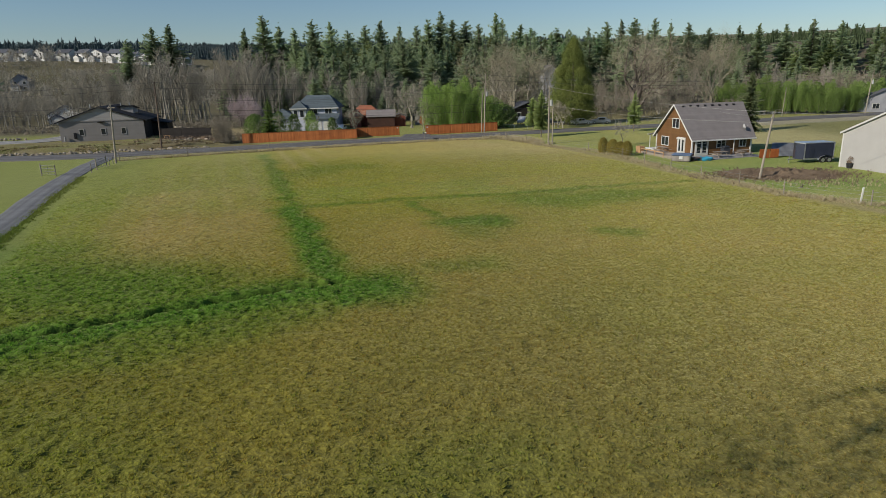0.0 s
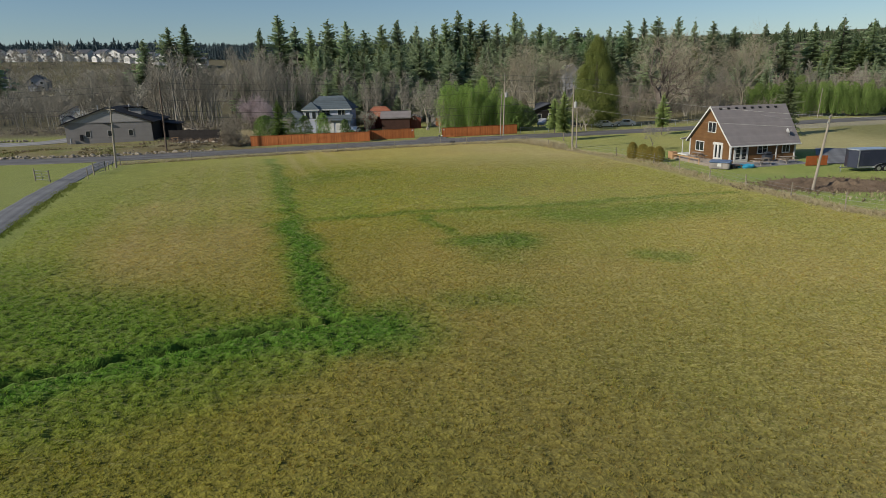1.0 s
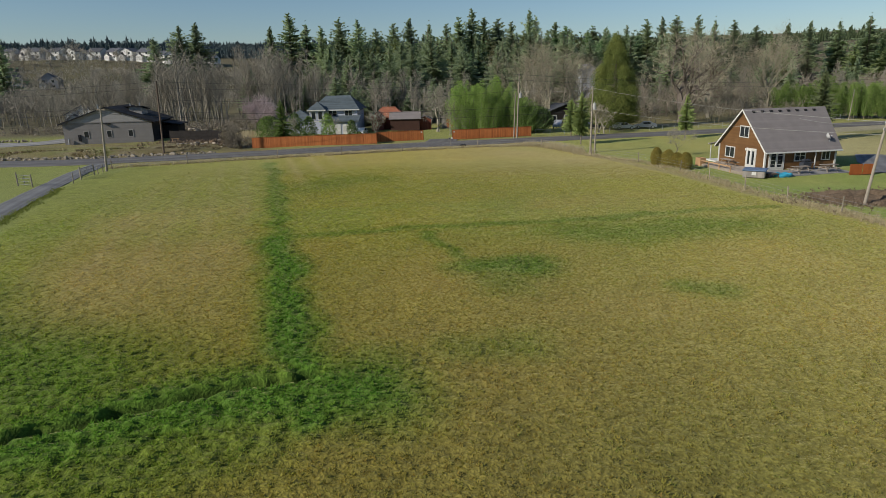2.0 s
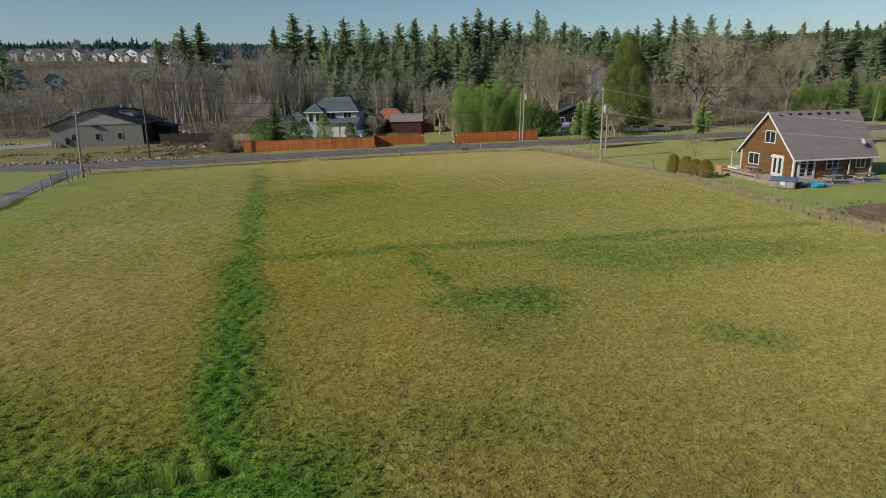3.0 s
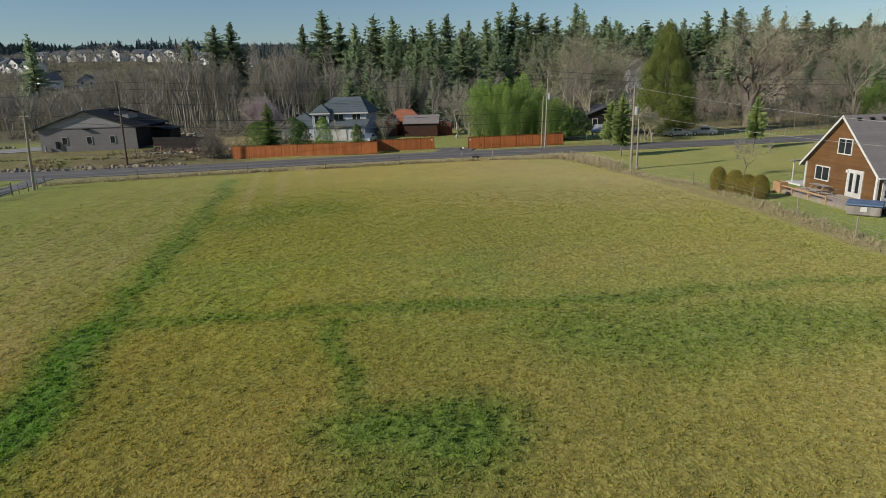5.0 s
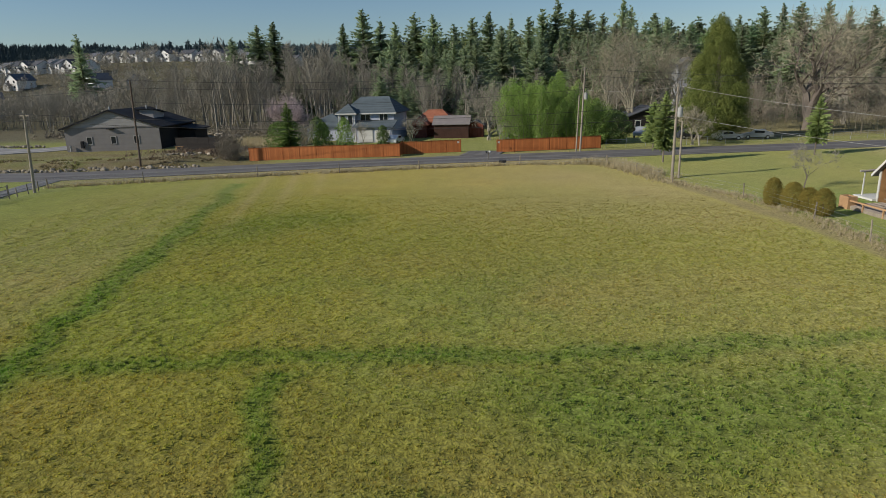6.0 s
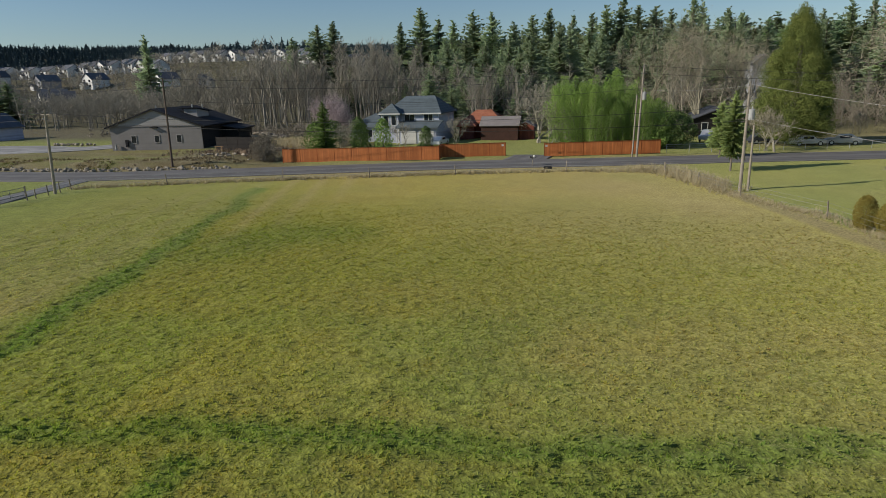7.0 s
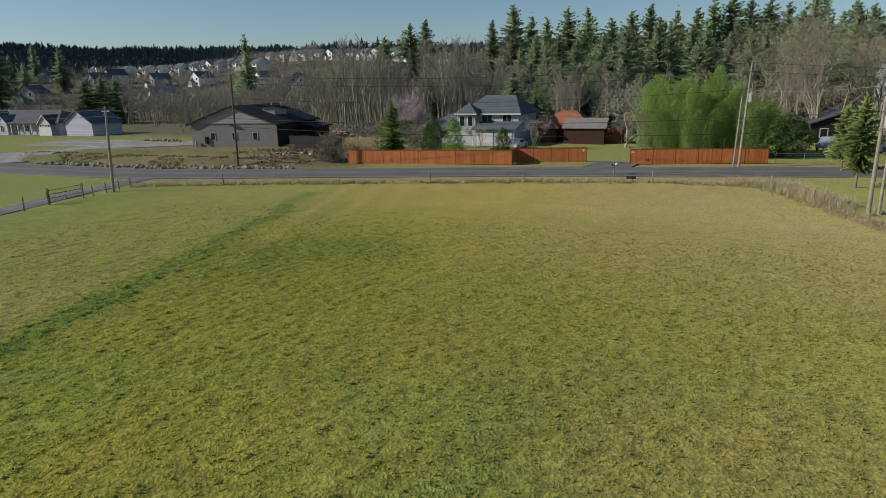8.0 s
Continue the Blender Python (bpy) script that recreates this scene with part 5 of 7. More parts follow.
ALDERS = [alder_tree(s, 16, pose(x, y, 0), "tall leafless alder with pale trunk in the winter wood", "winter wood", sp, st)
          for s, x, y, sp, st in ((21, -40, 185, 0.3, 2), (22, -70, 190, 0.36, 2), (23, -100, 185, 0.34, 3), (24, -52, 200, 0.28, 2), (25, -120, 180, 0.42, 2), (26, -30, 195, 0.34, 3))]


def set_alder(x, y, h):
    s = h / 16
    w = s * PLANT.uniform(0.8, 1.15)
    return copy_thing(PLANT.choice(ALDERS), pose(x, y, float(ground_z(x, y)) - 0.2, 0, 0, PLANT.uniform(0, 360)) @ Matrix.Diagonal((w, w, s, 1)))


for k in range(120):
    x = -105 + 98 * PLANT.random()
    y = PLANT.uniform(172, 232)
    set_alder(x, y, PLANT.uniform(15, 23) * (1 + (y - 180) * 0.002) * float(np.interp(x, [-105, -75, -50, -35, -10], [0.75, 0.95, 0.9, 0.62, 0.5])))
for k in range(60):
    x = PLANT.uniform(-185, -95)
    set_alder(x, PLANT.uniform(178, 250), PLANT.uniform(8, 12.5))
for k in range(40):
    x = PLANT.uniform(-330, -150)
    set_alder(x, PLANT.uniform(215, 310), PLANT.uniform(7, 11))
for k in range(16):
    set_alder(PLANT.uniform(-24, -2), PLANT.uniform(166, 176), PLANT.uniform(9, 14))
for k in range(48):
    x = PLANT.uniform(0, 190)
    set_alder(x, PLANT.uniform(178, 225) + x * 0.1, PLANT.uniform(9, 15))

# the great leafless maples beyond the road
bare_tree(31, 22.0, pose(20.5, 163, 0), "large leafless maple with mossy twigs beyond the road", "great maples", MOSSBARK, MOSSTWIG, "maple_tree", spread=0.4, trunk_r=0.4, stems=4, levels=5, twigs=2, fork=0.34, up=0.6, width=0.016, taper=(0.66, 0.86))
bare_tree(32, 21.0, pose(13.5, 166, 0), "large leafless maple with mossy twigs beyond the road", "great maples", MOSSBARK, MOSSTWIG, "maple_tree", spread=0.38, trunk_r=0.4, stems=3, levels=5, twigs=2, fork=0.38, up=0.6, width=0.016, taper=(0.66, 0.86))
bare_tree(33, 23.0, pose(51, 163, 0), "huge leafless oak with heavy crooked limbs", "great maples", BARK, MOSSTWIG, "oak_tree", spread=0.7, trunk_r=0.62, levels=5, twigs=3, fork=0.17, width=0.017, up=0.3, stems=2, taper=(0.62, 0.85))
bare_tree(34, 23.5, pose(72, 166, 0), "large leafless maple with pale twigs", "great maples", MOSSBARK, MOSSTWIG, "maple_tree", spread=0.4, trunk_r=0.4, stems=4, levels=5, twigs=2, fork=0.34, up=0.6, width=0.016, taper=(0.66, 0.86))
bare_tree(35, 17.5, pose(61, 172, 0), "large leafless maple with pale twigs", "great maples", PALEBARK, MOSSTWIG, "maple_tree", spread=0.55, trunk_r=0.4, stems=2, levels=5, twigs=3, fork=0.22, width=0.02, taper=(0.64, 0.86))
bare_tree(36, 20.0, pose(29, 172, 0), "large leafless maple with mossy twigs beyond the road", "great maples", MOSSBARK, MOSSTWIG, "maple_tree", spread=0.38, trunk_r=0.4, stems=3, levels=5, twigs=2, fork=0.38, up=0.6, width=0.016, taper=(0.66, 0.86))


# evergreens round the houses and by the road
def plumes(name, seed, m, n, h, rx, ry, mat, label, group, wide=0.95, leaf=0.095):
    """A thicket of leafy plumes that fan outwards into a rounded mound with a ragged, feathery edge."""
    g = np.random.default_rng(seed)
    t = thing(name, m, label, "tree", group)
    stems = bmesh.new()
    vs, fs, k0 = [], [], 0
    for k in range(n):
        a, q = g.uniform(0, 6.283), math.sqrt(g.uniform(0, 1))
        x, y = rx * 0.72 * q * math.cos(a), ry * 0.72 * q * math.sin(a)
        hh = h * g.uniform(0.78, 1.03) * (1 - 0.36 * q * q * g.uniform(0.5, 1.1))
        lx, ly = rx * 0.34 * q * math.cos(a) + g.normal(0, 0.35), ry * 0.34 * q * math.sin(a) + g.normal(0, 0.3)
        tube(stems, [(x, y, -0.2), (x + lx * 0.3, y + ly * 0.3, hh * 0.5), (x + lx, y + ly, hh * 0.92)], [0.05, 0.03, 0.012], 4, False)
        v, f = leafy(seed * 100 + k, int(700 + 120 * hh), leaf, egg(wide, 0.1 * hh, hh, 0.6), lump=0.6, flat=2.4)
        u = np.clip(v[:, 2] / hh, 0, 1.2)
        v[:, 0] += x + lx * u ** 1.5
        v[:, 1] += y + ly * u ** 1.5
        vs.append(v)
        fs.append(f + k0)
        k0 += len(v)
    part("trunk", stems, BARK, t)
    tri_mesh("crown", np.concatenate(vs), np.concatenate(fs), mat, t)
    return t


def lobed_tree(name, seed, m, h, r, lobes, leaves, size, mat, label, group="", trunk=(0.4, 12), skirt=0.05, p=0.7):
    """An evergreen of many upright leafy lobes, fuller below, with gaps and an uneven outline."""
    g = np.random.default_rng(seed)
    t = thing(name, m, label, "tree", group)
    part("trunk", tubed([(0, 0, -0.3), (0.04, 0, trunk[1] * 0.5), (0, 0.04, trunk[1])], [trunk[0], trunk[0] * 0.75, trunk[0] * 0.3], 7), BARK, t)
    vs, fs, k0 = [], [], 0
    for k in range(lobes):
        u = (k + g.uniform(0, 1)) / lobes
        az = k * 2.4 + g.normal(0, 0.4)
        R = r * (1 - u) ** p * min(1, 0.5 + u * 4) * g.uniform(0.55, 0.9)
        rr = 0.25 * r * (1 - 0.62 * u) * g.uniform(0.7, 1.3) + 0.12
        z0 = h * (skirt + (1 - skirt) * u * 0.9)
        tall = h * 0.17 * (1 - 0.35 * u) * g.uniform(0.7, 1.35)
        v, f = leafy(seed * 100 + k, max(30, int(leaves * (rr / r) ** 2 * 14 / lobes)), size, egg(rr, z0 - tall * 0.3, min(z0 + tall * 0.7, h * g.uniform(0.95, 1.0)), 0.38), lump=0.45, flat=2.0)
        v[:, 0] += R * math.cos(az) * (1 - 0.12 * np.clip((v[:, 2] - z0) / tall, 0, 1))
        v[:, 1] += R * math.sin(az)
        vs.append(v)
        fs.append(f + k0)
        k0 += len(v)
    tri_mesh("crown", np.concatenate(vs), np.concatenate(fs), mat, t)
    return t


plumes("willow_tree", 51, pose(1.4, 138.8, 0), 44, 10.6, 4.4, 3.2, BAMBOO, "tall feathery bright green thicket behind the fence", "green thicket behind the fence")
plumes("willow_tree", 50, pose(3.8, 137.4, 0), 34, 9.8, 5.2, 2.6, BAMBOO, "tall feathery bright green thicket behind the fence", "green thicket behind the fence")
plumes("willow_tree", 53, pose(10.6, 138.6, 0), 34, 8.8, 4.2, 2.8, HEDGE, "tall feathery green thicket behind the fence", "green thicket behind the fence")
plumes("willow_tree", 52, pose(6.4, 139.2, 0), 44, 11.2, 4.8, 3.2, BAMBOO, "tall feathery bright green thicket behind the fence", "green thicket behind the fence")
leafy_tree("evergreen_shrub", 54, pose(13.0, 139.5, 0), 5200, 0.26, egg(2.8, 0.3, 4.9, 0.4), HEDGE, "dark evergreen bush behind the fence", trunk=(0.2, 3))
leafy_tree("evergreen_shrub", 55, pose(15.5, 140, 0), 6000, 0.2, egg(2.8, 0.3, 5.0, 0.4), SHRUB, "dark evergreen bush behind the fence", trunk=(0.2, 2))
fir_tree(61, 7.6, 1.7, pose(-31.2, 123.4, 0), "young green conifer behind the fence", "", mat=HEDGE, skirt=0.08, density=1.1, fine=2.0)
for s, x, y, h, r in ((62, 20.3, 128.8, 6.6, 1.7), (63, 39.0, 123.4, 7.0, 1.5), (64, 19.9, 116.2, 8.0, 1.7)):
    fir_tree(s, h, r * 0.86, pose(x, y, 0), "young feathery green cedar on a bare stem", "young cedars", mat=YOUNGCEDAR, skirt=0.24, density=2.0, fine=2.4)
fir_tree(65, 10.6, 2.3, pose(57.6, 116, 0), "dark narrow fir behind the cabin", "", mat=DARKFIR, skirt=0.03, density=1.5, fine=1.8)
for s, x, y, h, r, mat in ((71, -33.4, 139.5, 4.8, 1.5, SHRUB), (72, -27.2, 126.3, 4.7, 1.35, HEDGE), (73, -23.9, 126.6, 5.2, 1.3, HEDGE), (74, -22.1, 140.5, 3.1, 1.0, SHRUB), (75, -36.5, 131, 4.6, 2.0, HEDGE), (76, -39.0, 141, 4.2, 2.2, SHRUB), (77, -18.6, 128.2, 1.6, 0.9, SHRUB)):
    leafy_tree("evergreen_shrub", s, pose(x, y, 0), int(900 + 420 * r * h / 3), 0.2, egg(r, 0.0, h, 0.35), mat, "rounded evergreen shrub before the blue house", "shrubs by the blue house", trunk=(0.08, h * 0.5))
for s, x, y, h, r in ((81, 24.2, 89.3, 2.15, 0.68), (82, 25.2, 88.1, 2.0, 0.8), (83, 26.0, 87.2, 1.75, 0.7), (84, 26.4, 85.6, 1.95, 0.75)):
    leafy_tree("arborvitae_shrub", s, pose(x, y, 0), 5200, 0.075, egg(r, 0.0, h, 0.4), GOLDSHRUB, "clipped golden-olive arborvitae beside the field fence", "arborvitae row", trunk=(0.06, h * 0.6), lump=0.06)
for s, x, y, h, r in ((91, 76, 163, 8.6, 3.6), (92, 83, 162, 9.6, 3.8), (93, 90, 160.5, 9.0, 3.8), (94, 97, 158.5, 8.4, 3.6), (95, 104, 160, 7.6, 3.6), (96, 112, 163, 8.4, 4.0), (97, 121, 166, 8.2, 4.0), (98, 130, 170, 8.6, 4.2)):
    plumes("hedge_tree", s, pose(x, y, 0), 26, h, r * 1.35, 3.0, HEDGE, "bushy green tree in the row beyond the lane", "green trees beyond the lane", 1.0, 0.14)

lobed_tree("cedar_tree", 41, pose(31.5, 145, 0), 19.3, 6.3, 120, 230000, 0.125, CEDAR, "broad yellow-green cedar beyond the road", trunk=(0.5, 16), skirt=0.06, p=0.62)

# small leafless trees
bare_tree(101, 10.6, pose(-4.8, 147, 0), "old spreading leafless apple tree on the lawn", "", PALEBARK, PALEBARK, "apple_tree", spread=1.0, trunk_r=0.3, levels=5, twigs=3, fork=0.2, width=0.02, up=0.1, taper=(0.62, 0.86))
bare_tree(102, 7.5, pose(-1.8, 138.0, 0), "small leafless pale tree behind the fence", "", PALEBARK, TWIG, "bare_tree", spread=0.5, trunk_r=0.1, stems=2, levels=4, twigs=4, fork=0.26, width=0.016)
for s, x, y, h in ((103, -17.6, 141.5, 5.6), (104, -26.0, 140.5, 4.6), (105, -33.8, 133, 5.0), (106, -34.8, 130, 4.2)):
    bare_tree(s, h, pose(x, y, 0), "slender leafless birch with white stems", "birches by the blue house", PALEBARK, PALEBARK, "birch_tree", spread=0.35, trunk_r=0.07, stems=4, levels=3, twigs=5, fork=0.35, width=0.014, up=0.5)
bare_tree(107, 4.6, pose(29.2, 97.3, 0), "small leafless grey tree on the lawn", "", BARK, TWIG, "bare_tree", spread=0.6, trunk_r=0.07, levels=4, twigs=5, fork=0.28, width=0.012)
bare_tree(108, 6.2, pose(27.0, 136.0, 0), "small leafless tree with pale stems beside the road", "", PALEBARK, MOSSTWIG, "bare_tree", spread=0.6, trunk_r=0.13, stems=3, levels=4, twigs=5, fork=0.24, width=0.018)
for s, x, y, h in ((109, -45.2, 151, 9.6), (110, -41.8, 149, 7.2)):
    bare_tree(s, h, pose(x, y, 0), "rounded leafless tree with reddish twigs", "reddish trees", BARK, PINKTWIG, "bare_tree", spread=0.42, trunk_r=0.13, stems=5, levels=5, twigs=3, fork=0.22, width=0.017, up=0.55)
bare_tree(111, 4.6, pose(-39.8, 121.4, 0), "tangled leafless brown thicket at the end of the fence", "", BARK, BRUSHGREY, "thicket_shrub", spread=0.9, trunk_r=0.06, stems=7, levels=4, twigs=5, fork=0.25, width=0.014)
bare_tree(112, 2.8, pose(-38.4, 119.4, 0), "tangled leafless brown thicket at the end of the fence", "", BARK, BRUSHGREY, "thicket_shrub", spread=0.9, trunk_r=0.05, stems=6, levels=4, twigs=5, fork=0.25, width=0.014)
bare_tree(113, 22, pose(-11.3, -0.4, 0), "tall leafless tree at the edge of the field", "", BARK, TWIG, "bare_tree", spread=0.4, trunk_r=0.34, levels=5, twigs=3, fork=0.3, width=0.03)
bare_tree(115, 29, pose(-187, 322, 6), "lone pale leafless poplar above the wood", "", PALEBARK, TWIG, "poplar_tree", spread=0.3, trunk_r=0.25, levels=5, twigs=3, fork=0.28, width=0.03, up=0.6)
for x, y, h in ((-176, 189, 15), (-180, 186, 13.5), (-172, 191, 14)):
    set_fir(x, y, h, 2.1)
for x, y, h in ((-233, 190, 35), (-240, 184, 22), (-250, 196, 24), (-262, 190, 23), (-330, 280, 25), (-345, 262, 20), (-360, 285, 24), (-352, 250, 22), (-318, 252, 19)):
    set_fir(x, y, h)


def crest(x, y):
    """How tall the woods below the hill grow, so that the rows of houses above look over them."""
    d = math.hypot(x - 6, y - 45)
    side = (x - 6) / (y - 45)
    far = 400 if side < -0.8 else 440
    top = float(ground_z(6 + (x - 6) * far / d, 45 + (y - 45) * far / d))
    return (10 + (top - 8.5) * d / far - float(ground_z(x, y))) if d < far else 9.0


def bare_woods(name, n, x0, x1, y0, y1, h0, h1, label, seed, thick=0.085, mat=TWIG):
    """Far leafless woods as one body: bundles of rising slivers."""
    g = np.random.default_rng(seed)
    vs, fs, k0 = [], [], 0
    kinds = [bare_meshes(300 + q, 10, spread=0.5, levels=3, twigs=1, fork=0.34, stems=2, width=thick * 1.15, up=0.5, trunk_r=0.1)[1:] for q in range(4)]
    stem = np.array([(-2 * thick, 0, -0.5), (2 * thick, 0, -0.5), (0, 0, 6.5)])
    for k in range(n):
        x, y = g.uniform(x0, x1), g.uniform(y0, y1)
        if math.hypot(x + 238, y - 254) < 24:
            continue
        v = np.concatenate([kinds[g.integers(4)][0], stem, stem[:, [1, 0, 2]]])
        s, a = g.uniform(h0, h1) / 10, g.uniform(0, 6.283)
        if y < 445 and x < -100:
            s = min(s, crest(x, y) / 10)
            s = max(s, 0.32)
        w = s * g.uniform(0.8, 1.2)
        p = np.stack([(v[:, 0] * math.cos(a) - v[:, 1] * math.sin(a)) * w + x, (v[:, 0] * math.sin(a) + v[:, 1] * math.cos(a)) * w + y, v[:, 2] * s + float(ground_z(x, y))], -1)
        vs.append(p)
        k0 += len(p)
    vs = np.concatenate(vs)
    ob = tri_mesh(name, vs, np.arange(len(vs)).reshape(-1, 3), mat)
    return tagged(ob, label, "woods", kind="stuff")


bare_woods("winter_woods", 560, -400, -60, 240, 445, 8, 13, "grey leafless woods below the hill houses", 12)
bare_woods("winter_woods", 200, -240, -85, 185, 250, 6, 11, "grey leafless thicket behind the grey building", 14)


def woods(name, n, x0, x1, y0, y1, h0, h1, mat, label, seed, sprays=36, core=True):
    """Far woods as one body: pointed crowns with ragged sprays, in patches of uneven height."""
    g = np.random.default_rng(seed)
    x, y = g.uniform(x0, x1, n), g.uniform(y0, y1, n)
    z, h = ground_z(x, y), g.uniform(h0, h1, n) * (0.85 + 0.2 * ripple(x, y, 55, seed) + 0.15 * ripple(x, y, 17, seed + 1))
    stout, blunt = g.uniform(0.2, 0.34, n), g.uniform(0.35, 0.95, n)

    def each(v):
        return np.repeat(v, sprays)
    k = n * sprays
    u, az, hh = 0.86 * g.random(k) ** 1.15, g.uniform(0, 2 * np.pi, k), each(h)
    r = each(stout) * hh * (1 - u) ** each(blunt) * np.sqrt(g.random(k))
    c = np.stack([each(x) + r * np.cos(az), each(y) + r * np.sin(az), each(z) + hh * (0.04 + 0.93 * u)], -1)
    size = (hh * 0.105 * (1.15 - 0.75 * u))[:, None]
    a = g.normal(0, 1, (k, 3)) * (1, 1, 0.35)
    a = a / np.linalg.norm(a, axis=1, keepdims=True) * size
    tip = np.stack([np.cos(az) * 0.5, np.sin(az) * 0.5, g.uniform(-0.9, 1.3, k)], -1) * size
    vs = np.stack([c - a, c + a, c + tip], 1).reshape(-1, 3)
    top = np.stack([x, y, z + h * g.uniform(0.82, 1.0, n)], -1)
    for turn in (0.3, 1.35, 2.4) if core else ():
        side = np.stack([np.cos(turn) * stout * h * 0.8, np.sin(turn) * stout * h * 0.8, np.zeros(n)], -1)
        foot = np.stack([x, y, z + h * 0.1], -1)
        vs = np.concatenate([vs, np.stack([foot - side, foot + side, top], 1).reshape(-1, 3)])
    ob = tri_mesh(name, vs, np.arange(len(vs)).reshape(-1, 3), mat)
    return tagged(ob, label, "woods", kind="stuff")


woods("far_woods", 4200, -1500, 300, 1050, 1500, 8, 17, HAZEFIR, "dark fir woods along the far ridge", 5)
woods("far_woods", 3200, -1150, -420, 470, 760, 8, 19, HAZEFIR, "dark fir woods on the near hill", 6)
woods("far_woods", 1400, -420, 40, 480, 700, 10, 18, HAZEFIR, "dark fir woods behind the hill houses", 10)
bare_woods("brush", 150, 32, 73, 150, 182, 3, 6.5, "grey-brown leafless brush under the great trees", 15, 0.035, BRUSHGREY)
bare_woods("winter_woods", 120, 4, 130, 180, 202, 7, 12, "grey-brown leafless wood behind the great maples", 19, 0.05, BRUSHGREY)
bare_woods("brush", 60, 4, 36, 164, 180, 2.0, 3.6, "grey-brown leafless brush under the great trees", 17, 0.035, BRUSHGREY)
bare_woods("brush", 150, -60, -8, 158, 176, 2, 4.5, "grey-brown leafless brush behind the blue house", 18, 0.035, BRUSHGREY)
bare_woods("winter_woods", 260, -420, -120, 330, 440, 3.5, 6, "grey leafless thicket on the hillside", 16)
woods("winter_woods", 1500, -430, -125, 290, 440, 3.2, 5.6, BRUSHGREY, "grey-brown leafless scrub between the hill houses", 20, core=False)
woods("brush", 420, -112, -44, 158, 176, 1.4, 3.4, BRUSHGREY, "grey-brown undergrowth along the edge of the winter wood", 23, core=False)
woods("far_woods", 2000, 30, 900, 345, 640, 6, 13, HILLFIR, "green fir woods on the rise beyond", 9)
woods("far_woods", 700, -900, -380, 300, 420, 10, 20, HAZEFIR, "dark fir woods at the foot of the hill", 8)


# ---------------------------------------------------------------- fences
def board_fence(a, b, n, label, ret=None):
    """A stained board fence from a to b in n panels with posts and caps."""
    a, b = Vector((*a, 0)), Vector((*b, 0))
    ang = math.degrees(math.atan2(b.y - a.y, b.x - a.x))
    f = thing("board_fence", pose(a.x, a.y, 0, 0, 0, ang), label, "fence", "orange board fences")
    L = (b - a).length / n
    for k in range(n):
        m = int(L / 0.145)
        bm = bmesh.new()
        cols = []
        for j in range(m):
            x0, x1 = k * L + 0.05 + (L - 0.1) * j / m, k * L + 0.05 + (L - 0.1) * (j + 1) / m
            top = 1.78 + 0.02 * math.sin(j * 7.3 + k * 3)
            cols += [(x0, -0.012 - 0.005 * (j % 2), top), (x1, -0.012 - 0.005 * (j % 2), top)]
        front = [(bm.verts.new((x, y, 0.04)), bm.verts.new((x, y, z))) for x, y, z in cols]
        rear = [(bm.verts.new((x, 0.012, 0.04)), bm.verts.new((x, 0.012, z))) for x, y, z in cols]
        for q in range(len(cols) - 1):
            bm.faces.new((front[q][0], front[q + 1][0], front[q + 1][1], front[q][1]))
            bm.faces.new((rear[q + 1][0], rear[q][0], rear[q][1], rear[q + 1][1]))
            bm.faces.new((front[q][1], front[q + 1][1], rear[q + 1][1], rear[q][1]))
        part("panel", bm, CEDARFENCE, f)
        for z in (0.3, 1.4):
            part("rail", boxed(k * L + 0.05, (k + 1) * L - 0.05, 0.014, 0.05, z, z + 0.09), CEDARPOST, f)
        part("rail_cap", boxed(k * L + 0.05, (k + 1) * L - 0.05, -0.05, 0.06, 1.785, 1.825), CEDARPOST, f)
    for k in range(n + 1):
        part("post", boxed(k * L - 0.05, k * L + 0.05, -0.02, 0.08, -0.2, 1.86, 0.01), CEDARPOST, f)
    return f


board_fence((-35.2, 118.5), (-14.6, 123.2), 9, "orange stained board fence along the road verge")
board_fence((-14.6, 123.2), (-14.9, 125.6), 1, "short return of the orange board fence")
board_fence((-14.9, 125.6), (-6.7, 128.3), 4, "orange stained board fence beside the driveway gap")
board_fence((-1.3, 127.5), (13.4, 132.2), 6, "orange stained board fence before the green trees")
for x, y in ((-7.0, 127.9), (-1.0, 127.2)):
    s = thing("sign", pose(x, y, 0, 0, 0, 18), "small pale plate on the fence end", "sign", "plates on the fence")
    part("plate", boxed(-0.15, 0.15, -0.04, -0.02, 1.35, 1.6), WHITE, s)


def wire_fence(pts, step, h, label, rails=(), wires=(0.4, 0.75, 1.05), mat=POSTWOOD, r=0.06, seed=1):
    """Weathered posts with strands of wire between them."""
    g = random.Random(seed)
    f = thing("wire_fence", pose(pts[0][0], pts[0][1], 0), label, "fence")
    o = Vector((pts[0][0], pts[0][1], 0))
    spots = []
    for a, b in zip(pts, pts[1:]):
        a, b = Vector((*a, 0)), Vector((*b, 0))
        n = max(1, round((b - a).length / step))
        spots += [a + (b - a) * k / n for k in range(n)]
    spots.append(Vector((*pts[-1], 0)))
    for p in spots:
        q = p - o
        lean = Vector((g.uniform(-0.08, 0.08), g.uniform(-0.08, 0.08), 0)) * h
        part("post", tubed([q - Vector((0, 0, 0.2)), q + lean + Vector((0, 0, h * g.uniform(0.85, 1.12)))], [r, r * 0.85], 6), mat, f)
    for z in wires:
        part("wire", tubed([q - o + Vector((0, 0, z)) for q in spots], [0.008] * len(spots), 3, False), GALV, f)
    for z in rails:
        part("rail", tubed([q - o + Vector((0, 0, z)) for q in spots], [0.025] * len(spots), 6, False), GALV, f)
    return f


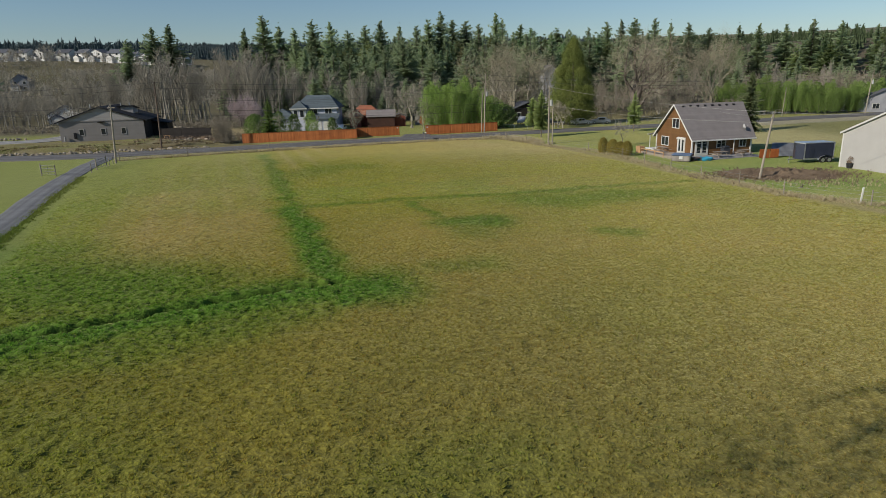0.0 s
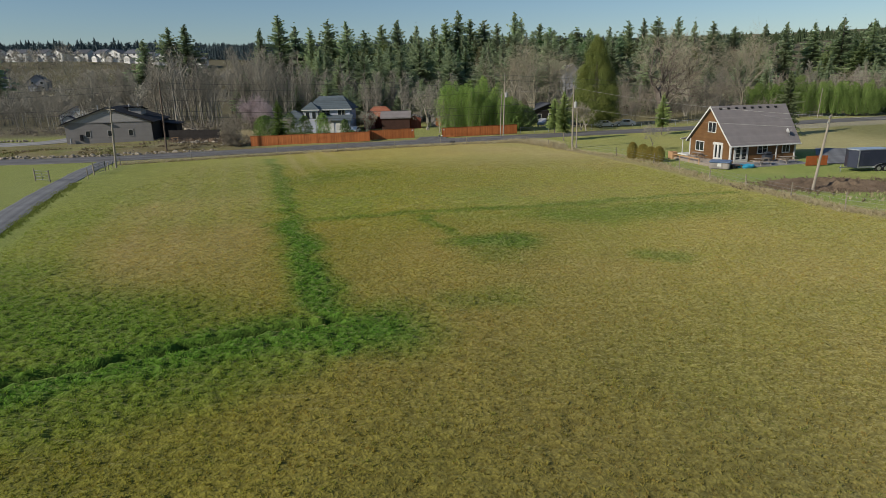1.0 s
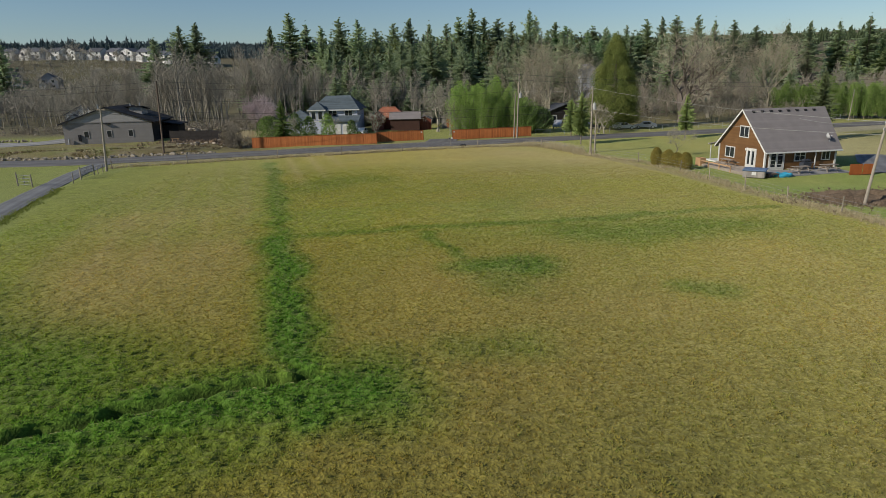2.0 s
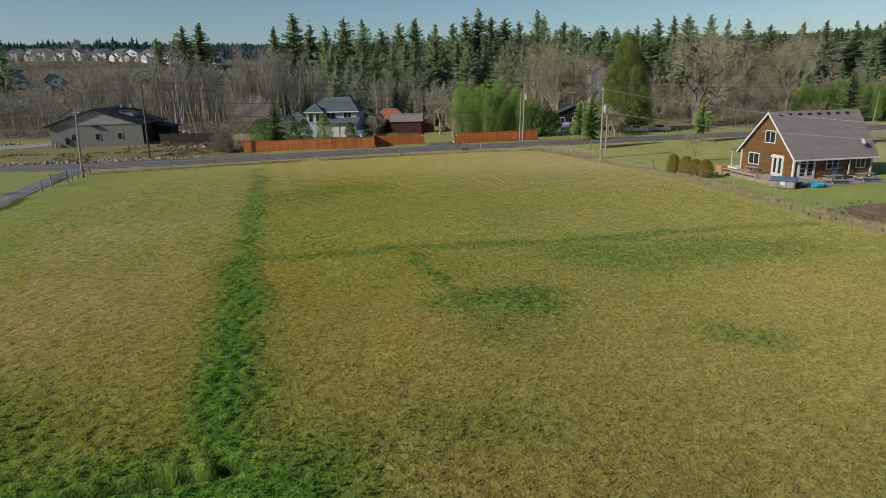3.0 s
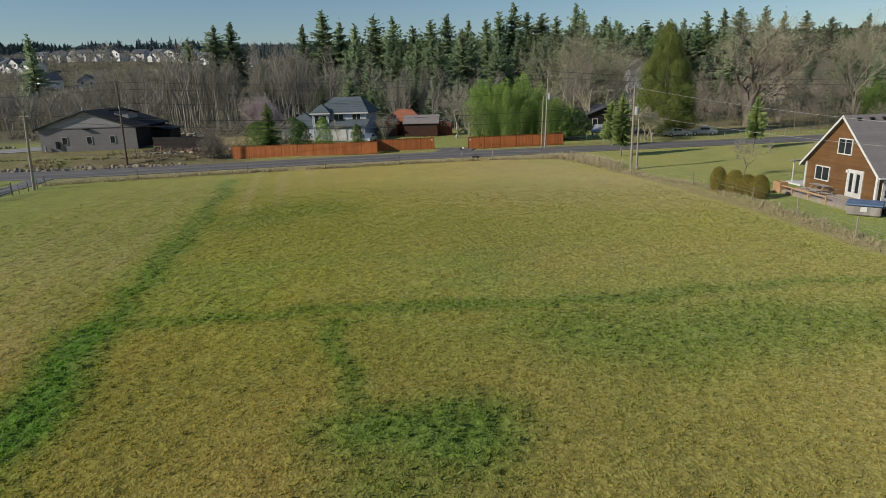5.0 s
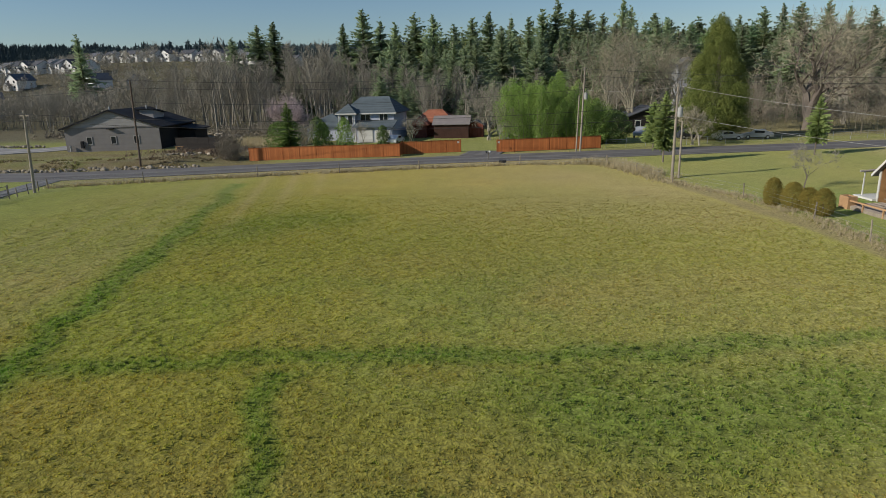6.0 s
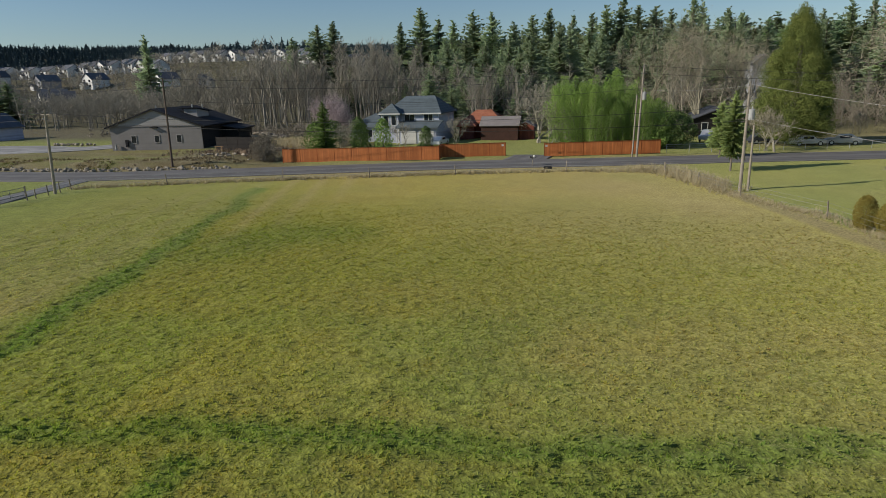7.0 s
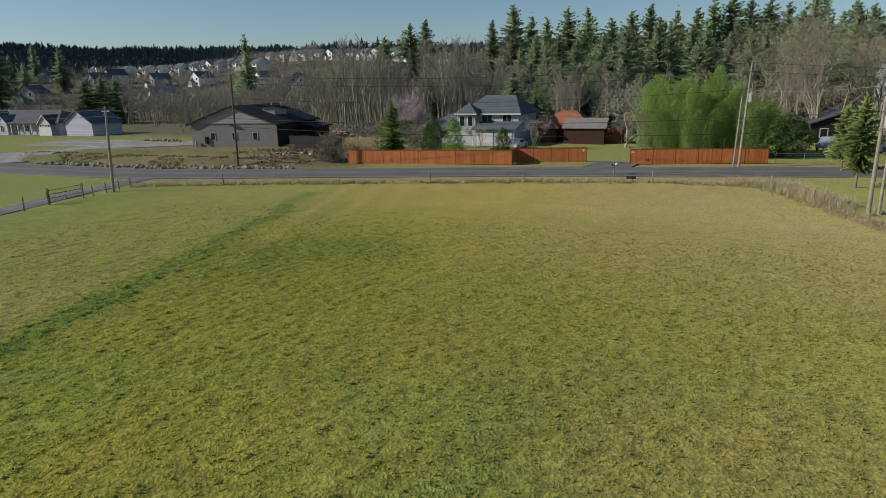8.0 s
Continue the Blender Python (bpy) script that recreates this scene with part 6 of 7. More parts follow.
wire_fence([(13.2, 113.6), (18.6, 100.2), (23.0, 92.6), (25.4, 84.2), (28.6, 66.5), (31.5, 56), (35.5, 50.5), (44, 44)], 6.5, 1.25, "weathered post and wire fence along the lawn", seed=3)
wire_fence([(-46.4, 95.0), (-38, 99.5), (-26.5, 103.8), (-8.7, 110.2), (3, 113.2), (13.2, 113.6)], 8.2, 1.2, "weathered post and wire fence along the road verge", seed=4)
wire_fence([(14.2, 132.8), (20, 134.6), (29, 136.6), (40, 139.6), (56, 144.5)], 3.0, 1.15, "low chain-link fence beyond the road", rails=(1.1,), wires=(0.3, 0.6, 0.85), mat=GALV, r=0.035, seed=5)
wire_fence([(80, 158.6), (92, 161.6), (110, 166)], 3.5, 1.2, "low pale wire fence beyond the lane", rails=(1.1,), mat=GALV, r=0.05, seed=6)


def gate(m, w, label):
    g = thing("field_gate", m, label, "gate", "field gates")
    fr = bmesh.new()
    for z in (0.25, 0.6, 0.95, 1.3):
        tube(fr, [(0, 0, z), (w, 0, z)], [0.025, 0.025], 6)
    for x in (0, w / 2, w):
        tube(fr, [(x, 0, 0.25), (x, 0, 1.3)], [0.025, 0.025], 6)
    part("frame", fr, DARKSTEEL, g)
    mesh = bmesh.new()
    for k in range(1, int(w / 0.14)):
        tube(mesh, [(k * 0.14, 0, 0.25), (k * 0.14, 0, 1.3)], [0.006, 0.006], 3, False)
    part("mesh", mesh, DARKSTEEL, g)
    part("post", tubed([(-0.12, 0, -0.3), (-0.12, 0, 1.55)], [0.075, 0.075], 8), POSTWOOD, g)
    part("latch_post", tubed([(w + 0.12, 0, -0.3), (w + 0.12, 0, 1.45)], [0.06, 0.06], 8), POSTWOOD, g)
    return g


gate(pose(-49.5, 81.3, 0, 0, 0, -24), 2.5, "open grey steel mesh gate beside the driveway")
gate(pose(-44.7, 85.4, 0, 0, 0, 98), 3.4, "open grey steel mesh gate at the field corner")
wire_fence([(-43.9, 82.6), (-44.6, 85.2)], 3, 1.4, "pair of gate posts at the field corner", wires=(), seed=8)
wire_fence([(-45.4, 90.0), (-46.4, 95.0)], 1.6, 1.1, "short pale paling by the field corner", seed=9)


# ---------------------------------------------------------------- poles and wires
def pole(x, y, h, lean, mat, label, can=None, arm=None, twin=None, r=0.15):
    p = thing("utility_pole", pose(x, y, 0), label, "utility pole", "utility poles")
    top = Vector((lean[0], lean[1], h))
    part("shaft", tubed([(0, 0, -0.3), top * 0.5, top], [r, r * 0.85, r * 0.65], 9), mat, p)
    if can:
        c = top * (can / h)
        drum = part("transformer", tubed([c + Vector((0.32, -0.1, -0.45)), c + Vector((0.32, -0.1, 0.4)), c + Vector((0.32, -0.1, 0.47))], [0.24, 0.24, 0.12], 12), CAN, p, "pale grey transformer can")
        part("bushing", tubed([c + Vector((0.32, -0.1, 0.47)), c + Vector((0.32, -0.1, 0.68))], [0.04, 0.03], 6), CAN, drum)
        part("bracket", boxed(c.x, c.x + 0.3, c.y - 0.14, c.y - 0.06, c.z - 0.05, c.z + 0.05), GALV, p)
    if arm:
        part("crossarm", boxed(top.x - arm, top.x + arm, top.y - 0.05, top.y + 0.05, h - 0.5, h - 0.38), mat, p)
    for k in (0.97, 0.9):
        part("insulator", tubed([top * k + Vector((-0.16, -0.12, 0)), top * k + Vector((-0.16, -0.12, 0.16))], [0.05, 0.03], 6), CAN, p)
    if twin:
        dx, dy, th = twin
        part("stub_shaft", tubed([(dx, dy, -0.3), (dx + lean[0] * th / h, dy, th)], [r * 0.75, r * 0.55], 8), mat, p)
    return p


pole(-45.7, 92.4, 8.3, (0.45, 0.2), POLEWOOD, "pale weathered utility pole at the field corner", arm=0.55)
pole(-47.2, 111.3, 11.4, (0.35, 0), POLEDARK, "tall dark-brown utility pole beside the stone border")
pole(10.4, 127.9, 11.4, (0.35, 0), POLEWOOD, "tall weathered utility pole before the orange fence", can=7.6, twin=(-0.55, 0.1, 7.7))
pole(19.0, 103.4, 9.2, (0.0, 0), POLEWOOD, "weathered utility pole with transformer at the lawn fence", can=6.5, twin=(0.65, 0.15, 5.6))
pole(33.5, 64.2, 6.7, (0.75, 0), POLEWOOD, "leaning weathered service pole by the dirt heap", r=0.13)
pole(104.1, 153.3, 9.7, (0.5, 0), POLEWOOD, "weathered utility pole with transformer down the lane", can=7.4)
pole(85.2, 155.5, 6.6, (0.4, 0), POLEWOOD, "short weathered pole down the lane", r=0.1)
pole(-104, 101.5, 9.5, (0, 0), POLEWOOD, "pale weathered utility pole along the road")


def cable(a, b, sag, r=0.018):
    r = 0.012 if a[0] == 19.0 or a[0] > 30 else r
    # cables near the cabin are coloured pale to paint sun on them
    mat, word = (PALEWIRE, "pale grey") if a[0] == 19.0 or a[0] > 30 else (WIRE, "black")
    a, b = Vector(a), Vector(b)
    pts = []
    for k in range(15):
        u = k / 14
        pts.append(a.lerp(b, u) - Vector((0, 0, 4 * sag * u * (1 - u))))
    ob = part("overhead_cable", tubed(pts, [r] * 15, 4, False), mat)
    return tagged(ob, f"thin {word} overhead cable sagging between poles", "cable", "overhead cables")


for a, b, s in (((-46.9, 111.2, 11.3), (10.7, 127.8, 11.2), 0.9), ((-46.9, 111.2, 10.4), (10.7, 127.8, 10.3), 0.9), ((-47.0, 111.2, 8.6), (10.6, 127.8, 8.5), 1.0), ((-45.3, 92.5, 8.0), (19.0, 103.3, 7.2), 1.1), ((-45.4, 92.5, 7.4), (19.0, 103.3, 6.0), 1.1),
                ((-104, 101.4, 9.3), (-45.3, 92.5, 8.0), 0.9), ((-104, 101.4, 8.3), (-45.4, 92.5, 7.4), 0.9), ((-46.9, 111.2, 11.3), (-120, 106, 11.0), 1.0), ((-46.9, 111.2, 10.4), (-120, 106, 10.2), 1.0),
                ((10.7, 127.8, 11.2), (104.5, 153.2, 9.5), 1.6), ((10.7, 127.8, 10.3), (104.5, 153.2, 8.8), 1.6), ((19.0, 103.3, 9.0), (34.2, 64.2, 6.6), 0.5), ((19.0, 103.3, 6.2), (34.1, 64.2, 5.6), 0.5),
                ((34.2, 64.2, 6.6), (62, 52, 7.0), 0.5), ((19.0, 103.3, 8.9), (10.6, 127.8, 8.4), 0.3), ((34.2, 64.2, 6.5), (38, 84.5, 5.6), 0.3)):
    cable(a, b, s)


# ---------------------------------------------------------------- stones, heaps, road details
def stone_mesh(seed):
    bm = bmesh.new()
    bmesh.ops.create_icosphere(bm, subdivisions=1, radius=0.5)
    g = random.Random(seed)
    for v in bm.verts:
        v.co = Vector((v.co.x * g.uniform(0.8, 1.15), v.co.y * g.uniform(0.7, 1.05), v.co.z * g.uniform(0.55, 0.9)))
    me = bpy.data.meshes.new("stone")
    bm.to_mesh(me)
    bm.free()
    me.materials.append(ROCK)
    return me


STONES = [stone_mesh(k) for k in range(8)]
border = thing("stone_border", pose(-60, 108, 0), "row of pale rough stones along the road bank", "stone border")
ROCKS = random.Random(3)
for k in range(210):
    u = k / 209
    x = -80 + 40.5 * u
    y = float(road_side(x)) + 4.9 + ROCKS.uniform(-0.5, 0.8)
    st = new("stone", ROCKS.choice(STONES))
    st.parent = border
    s = ROCKS.uniform(0.28, 0.85)
    st.matrix_local = pose(x + 60 + ROCKS.uniform(-0.2, 0.2), y - 108, float(ground_z(x, y)) + 0.12 * s, ROCKS.uniform(-20, 20), ROCKS.uniform(-20, 20), ROCKS.uniform(0, 360)) @ Matrix.Scale(s, 4)
heap = thing("stone_heap", pose(-95, 141, 0), "low heap of pale stones by the gravel yard", "stones")
for k in range(26):
    st = new("stone", ROCKS.choice(STONES))
    st.parent = heap
    st.matrix_local = pose(ROCKS.uniform(-6, 6), ROCKS.uniform(-1.5, 1.5), 0.2, ROCKS.uniform(0, 50), 0, ROCKS.uniform(0, 360)) @ Matrix.Scale(ROCKS.uniform(0.4, 1.0), 4)


RUBBLE = [(-64, 158, 6, 3.5, 60, 1.6), (-44, 119.5, 5, 1.5, 26, 0.7), (-41.5, 128, 4, 3, 22, 0.8)]
for hx, hy, sx, sy, count, big in RUBBLE:
    heap = thing("stone_heap", pose(hx, hy, 0), "loose heap of pale rubble on bare dirt", "stones", "rubble heaps")
    for k in range(count):
        a, q = ROCKS.uniform(0, 6.283), math.sqrt(ROCKS.random())
        px, py, s = sx * q * math.cos(a), sy * q * math.sin(a), ROCKS.uniform(0.3, 1.0) * big
        st = new("stone", ROCKS.choice(STONES))
        st.parent = heap
        st.matrix_local = pose(px, py, float(ground_z(hx + px, hy + py)) + (1 - q) * 0.5 * big + 0.1 * s, ROCKS.uniform(0, 50), 0, ROCKS.uniform(0, 360)) @ Matrix.Diagonal((s * ROCKS.uniform(1, 2.2), s, s * 0.7, 1))


def mound(name, x, y, rx, ry, h, mat, label, seed, rz=0):
    bm = bmesh.new()
    bmesh.ops.create_grid(bm, x_segments=60, y_segments=44, size=1.0)
    for v in bm.verts:
        d = math.hypot(v.co.x, v.co.y)
        k = max(0.0, 1 - d * d) ** 1.2
        n = noise.fractal(Vector((v.co.x * 5 + seed, v.co.y * 5, seed)), 0.6, 2.0, 5)
        v.co = Vector((v.co.x * rx, v.co.y * ry, h * k * (1 + 0.9 * n) - 0.04))
    ob = part(name, bm, mat, m=pose(x, y, 0, 0, 0, rz))
    ob.data.polygons.foreach_set("use_smooth", [True] * len(ob.data.polygons))
    return tagged(ob, label, "heap")


mound("dirt_mound", 36.6, 66.6, 6.4, 3.6, 0.5, DIRT, "low heap of brown dirt and brush beside the lawn", 2, -20)
mound("dirt_mound", -43.5, 122.5, 3.4, 2.0, 0.9, DIRT, "small heap of brown earth beside the grey building", 5)
mound("dirt_mound", -48.5, 121.0, 2.6, 1.5, 0.55, DIRT, "small heap of brown earth beside the grey building", 7)


def tufts(name, spots, h, w, blades, mat, label, seed, colours=False, bend=0.5):
    """Tufts of grass as one body of narrow triangles."""
    g = np.random.default_rng(seed)
    n = len(spots)
    x, y = np.repeat(spots[:, 0], blades), np.repeat(spots[:, 1], blades)
    size = np.repeat(g.uniform(0.55, 1.3, n), blades)
    az = g.uniform(0, 2 * np.pi, n * blades)
    hh = h * size * g.uniform(0.6, 1.2, n * blades)
    ww = w * size * g.uniform(0.6, 1.3, n * blades)
    bx, by = x + g.normal(0, w * 1.5, n * blades), y + g.normal(0, w * 1.5, n * blades)
    z = ground_z(bx, by)
    ox, oy = np.cos(az), np.sin(az)
    lean = hh * bend * g.uniform(0.3, 1.4, n * blades)
    p0 = np.stack([bx - oy * ww, by + ox * ww, z - 0.02], -1)
    p1 = np.stack([bx + oy * ww, by - ox * ww, z - 0.02], -1)
    p2 = np.stack([bx + ox * lean, by + oy * lean, z + hh], -1)
    vs = np.stack([p0, p1, p2], 1).reshape(-1, 3)
    col = None
    if colours:
        c = turf_colour(x, y) * np.repeat(g.uniform(0.84, 1.24, n), blades)[:, None] * g.uniform(0.85, 1.15, n * blades)[:, None]
        col = np.repeat(c, 3, axis=0)
    ob = tri_mesh(name, vs, np.arange(len(vs)).reshape(-1, 3), mat, None, col)
    return tagged(ob, label, "grass", kind="stuff")


def scatter(n, x0, x1, y0, y1, seed):
    g = np.random.default_rng(seed)
    return np.stack([g.uniform(x0, x1, n), g.uniform(y0, y1, n)], -1)


def off_ditch(p):
    return p[near_line(p[:, 0], p[:, 1], DITCH) > 0.5]


def tussocks(x0, x1, y0, y1, cell, radius, h, w, blades, label, seed):
    """Small upright tussocks side by side over the field, each a spray of blades that spread from its middle."""
    g = np.random.default_rng(seed)
    gx, gy = np.meshgrid(np.arange(x0, x1, cell), np.arange(y0, y1, cell))
    p = np.stack([gx.ravel(), gy.ravel()], -1) + g.uniform(-0.5, 0.5, (gx.size, 2)) * cell
    p = off_ditch(p[g.random(len(p)) < np.clip(1.3 - np.abs(p[:, 0] - 4) / 38, 0.3, 1)])
    p = p[in_field(p[:, 0], p[:, 1]) > g.uniform(0.1, 0.9, len(p))]
    p = p[ripple(p[:, 0], p[:, 1], 0.45, 41) + 0.5 * ripple(p[:, 0], p[:, 1], 1.7, 42) > g.uniform(-1.6, -0.4, len(p))]
    p = p[g.random(len(p)) > ease(p[:, 1], 80, 96)]
    n = len(p)
    lush = green_amount(p[:, 0], p[:, 1])
    # high clumps get taller, lighter blades; low gaps get darker ones
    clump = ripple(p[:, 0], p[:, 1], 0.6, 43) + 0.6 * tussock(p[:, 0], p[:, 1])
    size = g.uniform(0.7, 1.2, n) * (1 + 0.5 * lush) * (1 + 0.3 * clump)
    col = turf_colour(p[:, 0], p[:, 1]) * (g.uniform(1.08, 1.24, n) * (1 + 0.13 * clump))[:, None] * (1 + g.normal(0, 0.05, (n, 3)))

    def each(v):
        return np.repeat(v, blades, axis=0)
    k = n * blades
    az = g.uniform(0, 2 * np.pi, k)
    ox, oy = np.cos(az), np.sin(az)
    out = radius * each(size) * g.random(k)
    hh = h * each(size) * g.uniform(0.6, 1.15, k) * (1 - 0.35 * out / (radius * each(size)))
    ww = w * g.uniform(0.7, 1.3, k)
    bx, by = each(p[:, 0]) + ox * out * 0.6, each(p[:, 1]) + oy * out * 0.6
    tx, ty = bx + ox * (out * 0.7 + 0.25 * hh), by + oy * (out * 0.7 + 0.25 * hh)
    turn = az + g.normal(0, 0.6, k)
    z = each(ground_z(p[:, 0], p[:, 1]))
    p0 = np.stack([bx - np.sin(turn) * ww, by + np.cos(turn) * ww, z - 0.03], -1)
    p1 = np.stack([bx + np.sin(turn) * ww, by - np.cos(turn) * ww, z - 0.03], -1)
    p2 = np.stack([tx, ty, z + hh], -1)
    vs = np.stack([p0, p1, p2], 1).reshape(-1, 3)
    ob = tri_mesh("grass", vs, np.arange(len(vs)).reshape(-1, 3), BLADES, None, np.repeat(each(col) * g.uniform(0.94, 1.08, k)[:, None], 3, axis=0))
    return tagged(ob, label, "grass", kind="stuff")


tussocks(-34, 36, 13, 60, 0.19, 0.11, 0.052, 0.036, 8, "short tussocky winter grass of the field", 2)
tussocks(-34, 30, 60, 94, 0.23, 0.13, 0.056, 0.042, 6, "short tussocky winter grass of the field", 4)


def along(pts, n, half, seed):
    g = np.random.default_rng(seed)
    pts = np.array(pts, float)
    seg = np.hypot(*np.diff(pts, axis=0).T)
    cum = np.concatenate([[0], np.cumsum(seg)])
    s = g.uniform(0, cum[-1], n)
    x, y = np.interp(s, cum, pts[:, 0]), np.interp(s, cum, pts[:, 1])
    keep = ripple(x, y, 1.9, 31) + ripple(x, y, 0.7, 32) * 0.6 > g.uniform(-1.2, 0.6, n)
    return np.stack([x + g.normal(0, half, n), y + g.normal(0, half, n)], -1)[keep]


FENCELINE = [(13.2, 113.8), (18.8, 100.2), (23.2, 92.6), (25.6, 84.2), (28.8, 66.5), (31.7, 56), (36, 50.5), (44, 44)]
tufts("dry_grass", along(FENCELINE, 4200, 0.5, 7), 0.27, 0.016, 8, STRAW, "tall pale dead grass along the lawn fence", 8, bend=0.9)
tufts("dry_grass", along([(-47, 95.5), (-38, 100), (-26.5, 104.6), (-8.7, 110.8), (3, 113.6), (13.2, 114.2)], 3600, 0.5, 9), 0.36, 0.022, 8, STRAW, "tall pale dead grass along the road verge", 10, bend=0.9)
tufts("dry_grass", along([(10, 115), (14, 114.5), (18, 103)], 1200, 0.9, 11), 0.7, 0.02, 9, STRAW, "tall pale dead grass at the field corner", 12, bend=0.7)
tufts("dry_grass", scatter(1500, -58, -36, 138, 150, 13), 0.9, 0.04, 6, STRAW, "tall pale dead grass behind the grey building", 14)
bank = scatter(9000, -90, -40, 104, 124, 19)
bank = bank[(bank[:, 1] - road_side(bank[:, 0]) > 5.2) & (bank[:, 1] - road_side(bank[:, 0]) < 12) & (ripple(bank[:, 0], bank[:, 1], 2.2, 71) > -0.1)]
tufts("grass", bank[::2], 0.22, 0.06, 5, BLADES, "rough mottled grass and weeds on the road bank", 24, True, 0.9)
tufts("brush", bank[1::8], 0.3, 0.03, 7, BRUSH, "dead brown weeds on the road bank", 26, bend=0.9)
tufts("dry_grass", bank[3::8], 0.28, 0.03, 6, STRAW, "rough dead grass on the road bank", 20, bend=0.9)
tufts("brush", scatter(420, -56, -36, 119, 136, 21), 0.6, 0.03, 8, BRUSH, "dead brown brush on the dirt beside the grey building", 22, bend=0.9)
tufts("brush", np.array([36.6, 66.6]) + np.random.default_rng(3).normal(0, 1, (4200, 2)) * (3.1, 1.5), 0.24, 0.026, 7, BRUSH, "dead brown brush over the dirt heap", 16, bend=0.9)


verge = along([(-25.5, 34), (-31, 46.3), (-35.4, 57.8), (-39.2, 67.5), (-43.3, 79)], 4200, 0.35, 27)
tufts("grass", verge, 0.13, 0.03, 6, BLADES, "shaggy green grass along the driveway edge", 28, True, 0.7)
tufts("dry_grass", np.array([38.5, 60.5]) + np.random.default_rng(5).normal(0, 1, (90, 2)) * (3.5, 1.6), 0.3, 0.02, 8, STRAW, "tall pale dead grass round the dirt heap", 29, bend=0.6)
tufts("brush", np.array([39.5, 61]) + np.random.default_rng(6).normal(0, 1, (40, 2)) * (3.0, 1.2), 0.4, 0.02, 9, BRUSH, "dead brown brush by the lawn fence", 30, bend=0.8)
# boards coloured near-black for the building's shadow across them
shade_fence = thing("board_fence", pose(-56.5, 133.2, 0, 0, 0, -3), "weathered board fence coloured dark as the grey building's shadow", "fence")
for k in range(5):
    part("panel", boxed(k * 2.1 + 0.06, k * 2.1 + 2.04, -0.02, 0.02, 0.05, 2.2 + 0.04 * (k % 2)), DARKBOARD, shade_fence)
    part("rail", boxed(k * 2.1 + 0.06, k * 2.1 + 2.04, 0.022, 0.07, 1.6, 1.7), DARKBOARD, shade_fence)
for k in range(6):
    part("post", boxed(k * 2.1 - 0.06, k * 2.1 + 0.06, -0.04, 0.08, -0.3, 2.3, 0.01), DARKBOARD, shade_fence)


# ---------------------------------------------------------------- things by the cabin
def cabin_deck():
    d = thing("deck", pose(31.4, 84.2, 0, 0, 0, -77.5), "low weathered board deck along the cabin", "deck")
    # local x along the gable (towards the lawn side), y towards the cabin
    for k in range(11):
        part("board", boxed(-5.0, 4.6, -1.3 + k * 0.27, -1.3 + k * 0.27 + 0.25, 0.26, 0.3), DECKWOOD, d)
    part("skirt", boxed(-5.0, 4.6, -1.34, -1.3, 0.0, 0.26), POSTWOOD, d)
    part("rail", boxed(-5.0, 1.2, -1.42, -1.3, 0.62, 0.72), TANWOOD, d, "pale low handrail")
    for k in range(4):
        part("post", boxed(-5.0 + k * 2.05, -4.9 + k * 2.05, -1.4, -1.3, 0.0, 0.62), TANWOOD, d)
    return d


cabin_deck()
pl = thing("planter_box", pose(29.2, 88.6, 0, 0, 0, -77), "tan wooden planter box at the deck corner", "planter")
bm = bmesh.new()
for a in ((-0.5, 0.5, -0.35, -0.3, 0, 0.95), (-0.5, 0.5, 0.3, 0.35, 0, 0.95), (-0.5, -0.45, -0.3, 0.3, 0, 0.95), (0.45, 0.5, -0.3, 0.3, 0, 0.95)):
    box(bm, *a)
part("side", bm, TANWOOD, pl)
part("soil", boxed(-0.44, 0.44, -0.29, 0.29, 0.6, 0.85), DIRT, pl)


def picnic_table(m, label):
    t = thing("picnic_table", m, label, "picnic table", "picnic tables")
    for k in range(4):
        part("table_board", boxed(-0.95, 0.95, -0.36 + k * 0.18, -0.2 + k * 0.18, 0.72, 0.76), DECKWOOD, t)
    for s in (-1, 1):
        part("bench_board", boxed(-0.95, 0.95, s * 0.72 - 0.13, s * 0.72 + 0.13, 0.42, 0.46), DECKWOOD, t)
        x = s * 0.65
        part("leg", tubed([(x, -0.7, 0), (x, -0.2, 0.72)], [0.05, 0.05], 4), DECKWOOD, t)
        part("leg", tubed([(x, 0.7, 0), (x, 0.2, 0.72)], [0.05, 0.05], 4), DECKWOOD, t)
        part("bearer", boxed(x - 0.04, x + 0.04, -0.85, 0.85, 0.34, 0.42), DECKWOOD, t)
    return t


picnic_table(pose(31.3, 86.0, 0.3, 0, 0, -77), "grey weathered picnic table on the deck")
picnic_table(pose(36.9, 80.9, 0.08, 0, 0, 14), "pale weathered picnic table on the paved patio")
picnic_table(pose(40.4, 82.0, 0.08, 0, 0, 14), "pale weathered picnic table on the paved patio")
patio = part("patio", slab([(32.0, 81.6, 0.07), (33.6, 79.0, 0.07), (42.8, 81.4, 0.07), (42.4, 85.0, 0.07), (34.6, 83.2, 0.07)], 0.1), PAVING)
tagged(patio, "grey paved patio along the cabin", "patio", kind="structure")

tub = thing("hot_tub", pose(31.6, 79.6, 0, 0, 0, -30), "grey hot tub under a blue cover beside the deck", "hot tub")
part("cabinet", boxed(-1.05, 1.05, -1.05, 1.05, 0, 0.7, 0.08), GREYSHED, tub)
part("cover", boxed(-1.15, 1.15, -1.15, 1.15, 0.71, 0.84, 0.06), BLUETARP, tub, "faded blue folding cover")
part("cover_fold", boxed(-1.16, 1.16, -0.05, 0.05, 0.838, 0.86, 0.01), BLUETARP, tub)
part("control_panel", boxed(-0.2, 0.2, -1.09, -1.055, 0.3, 0.65), WHITE, tub)
step = thing("step_box", pose(33.1, 79.0, 0, 0, 0, 10), "dark wooden step box beside the hot tub", "step")
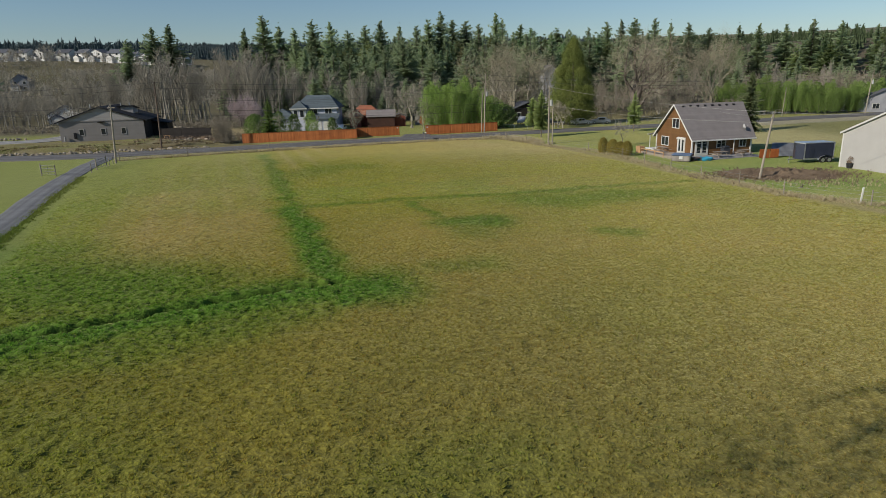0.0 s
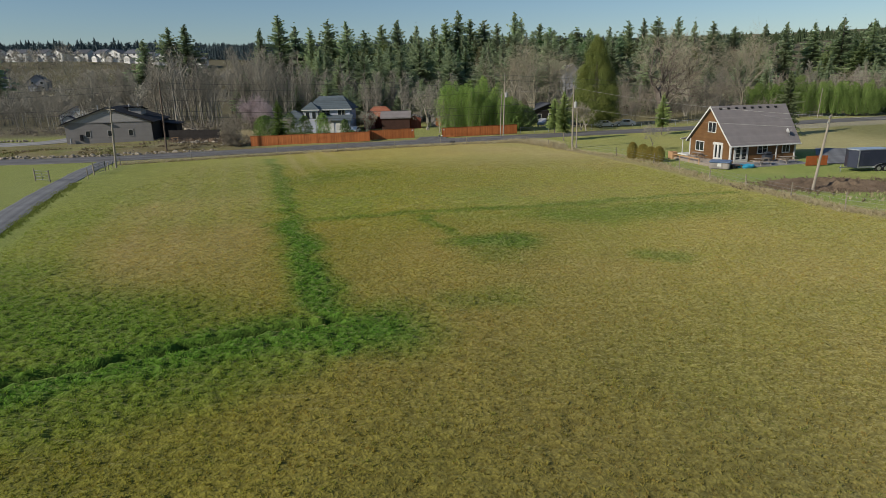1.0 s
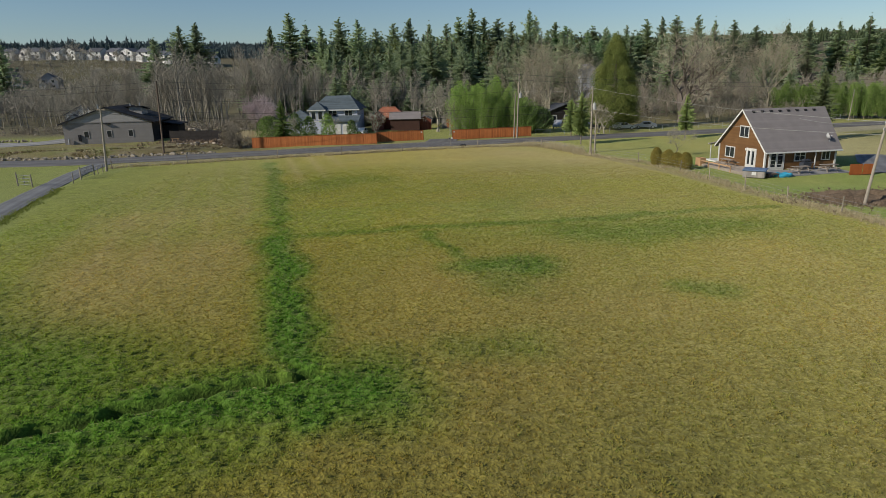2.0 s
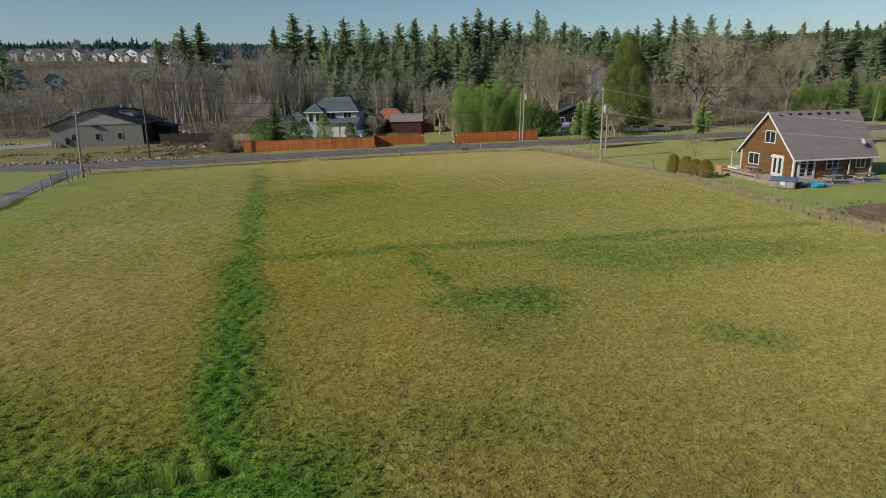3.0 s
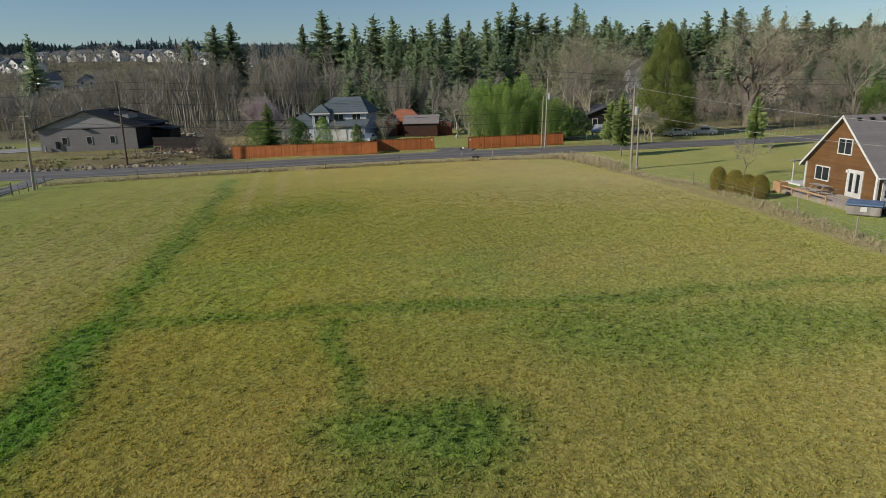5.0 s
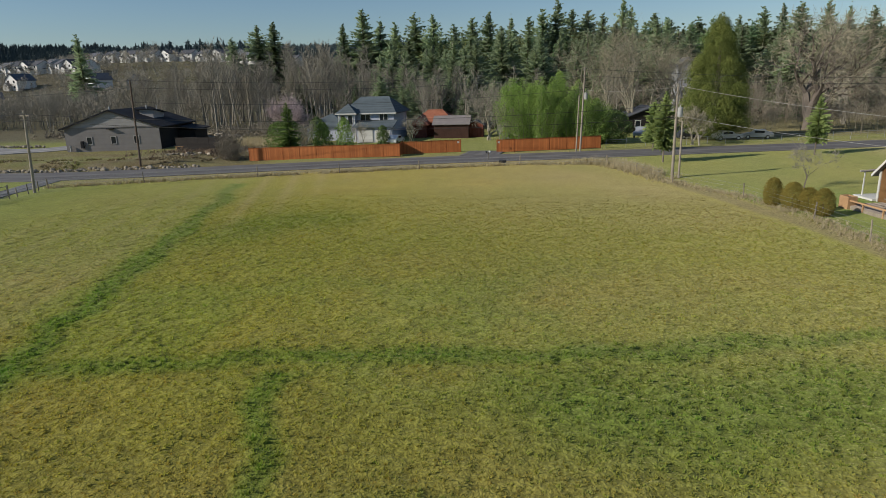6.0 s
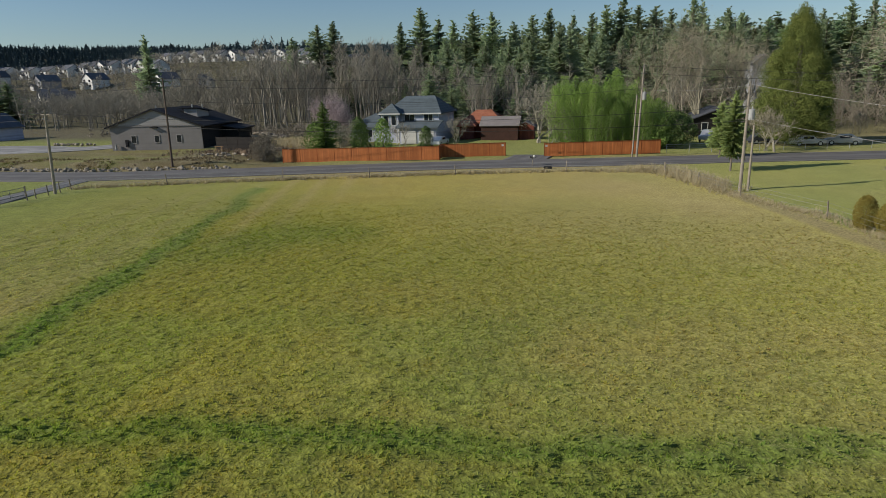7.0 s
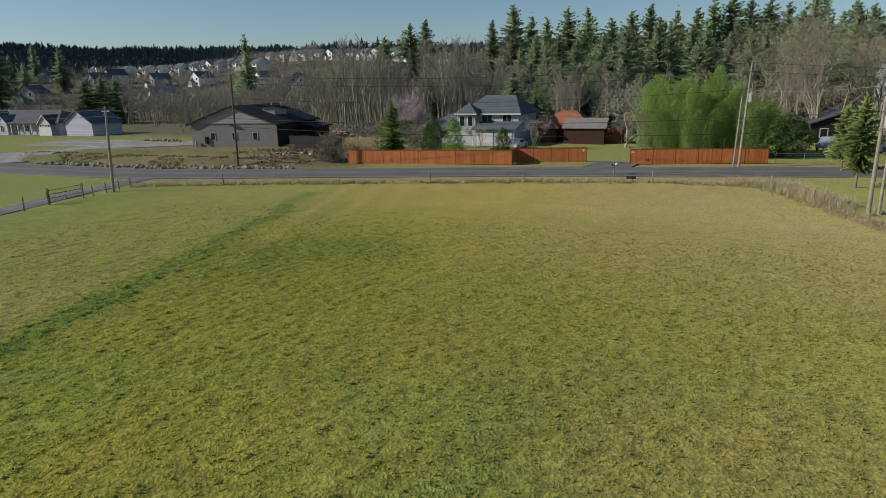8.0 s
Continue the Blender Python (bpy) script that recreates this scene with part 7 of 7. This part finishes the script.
part("tread", boxed(-0.6, 0.6, -0.35, 0.35, 0.34, 0.4), POLEDARK, step)
for s in (-0.55, 0.5):
    part("side", boxed(s, s + 0.05, -0.33, 0.33, 0, 0.34), POLEDARK, step)


def paddling_pool():
    p = thing("paddling_pool", pose(34.4, 79.4, 0.0, 0, 0, 15), "crumpled bright blue plastic paddling pool on the grass", "pool")
    bm = bmesh.new()
    n = 22
    rings = []
    for r, z in ((0.95, 0.02), (1.02, 0.2), (0.95, 0.34), (0.82, 0.3), (0.8, 0.08), (0.02, 0.07)):
        rings.append([bm.verts.new((r * math.cos(6.283 * k / n), 0.75 * r * math.sin(6.283 * k / n), z + 0.06 * math.sin(k * 1.9 + r * 3) * (r > 0.5))) for k in range(n)])
    for a, b in zip(rings, rings[1:]):
        for k in range(n):
            bm.faces.new((a[k], a[(k + 1) % n], b[(k + 1) % n], b[k]))
    part("shell", bm, CYAN, p)
    return p


paddling_pool()


def grill():
    g = thing("barbecue", pose(38.7, 83.4, 0.07, 0, 0, 14), "dark covered barbecue beside the cabin door", "barbecue")
    part("cart", boxed(-0.55, 0.55, -0.3, 0.3, 0.1, 0.85, 0.04), CARDARK, g)
    part("lid", boxed(-0.45, 0.45, -0.28, 0.28, 0.86, 1.18, 0.1), CARDARK, g)
    part("side_shelf", boxed(0.56, 0.95, -0.25, 0.25, 0.8, 0.84), ALU, g)
    return g


grill()
for x, y, w, lab in ((41.9, 79.6, 1.3, "orange-brown board screen on the lawn"), (43.2, 79.7, 1.1, "orange-brown board screen on the lawn")):
    s = thing("board_screen", pose(x, y, 0, 0, 0, 2), lab, "screen", "board screens")
    for k in range(8):
        part("board", boxed(-w / 2 + k * w / 8, -w / 2 + (k + 1) * w / 8 - 0.012, -0.02, 0.02, 0.05, 1.15), CEDARPOST, s)
    part("rail", boxed(-w / 2, w / 2, 0.022, 0.06, 0.85, 0.95), CEDARPOST, s)
    part("rail", boxed(-w / 2, w / 2, 0.022, 0.06, 0.2, 0.3), CEDARPOST, s)
post = thing("marker_post", pose(35.4, 51.6, 0, 0, 3, 0), "pale upright marker post at the lawn edge", "post", "marker posts")
part("shaft", boxed(-0.06, 0.06, -0.06, 0.06, -0.2, 1.25, 0.015), WHITE, post)
bin_ = thing("flower_pot", pose(46.0, 69.4, 0), "dark tall pot with a dead plant against the barn", "pot")
part("pot", tubed([(0, 0, 0), (0, 0, 0.55), (0, 0, 0.6)], [0.26, 0.36, 0.36], 12), RUBBER, bin_)
vs, fs = leafy(5, 160, 0.12, egg(0.3, 0.55, 1.25))
tri_mesh("plant", vs, fs, BRUSH, bin_)


# ---------------------------------------------------------------- parked cars and road furniture
def car(m, paint, label, pickup=False):
    c = thing("car", m, label, "car", "parked cars")
    prof = [(-2.2, 0.32), (2.2, 0.32), (2.25, 0.7), (1.9, 0.88), (1.05, 0.95), (0.45, 1.42), (-1.0, 1.45), (-1.75, 1.0), (-2.2, 0.9)]
    if pickup:
        prof = [(-2.6, 0.45), (2.4, 0.45), (2.45, 0.9), (2.2, 1.08), (1.2, 1.12), (0.6, 1.75), (-0.7, 1.78), (-0.85, 1.1), (-2.6, 1.1)]
    bm = prism(prof, 1.7)
    bmesh.ops.translate(bm, verts=bm.verts, vec=(0, -0.85, 0))
    bmesh.ops.bevel(bm, geom=bm.edges[:], offset=0.06, segments=2, affect="EDGES")
    part("body", bm, paint, c)
    top = prof[5][1]
    for s in (-1, 1):
        y = s * 0.855
        part("side_window", boxed(-0.9 if not pickup else -0.6, 0.5, y - 0.012, y + 0.012, 0.98 if not pickup else 1.2, top - 0.1), GLASS, c)
    for x in (-1.4, 1.4):
        for s in (-1, 1):
            w = part("wheel", tubed([(x, s * 0.72, 0.33), (x, s * 0.9, 0.33)], [0.33, 0.33], 14), RUBBER, c)
            part("rim", tubed([(x, s * 0.9, 0.33), (x, s * 0.92, 0.33)], [0.2, 0.2], 10), ALU, w)
    for s in (-0.6, 0.6):
        part("headlight", boxed(prof[2][0] - 0.12, prof[2][0] + 0.02, s - 0.16, s + 0.16, 0.6, 0.74), WHITE, c)
    return c


car(pose(33.2, 143.0, 0, 0, 0, 12), CARSILVER, "silver saloon car parked beyond the chain-link fence")
car(pose(38.0, 144.4, 0, 0, 0, 170), CARSILVER, "silver saloon car parked beyond the chain-link fence")
car(pose(28.2, 146.5, 0, 0, 0, 20), CARDARK, "dark car parked under the cedar")
car(pose(21.0, 149.5, 0, 0, 0, 250), CARSILVER, "grey pickup parked before the dark house", True)
car(pose(-20.5, 142.6, 0, 0, 0, 85), CARWHITE, "white car parked before the garage")

dark_house = thing("house", pose(24.0, 160, 0, 0, 0, 8), "dark single-storey house with white windows among the maples", "house")
part("wall", gable_body(9, 8, 2.9, 4.6), DARKBOARD, dark_house)
part("roof", gable_roof(9, 8, 2.9, 4.6, 0.5, 0.4), HOUSEROOF, dark_house)
for x in (-2.6, 0.2, 2.6):
    for z in (0.9,):
        window(dark_house, pose(x, -0.02, z), 0.9, 1.2, 1, 0.12)
far_house = thing("house", pose(112, 158, 0, 0, 0, -12), "pale low house with dark roof down the lane", "house")
part("wall", gable_body(12, 10, 3.0, 5.6), HOUSEGREY, far_house)
part("roof", gable_roof(12, 10, 3.0, 5.6, 0.6, 0.5), HOUSEROOF, far_house)
window(far_house, pose(-2, -0.02, 0.9), 1.5, 1.2)
for k, (x, y, rz) in enumerate(((-12, 212, 5), (-20, 225, 20), (-60, 208, 0), (-118, 205, 15))):
    row_house(pose(x, y, 0, 0, 0, rz), 10, 9, 3.0, 5.6, HOUSEWHITE, HOUSEROOF, "pale house half hidden in the winter wood", "houses in the wood")

row_house(pose(36.0, 197, 0, 0, 0, 8), 4.4, 8, 12.4, 14.0, HOUSEGREY, HOUSEROOF, "tall pale house half hidden behind the maples", "houses in the wood", n=1)
box_post = thing("mailbox", pose(-1.4, 117.6, 0.0, 0, 0, 20), "pair of roadside mailboxes on a leaning post", "mailbox")
part("post", tubed([(0, 0, -0.2), (0.08, 0, 1.05)], [0.05, 0.05], 6), POSTWOOD, box_post)
part("shelf", boxed(-0.35, 0.45, -0.12, 0.12, 1.02, 1.06), POSTWOOD, box_post)
for x in (-0.2, 0.25):
    part("box", boxed(x - 0.1, x + 0.1, -0.24, 0.24, 1.07, 1.3, 0.05), CARDARK if x < 0 else WHITE, box_post)
tank = thing("culvert_pipe", pose(0.7, 115.6, 0.02, 0, 0, 18), "short dark culvert pipe lying on the verge", "pipe")
part("shell", tubed([(-0.45, 0, 0.16), (0.45, 0, 0.16)], [0.17, 0.17], 12), RUBBER, tank)
table = thing("sawhorse", pose(-54.5, 131.0, 0.1, 0, 0, 15), "small pale trestle before the grey building", "trestle")
part("top", boxed(-0.7, 0.7, -0.12, 0.12, 0.75, 0.83), TANWOOD, table)
for s in (-0.5, 0.5):
    for q in (-0.3, 0.3):
        part("leg", tubed([(s, q, 0), (s, q * 0.3, 0.75)], [0.04, 0.04], 4), TANWOOD, table)
